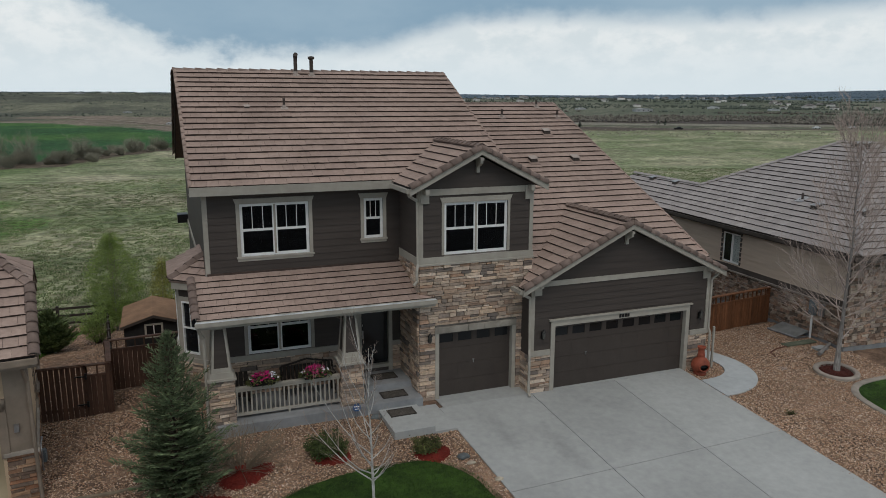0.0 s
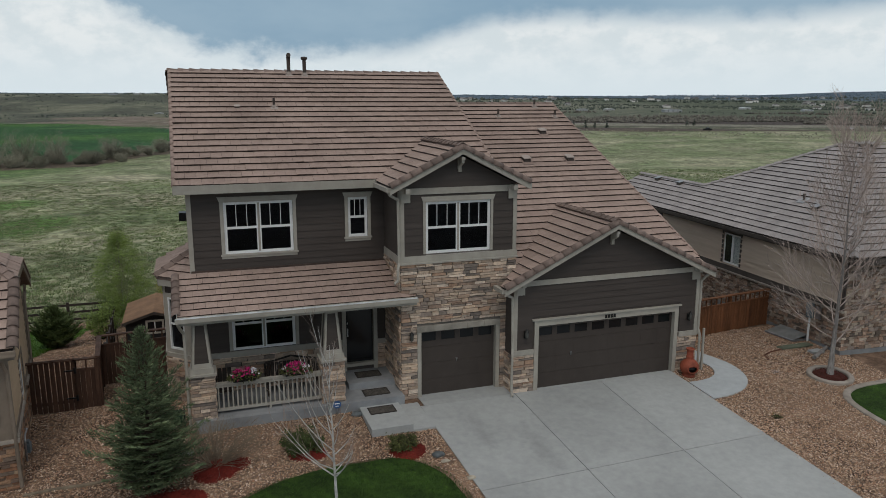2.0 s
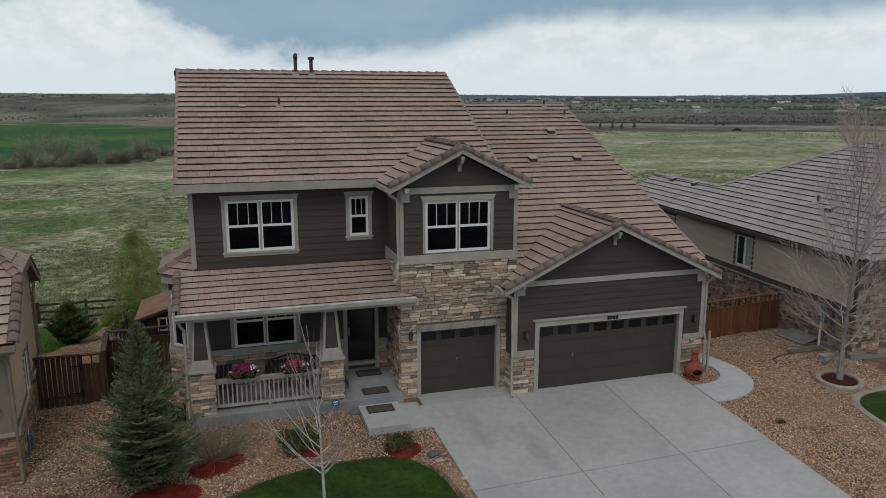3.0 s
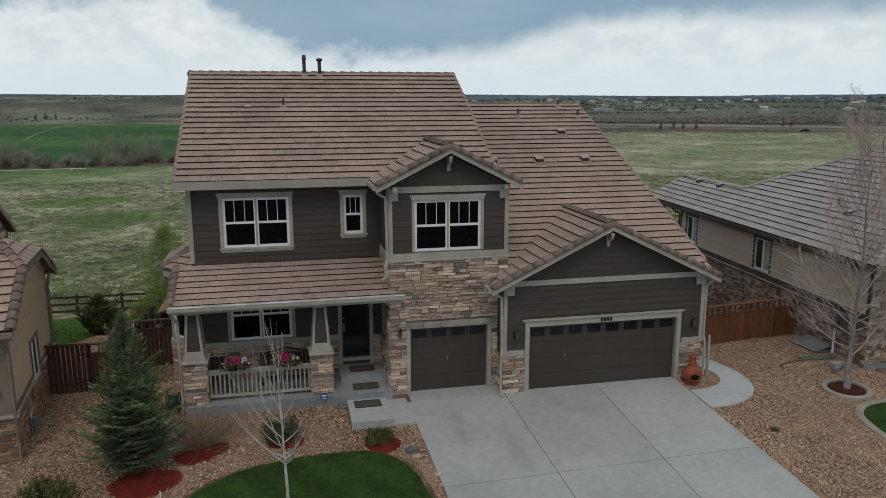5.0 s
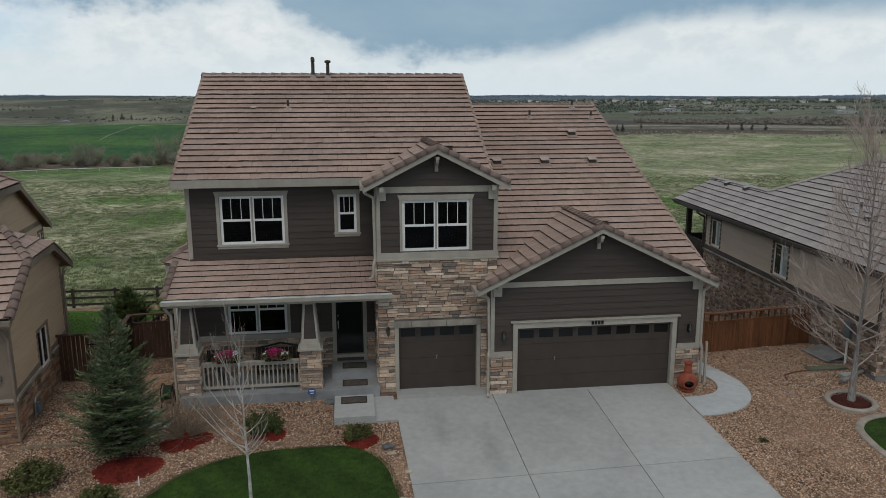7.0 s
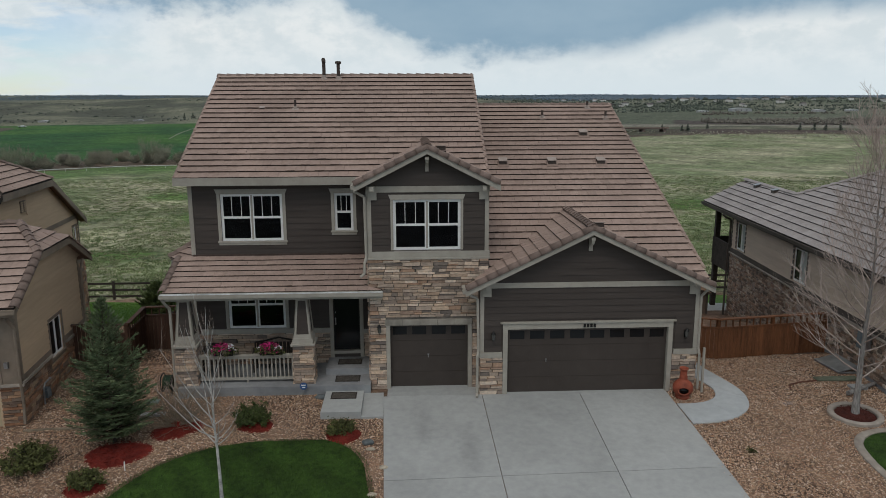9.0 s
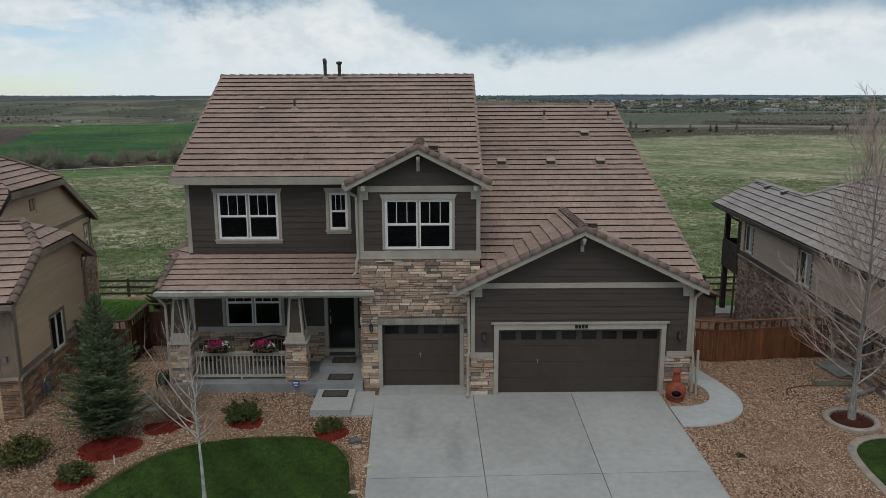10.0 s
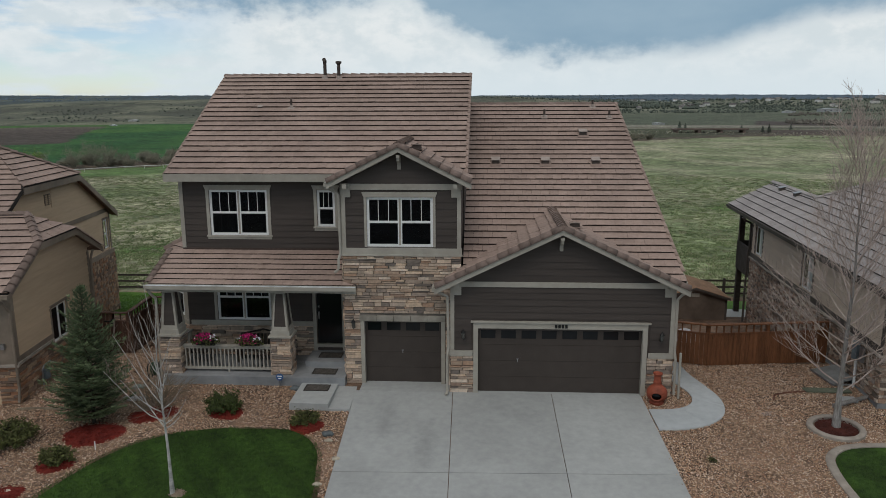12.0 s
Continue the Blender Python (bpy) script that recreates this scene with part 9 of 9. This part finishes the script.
# ---- far things ----
def far_bare_tree(seed, height, spread):
    """A rounded many-stemmed crown of twigs with a first haze of buds."""
    rng = random.Random(seed)
    s = Shape()
    for i in range(34):
        a = i * 2.4
        d = Vector((math.cos(a), math.sin(a), rng.uniform(0.3, 2.6)))
        reach = height * rng.uniform(0.6, 0.95) if d.z > 1.2 else spread * rng.uniform(0.8, 1.2)
        pts, _ = limb(rng, (rng.uniform(-0.5, 0.5), rng.uniform(-0.5, 0.5), height * rng.uniform(-0.02, 0.16)), d, reach, 0.05, 0.2, 4)
        tube_run(s, pts, 0.09, 0.025, 4)
        for q in range(13):
            t = rng.uniform(0.8, 4.0)
            k = min(int(t), 3)
            o = pts[k].lerp(pts[k + 1], t - k)
            p2, _ = limb(rng, o, Vector((rng.uniform(-1, 1), rng.uniform(-1, 1), rng.uniform(-0.5, 1.0))), spread * rng.uniform(0.25, 0.5), 0.0, 0.25, 3)
            tube_run(s, p2, 0.026, 0.012, 3)
            for w in range(7):
                c = p2[1].lerp(p2[3], rng.random()) + Vector((rng.gauss(0, 0.3), rng.gauss(0, 0.3), rng.gauss(0, 0.3)))
                leaf(s, c, rng.uniform(0.07, 0.15), rng)
    return s


def place(proto, x, y, turn, size, dz=0.0):
    return copy_thing(proto, Matrix.Translation((x, y, ground_z(x, y) + dz)) @ Matrix.Rotation(turn, 4, "Z") @ Matrix.Diagonal((size, size, size, 1)))


def polar(az, d):
    return 5 + d * math.sin(radians(az)), d * math.cos(radians(az))


rngf = random.Random(77)
protos = []
for k, (h, sp) in enumerate(((8.5, 4.4), (7.0, 3.8), (5.0, 3.2))):
    x, y = polar(-9.5 + 3.4 * k, lerp_table(-9.5 + 3.4 * k, CREEK) + 6)
    p = solo("cottonwood_tree", far_bare_tree(100 + k, h, sp), M_FARBRUSH, "bare grey-brown cottonwood along the creek", "tree", "creek trees", base=(0, 0, 0))
    p.location = (x, y, ground_z(x, y))
    protos.append(p)
for az, size, kind in ((-37, 1.0, 0), (-35.2, 0.9, 0), (-32.2, 0.6, 2), (-31.0, 0.7, 1), (-28.9, 0.7, 0), (-27.7, 0.8, 0), (-26.6, 0.75, 0), (-25.6, 0.6, 1), (-22.0, 0.8, 2), (-21.4, 0.7, 2), (-18.6, 0.9, 0), (-17.6, 0.8, 1), (-15.0, 0.7, 2),
                       (-13.2, 1.0, 0), (-11.6, 1.1, 0), (-7.7, 0.8, 2), (-4.0, 0.6, 2), (-1.0, 0.7, 1), (0.8, 0.8, 2), (2.4, 1.0, 0), (4.2, 0.9, 1), (6.2, 1.0, 0), (8.2, 0.9, 1), (10.5, 0.8, 2)):
    d = lerp_table(az, CREEK) + rngf.uniform(0, 14)
    place(protos[kind], *polar(az, d), rngf.uniform(0, 6.28), size)

x, y = polar(-31.6, 204)
willow = solo("willow_tree", far_bare_tree(131, 6.0, 3.6), M_SPRING, "round yellow-green willow by the creek", "tree", base=(0, 0, 0))
willow.location = (x, y, ground_z(x, y))
bush_p = solo("willow_bush", far_bare_tree(120, 2.4, 1.9), M_FARBRUSH, "low bare willow brush along the creek", "bush", "creek brush", base=(0, 0, 0))
x, y = polar(-5.5, 224)
bush_p.location = (x, y, ground_z(x, y))
for i in range(70):
    az = -38 + 52 * (i + rngf.random()) / 70
    place(bush_p, *polar(az, lerp_table(az, CREEK) + rngf.uniform(-4, 12)), rngf.uniform(0, 6.28), rngf.uniform(0.6, 1.4))


def far_conifer(seed, h, r):
    rng = random.Random(seed)
    s = Shape()
    s.tube((0, 0, -0.2), (0, 0, h * 0.9), 0.15, 0.03, 5)
    for i in range(90):
        f = rng.random()
        z = h * (0.08 + 0.9 * f)
        R = r * (1 - f) * rng.uniform(0.6, 1.15) + 0.15
        a = rng.uniform(0, 6.283)
        o, tip = Vector((0, 0, z + 0.25 * R)), Vector((R * math.cos(a), R * math.sin(a), z - 0.15 * R))
        w = Vector((-math.sin(a), math.cos(a), 0)) * R * 0.35
        s.add([o, tip - w, tip + Vector((0, 0, -0.2)), tip + w], [(0, 1, 2), (0, 2, 3)])
    return s


con = solo("conifer", far_conifer(1, 6.0, 1.7), M_FARTREE, "dark conifer in the valley", "tree", "valley conifers", base=(0, 0, 0))
x, y = polar(49.4, 548)
con.location = (x, y, ground_z(x, y))
for az, d, size in ((49.9, 545, 1.0), (50.4, 550, 1.1), (51.0, 545, 0.95), (51.6, 552, 1.15), (52.3, 548, 1.1), (19.5, 440, 0.8), (20.9, 440, 0.75), (21.3, 443, 0.85), (15.2, 470, 1.0), (15.6, 474, 0.8), (22.6, 500, 0.7), (28.7, 486, 0.8), (29.6, 486, 0.9), (30.3, 488, 0.8), (31.2, 486, 0.85), (37.0, 560, 0.8), (37.5, 566, 0.9),
                    (2.4, 640, 1.1), (2.9, 650, 0.9), (3.4, 640, 1.0), (5.2, 660, 1.2), (5.8, 650, 1.1), (6.4, 665, 1.0), (7.0, 655, 1.1), (-16.4, 800, 1.1), (-15.8, 810, 1.2), (-15.2, 800, 1.0)):
    place(con, *polar(az, d), rngf.uniform(0, 6.28), size)


def scatter_clumps(name, azs, ds, count, size, mat_, label, seed, keep=lambda az, d: True):
    """Far woods: many small uneven clumps in one mesh."""
    rng = random.Random(seed)
    s = Shape()
    for i in range(count):
        az, d = rng.uniform(*azs), ds[0] * (ds[1] / ds[0]) ** rng.random()
        if not keep(az, d):
            continue
        x, y = polar(az, d)
        z = ground_z(x, y)
        h = size * rng.uniform(0.5, 1.3) * (0.6 + d / 2500)
        w = h * rng.uniform(0.45, 0.9)
        n = 5
        ring = [(x + w * rng.uniform(0.6, 1.1) * math.cos(2 * math.pi * k / n), y + w * rng.uniform(0.6, 1.1) * math.sin(2 * math.pi * k / n), z + h * rng.uniform(0.25, 0.55)) for k in range(n)]
        foot = [(x + (p[0] - x) * 0.6, y + (p[1] - y) * 0.6, z - 0.5) for p in ring]
        s.add([*foot, *ring, (x + rng.uniform(-0.2, 0.2) * w, y, z + h)], [(k, (k + 1) % n, n + (k + 1) % n, n + k) for k in range(n)] + [(n + k, n + (k + 1) % n, 2 * n) for k in range(n)])
    tagged(solo(name, s, mat_, label, "woods", kind="stuff", base=(0, 0, 0)), kind="stuff")


# pines tinted blue-grey: distance haze painted into their base colour
M_HAZE_PINES = material("haze_blue_far_pines", (0.11, 0.15, 0.195), (0.16, 0.205, 0.25), 0.95, 0.02, 0.002, 0.0, island=0.2)


def patchy(cut, scale=0.004, seed=2.0):
    def keep(az, d):
        x, y = polar(az, d)
        return noise.noise((x * scale, y * scale, seed)) > cut
    return keep


scatter_clumps("far_brush", (22, 62), (620, 980), 5000, 2.4, M_FARBELT, "bare brown cottonwood belt across the valley", 1, patchy(-0.05, 0.006))
scatter_clumps("far_brush", (-40, 12), (740, 1500), 2600, 1.5, M_FARTREE, "dark scrub on the hillside", 2, patchy(0.1, 0.008))
scatter_clumps("far_woods", (8, 62), (1000, 2500), 11000, 2.1, M_FARTREE, "scattered dark trees round the town", 3, patchy(-0.12, 0.005))
scatter_clumps("far_woods", (-45, 64), (2400, 4700), 7500, 2.2, M_HAZE_PINES, "distant pine forest on the ridge", 4, patchy(-0.22, 0.0012))
scatter_clumps("far_woods", (-14, 12), (1350, 1600), 320, 2.4, M_FARTREE, "trees along the near ridge", 5, patchy(-0.05, 0.004))
scatter_clumps("far_brush", (9, 58), (385, 450), 900, 0.8, M_FARBRUSH, "low brown brush along the field edge", 6, patchy(-0.1, 0.01))


scatter_clumps("far_woods", (10, 16), (1250, 1700), 300, 5.0, M_FARTREE, "dark pine grove on the valley slope", 7, patchy(-0.1, 0.004))
scatter_clumps("far_woods", (16, 60), (1500, 2400), 900, 4.0, M_FARTREE, "dark trees among the town houses", 8, patchy(0.1, 0.004, 5.0))


def far_house(w, l, h, roof_h):
    s = Shape().box(-w / 2, w / 2, -l / 2, l / 2, -1, h)
    r = Shape().prism([(-w / 2 - 0.4, -l / 2 - 0.4, h), (w / 2 + 0.4, -l / 2 - 0.4, h), (0, -l / 2 - 0.4, h + roof_h)], (0, l + 0.8, 0))
    return s, r


M_FARWALL = material("far_house_wall", (0.46, 0.44, 0.42), (0.60, 0.58, 0.56), 0.8, 0.2, 0.0, 0.0, vary=0.6)
M_FARROOF = material("far_house_roof", (0.14, 0.125, 0.12), (0.21, 0.19, 0.185), 0.8, 0.2, 0.0, 0.0, vary=0.5)
M_BARN = material("pale_metal_barn", (0.38, 0.385, 0.39), (0.46, 0.465, 0.47), 0.5, 0.2, 0.0, 0.0, vary=0.2)


def far_proto(name, w, l, h, rh, wall_m, roof_m, label, cat, grp, az, d):
    x, y = polar(az, d)
    t = thing(name, (0, 0, 0), label, cat, grp)
    a, b = far_house(w, l, h, rh)
    part("wall", a, wall_m, t)
    part("roof", b, roof_m, t)
    nw = Shape()
    for k in range(3):
        nw = Shape().box(-w / 2 + (k + 0.6) * w / 3.6, -w / 2 + (k + 0.6) * w / 3.6 + 1.2, -l / 2 - 0.05, -l / 2 + 0.02, 1.0, 2.4)
        part("window", nw, M_DARKPANE, t)
    t.location = (x, y, ground_z(x, y))
    return t


fh = far_proto("farmhouse", 14, 10, 4.2, 2.6, M_FARWALL, M_FARROOF, "small distant house in the valley town", "house", "valley houses", 27.0, 1650)
bn = far_proto("barn", 26, 12, 3.4, 1.4, M_BARN, M_BARN, "long pale metal barn in the valley", "barn", "valley barns", 24.5, 1050)
for i in range(200):
    az, d = rngf.uniform(11, 56), 1150 * (2500 / 1150) ** rngf.random()
    if noise.noise((az * 0.11, d * 0.003, 4.0)) < -0.05:
        continue
    place(fh, *polar(az, d), rngf.uniform(0, 3.14), rngf.uniform(0.5, 1.05))
for az, d in ((22.0, 1000), (29.5, 1080), (31.5, 1120), (36.0, 1010), (41.0, 1200), (45.0, 1080), (13.5, 620), (-2.0, 900), (-4.8, 1480), (-3.2, 1480), (-25.5, 760), (-19.5, 770), (0.8, 560), (4.6, 600)):
    place(bn, *polar(az, d), rngf.uniform(-0.5, 0.5), rngf.uniform(0.5, 0.9) if d > 950 else 0.35)


def far_vehicle(az, d, colour, label, n):
    x, y = polar(az, d)
    z = ground_z(x, y)
    v = thing("pickup_truck", (x, y, z), label, "truck", "parked field vehicles")
    part("body", Shape().box(x - 2.6, x + 2.6, y - 0.9, y + 0.9, z + 0.45, z + 1.05), colour, v)
    part("cab", Shape().hexa([(x - 1.0, y - 0.85, z + 1.05), (x + 1.1, y - 0.85, z + 1.05), (x + 1.1, y + 0.85, z + 1.05), (x - 1.0, y + 0.85, z + 1.05)], [(x - 0.6, y - 0.75, z + 1.75), (x + 0.7, y - 0.75, z + 1.75), (x + 0.7, y + 0.75, z + 1.75), (x - 0.6, y + 0.75, z + 1.75)]), colour, v)
    for wx in (-1.6, 1.6):
        for wy in (-0.9, 0.9):
            part("wheel", Shape().tube((x + wx, y + wy - 0.12, z + 0.4), (x + wx, y + wy + 0.12, z + 0.4), 0.4, 0.4, 12), M_BLACK, v)


M_CAR = material("white_car_paint", (0.55, 0.56, 0.57), (0.62, 0.63, 0.64), 0.3)
far_vehicle(47.6, 515, M_CAR, "white pickup truck parked at the far field edge", 1)
far_vehicle(49.8, 528, M_CAR, "white pickup truck parked at the far field edge", 2)
far_vehicle(38.4, 462, M_BLACK, "dark pickup truck parked at the far field edge", 3)
far_vehicle(-26.8, 640, M_CAR, "white vehicle parked by the crop field", 4)

# low bridge structure over the creek
bx, by = polar(17.5, 430)
bridge = thing("bridge", (bx, by, ground_z(bx, by)), "long low brown concrete bridge with dark openings", "bridge")
bz = ground_z(bx, by)
M_BRIDGE = material("brown_concrete", (0.21, 0.155, 0.13), (0.27, 0.205, 0.175), 0.9, 0.3, 0.05, 0.1)
part("deck", Shape().box(bx - 20, bx + 20, by, by + 8, bz + 1.5, bz + 2.1), M_BRIDGE, bridge)
for k in range(4):
    part("pier", Shape().box(bx - 19 + k * 12, bx - 17.5 + k * 12, by + 0.5, by + 7.5, bz - 1, bz + 1.5), M_BRIDGE, bridge)
part("parapet", Shape().box(bx - 20, bx + 20, by - 0.2, by, bz + 2.1, bz + 2.5), M_BRIDGE, bridge)

# pale pasture fence line on the left
pf = Shape()
prev = None
for i in range(60):
    az = -40 + 26 * i / 59
    d = lerp_table(az, CREEK) - 22 + 5 * math.sin(az * 0.2)
    x, y = polar(az, d)
    q = Vector((x, y, ground_z(x, y) + 0.7))
    if prev:
        pf.tube(prev, q, 0.075, 0.075, 4)
    if i % 3 == 0:
        pf.tube((x, y, q.z - 0.8), q, 0.03, 0.03, 4)
    prev = q
solo("pasture_fence", pf, M_WHITE, "thin white rail fence across the far pasture", "fence", kind="stuff")
# dirt farm tracks
M_TRACK = material("pale_dirt_track", (0.27, 0.235, 0.19), (0.34, 0.30, 0.245), 0.95, 0.3)


def farm_track(line, width, label):
    """A worn track along the points (bearing, distance)."""
    tr = Shape()
    for (a0, d0), (a1, d1) in zip(line, line[1:]):
        p0, p1, p2, p3 = polar(a0, d0), polar(a0, d0 + width), polar(a1, d1 + width), polar(a1, d1)
        tr.add([(*p, ground_z(*p) + 0.5) for p in (p0, p1, p2, p3)], [(0, 3, 2, 1)])
    solo("road", tr, M_TRACK, label, "road", kind="structure")


farm_track([(0.9 - 0.2 * i - 0.008 * i * i, 470 + 14 * i) for i in range(22)], 10, "pale dirt farm track curving up the slope")
farm_track([(-17.4 + 0.13 * i, 385 + 11.5 * i) for i in range(21)], 7, "pale dirt farm track through the green crop")
farm_track([(-14.8 + 0.45 * i, 622 + 5 * math.sin(0.6 * i)) for i in range(16)], 9, "pale dirt farm track along the field edge")

# ---- the many small pieces of walls and roofs ----
for job in LATER:
    job()
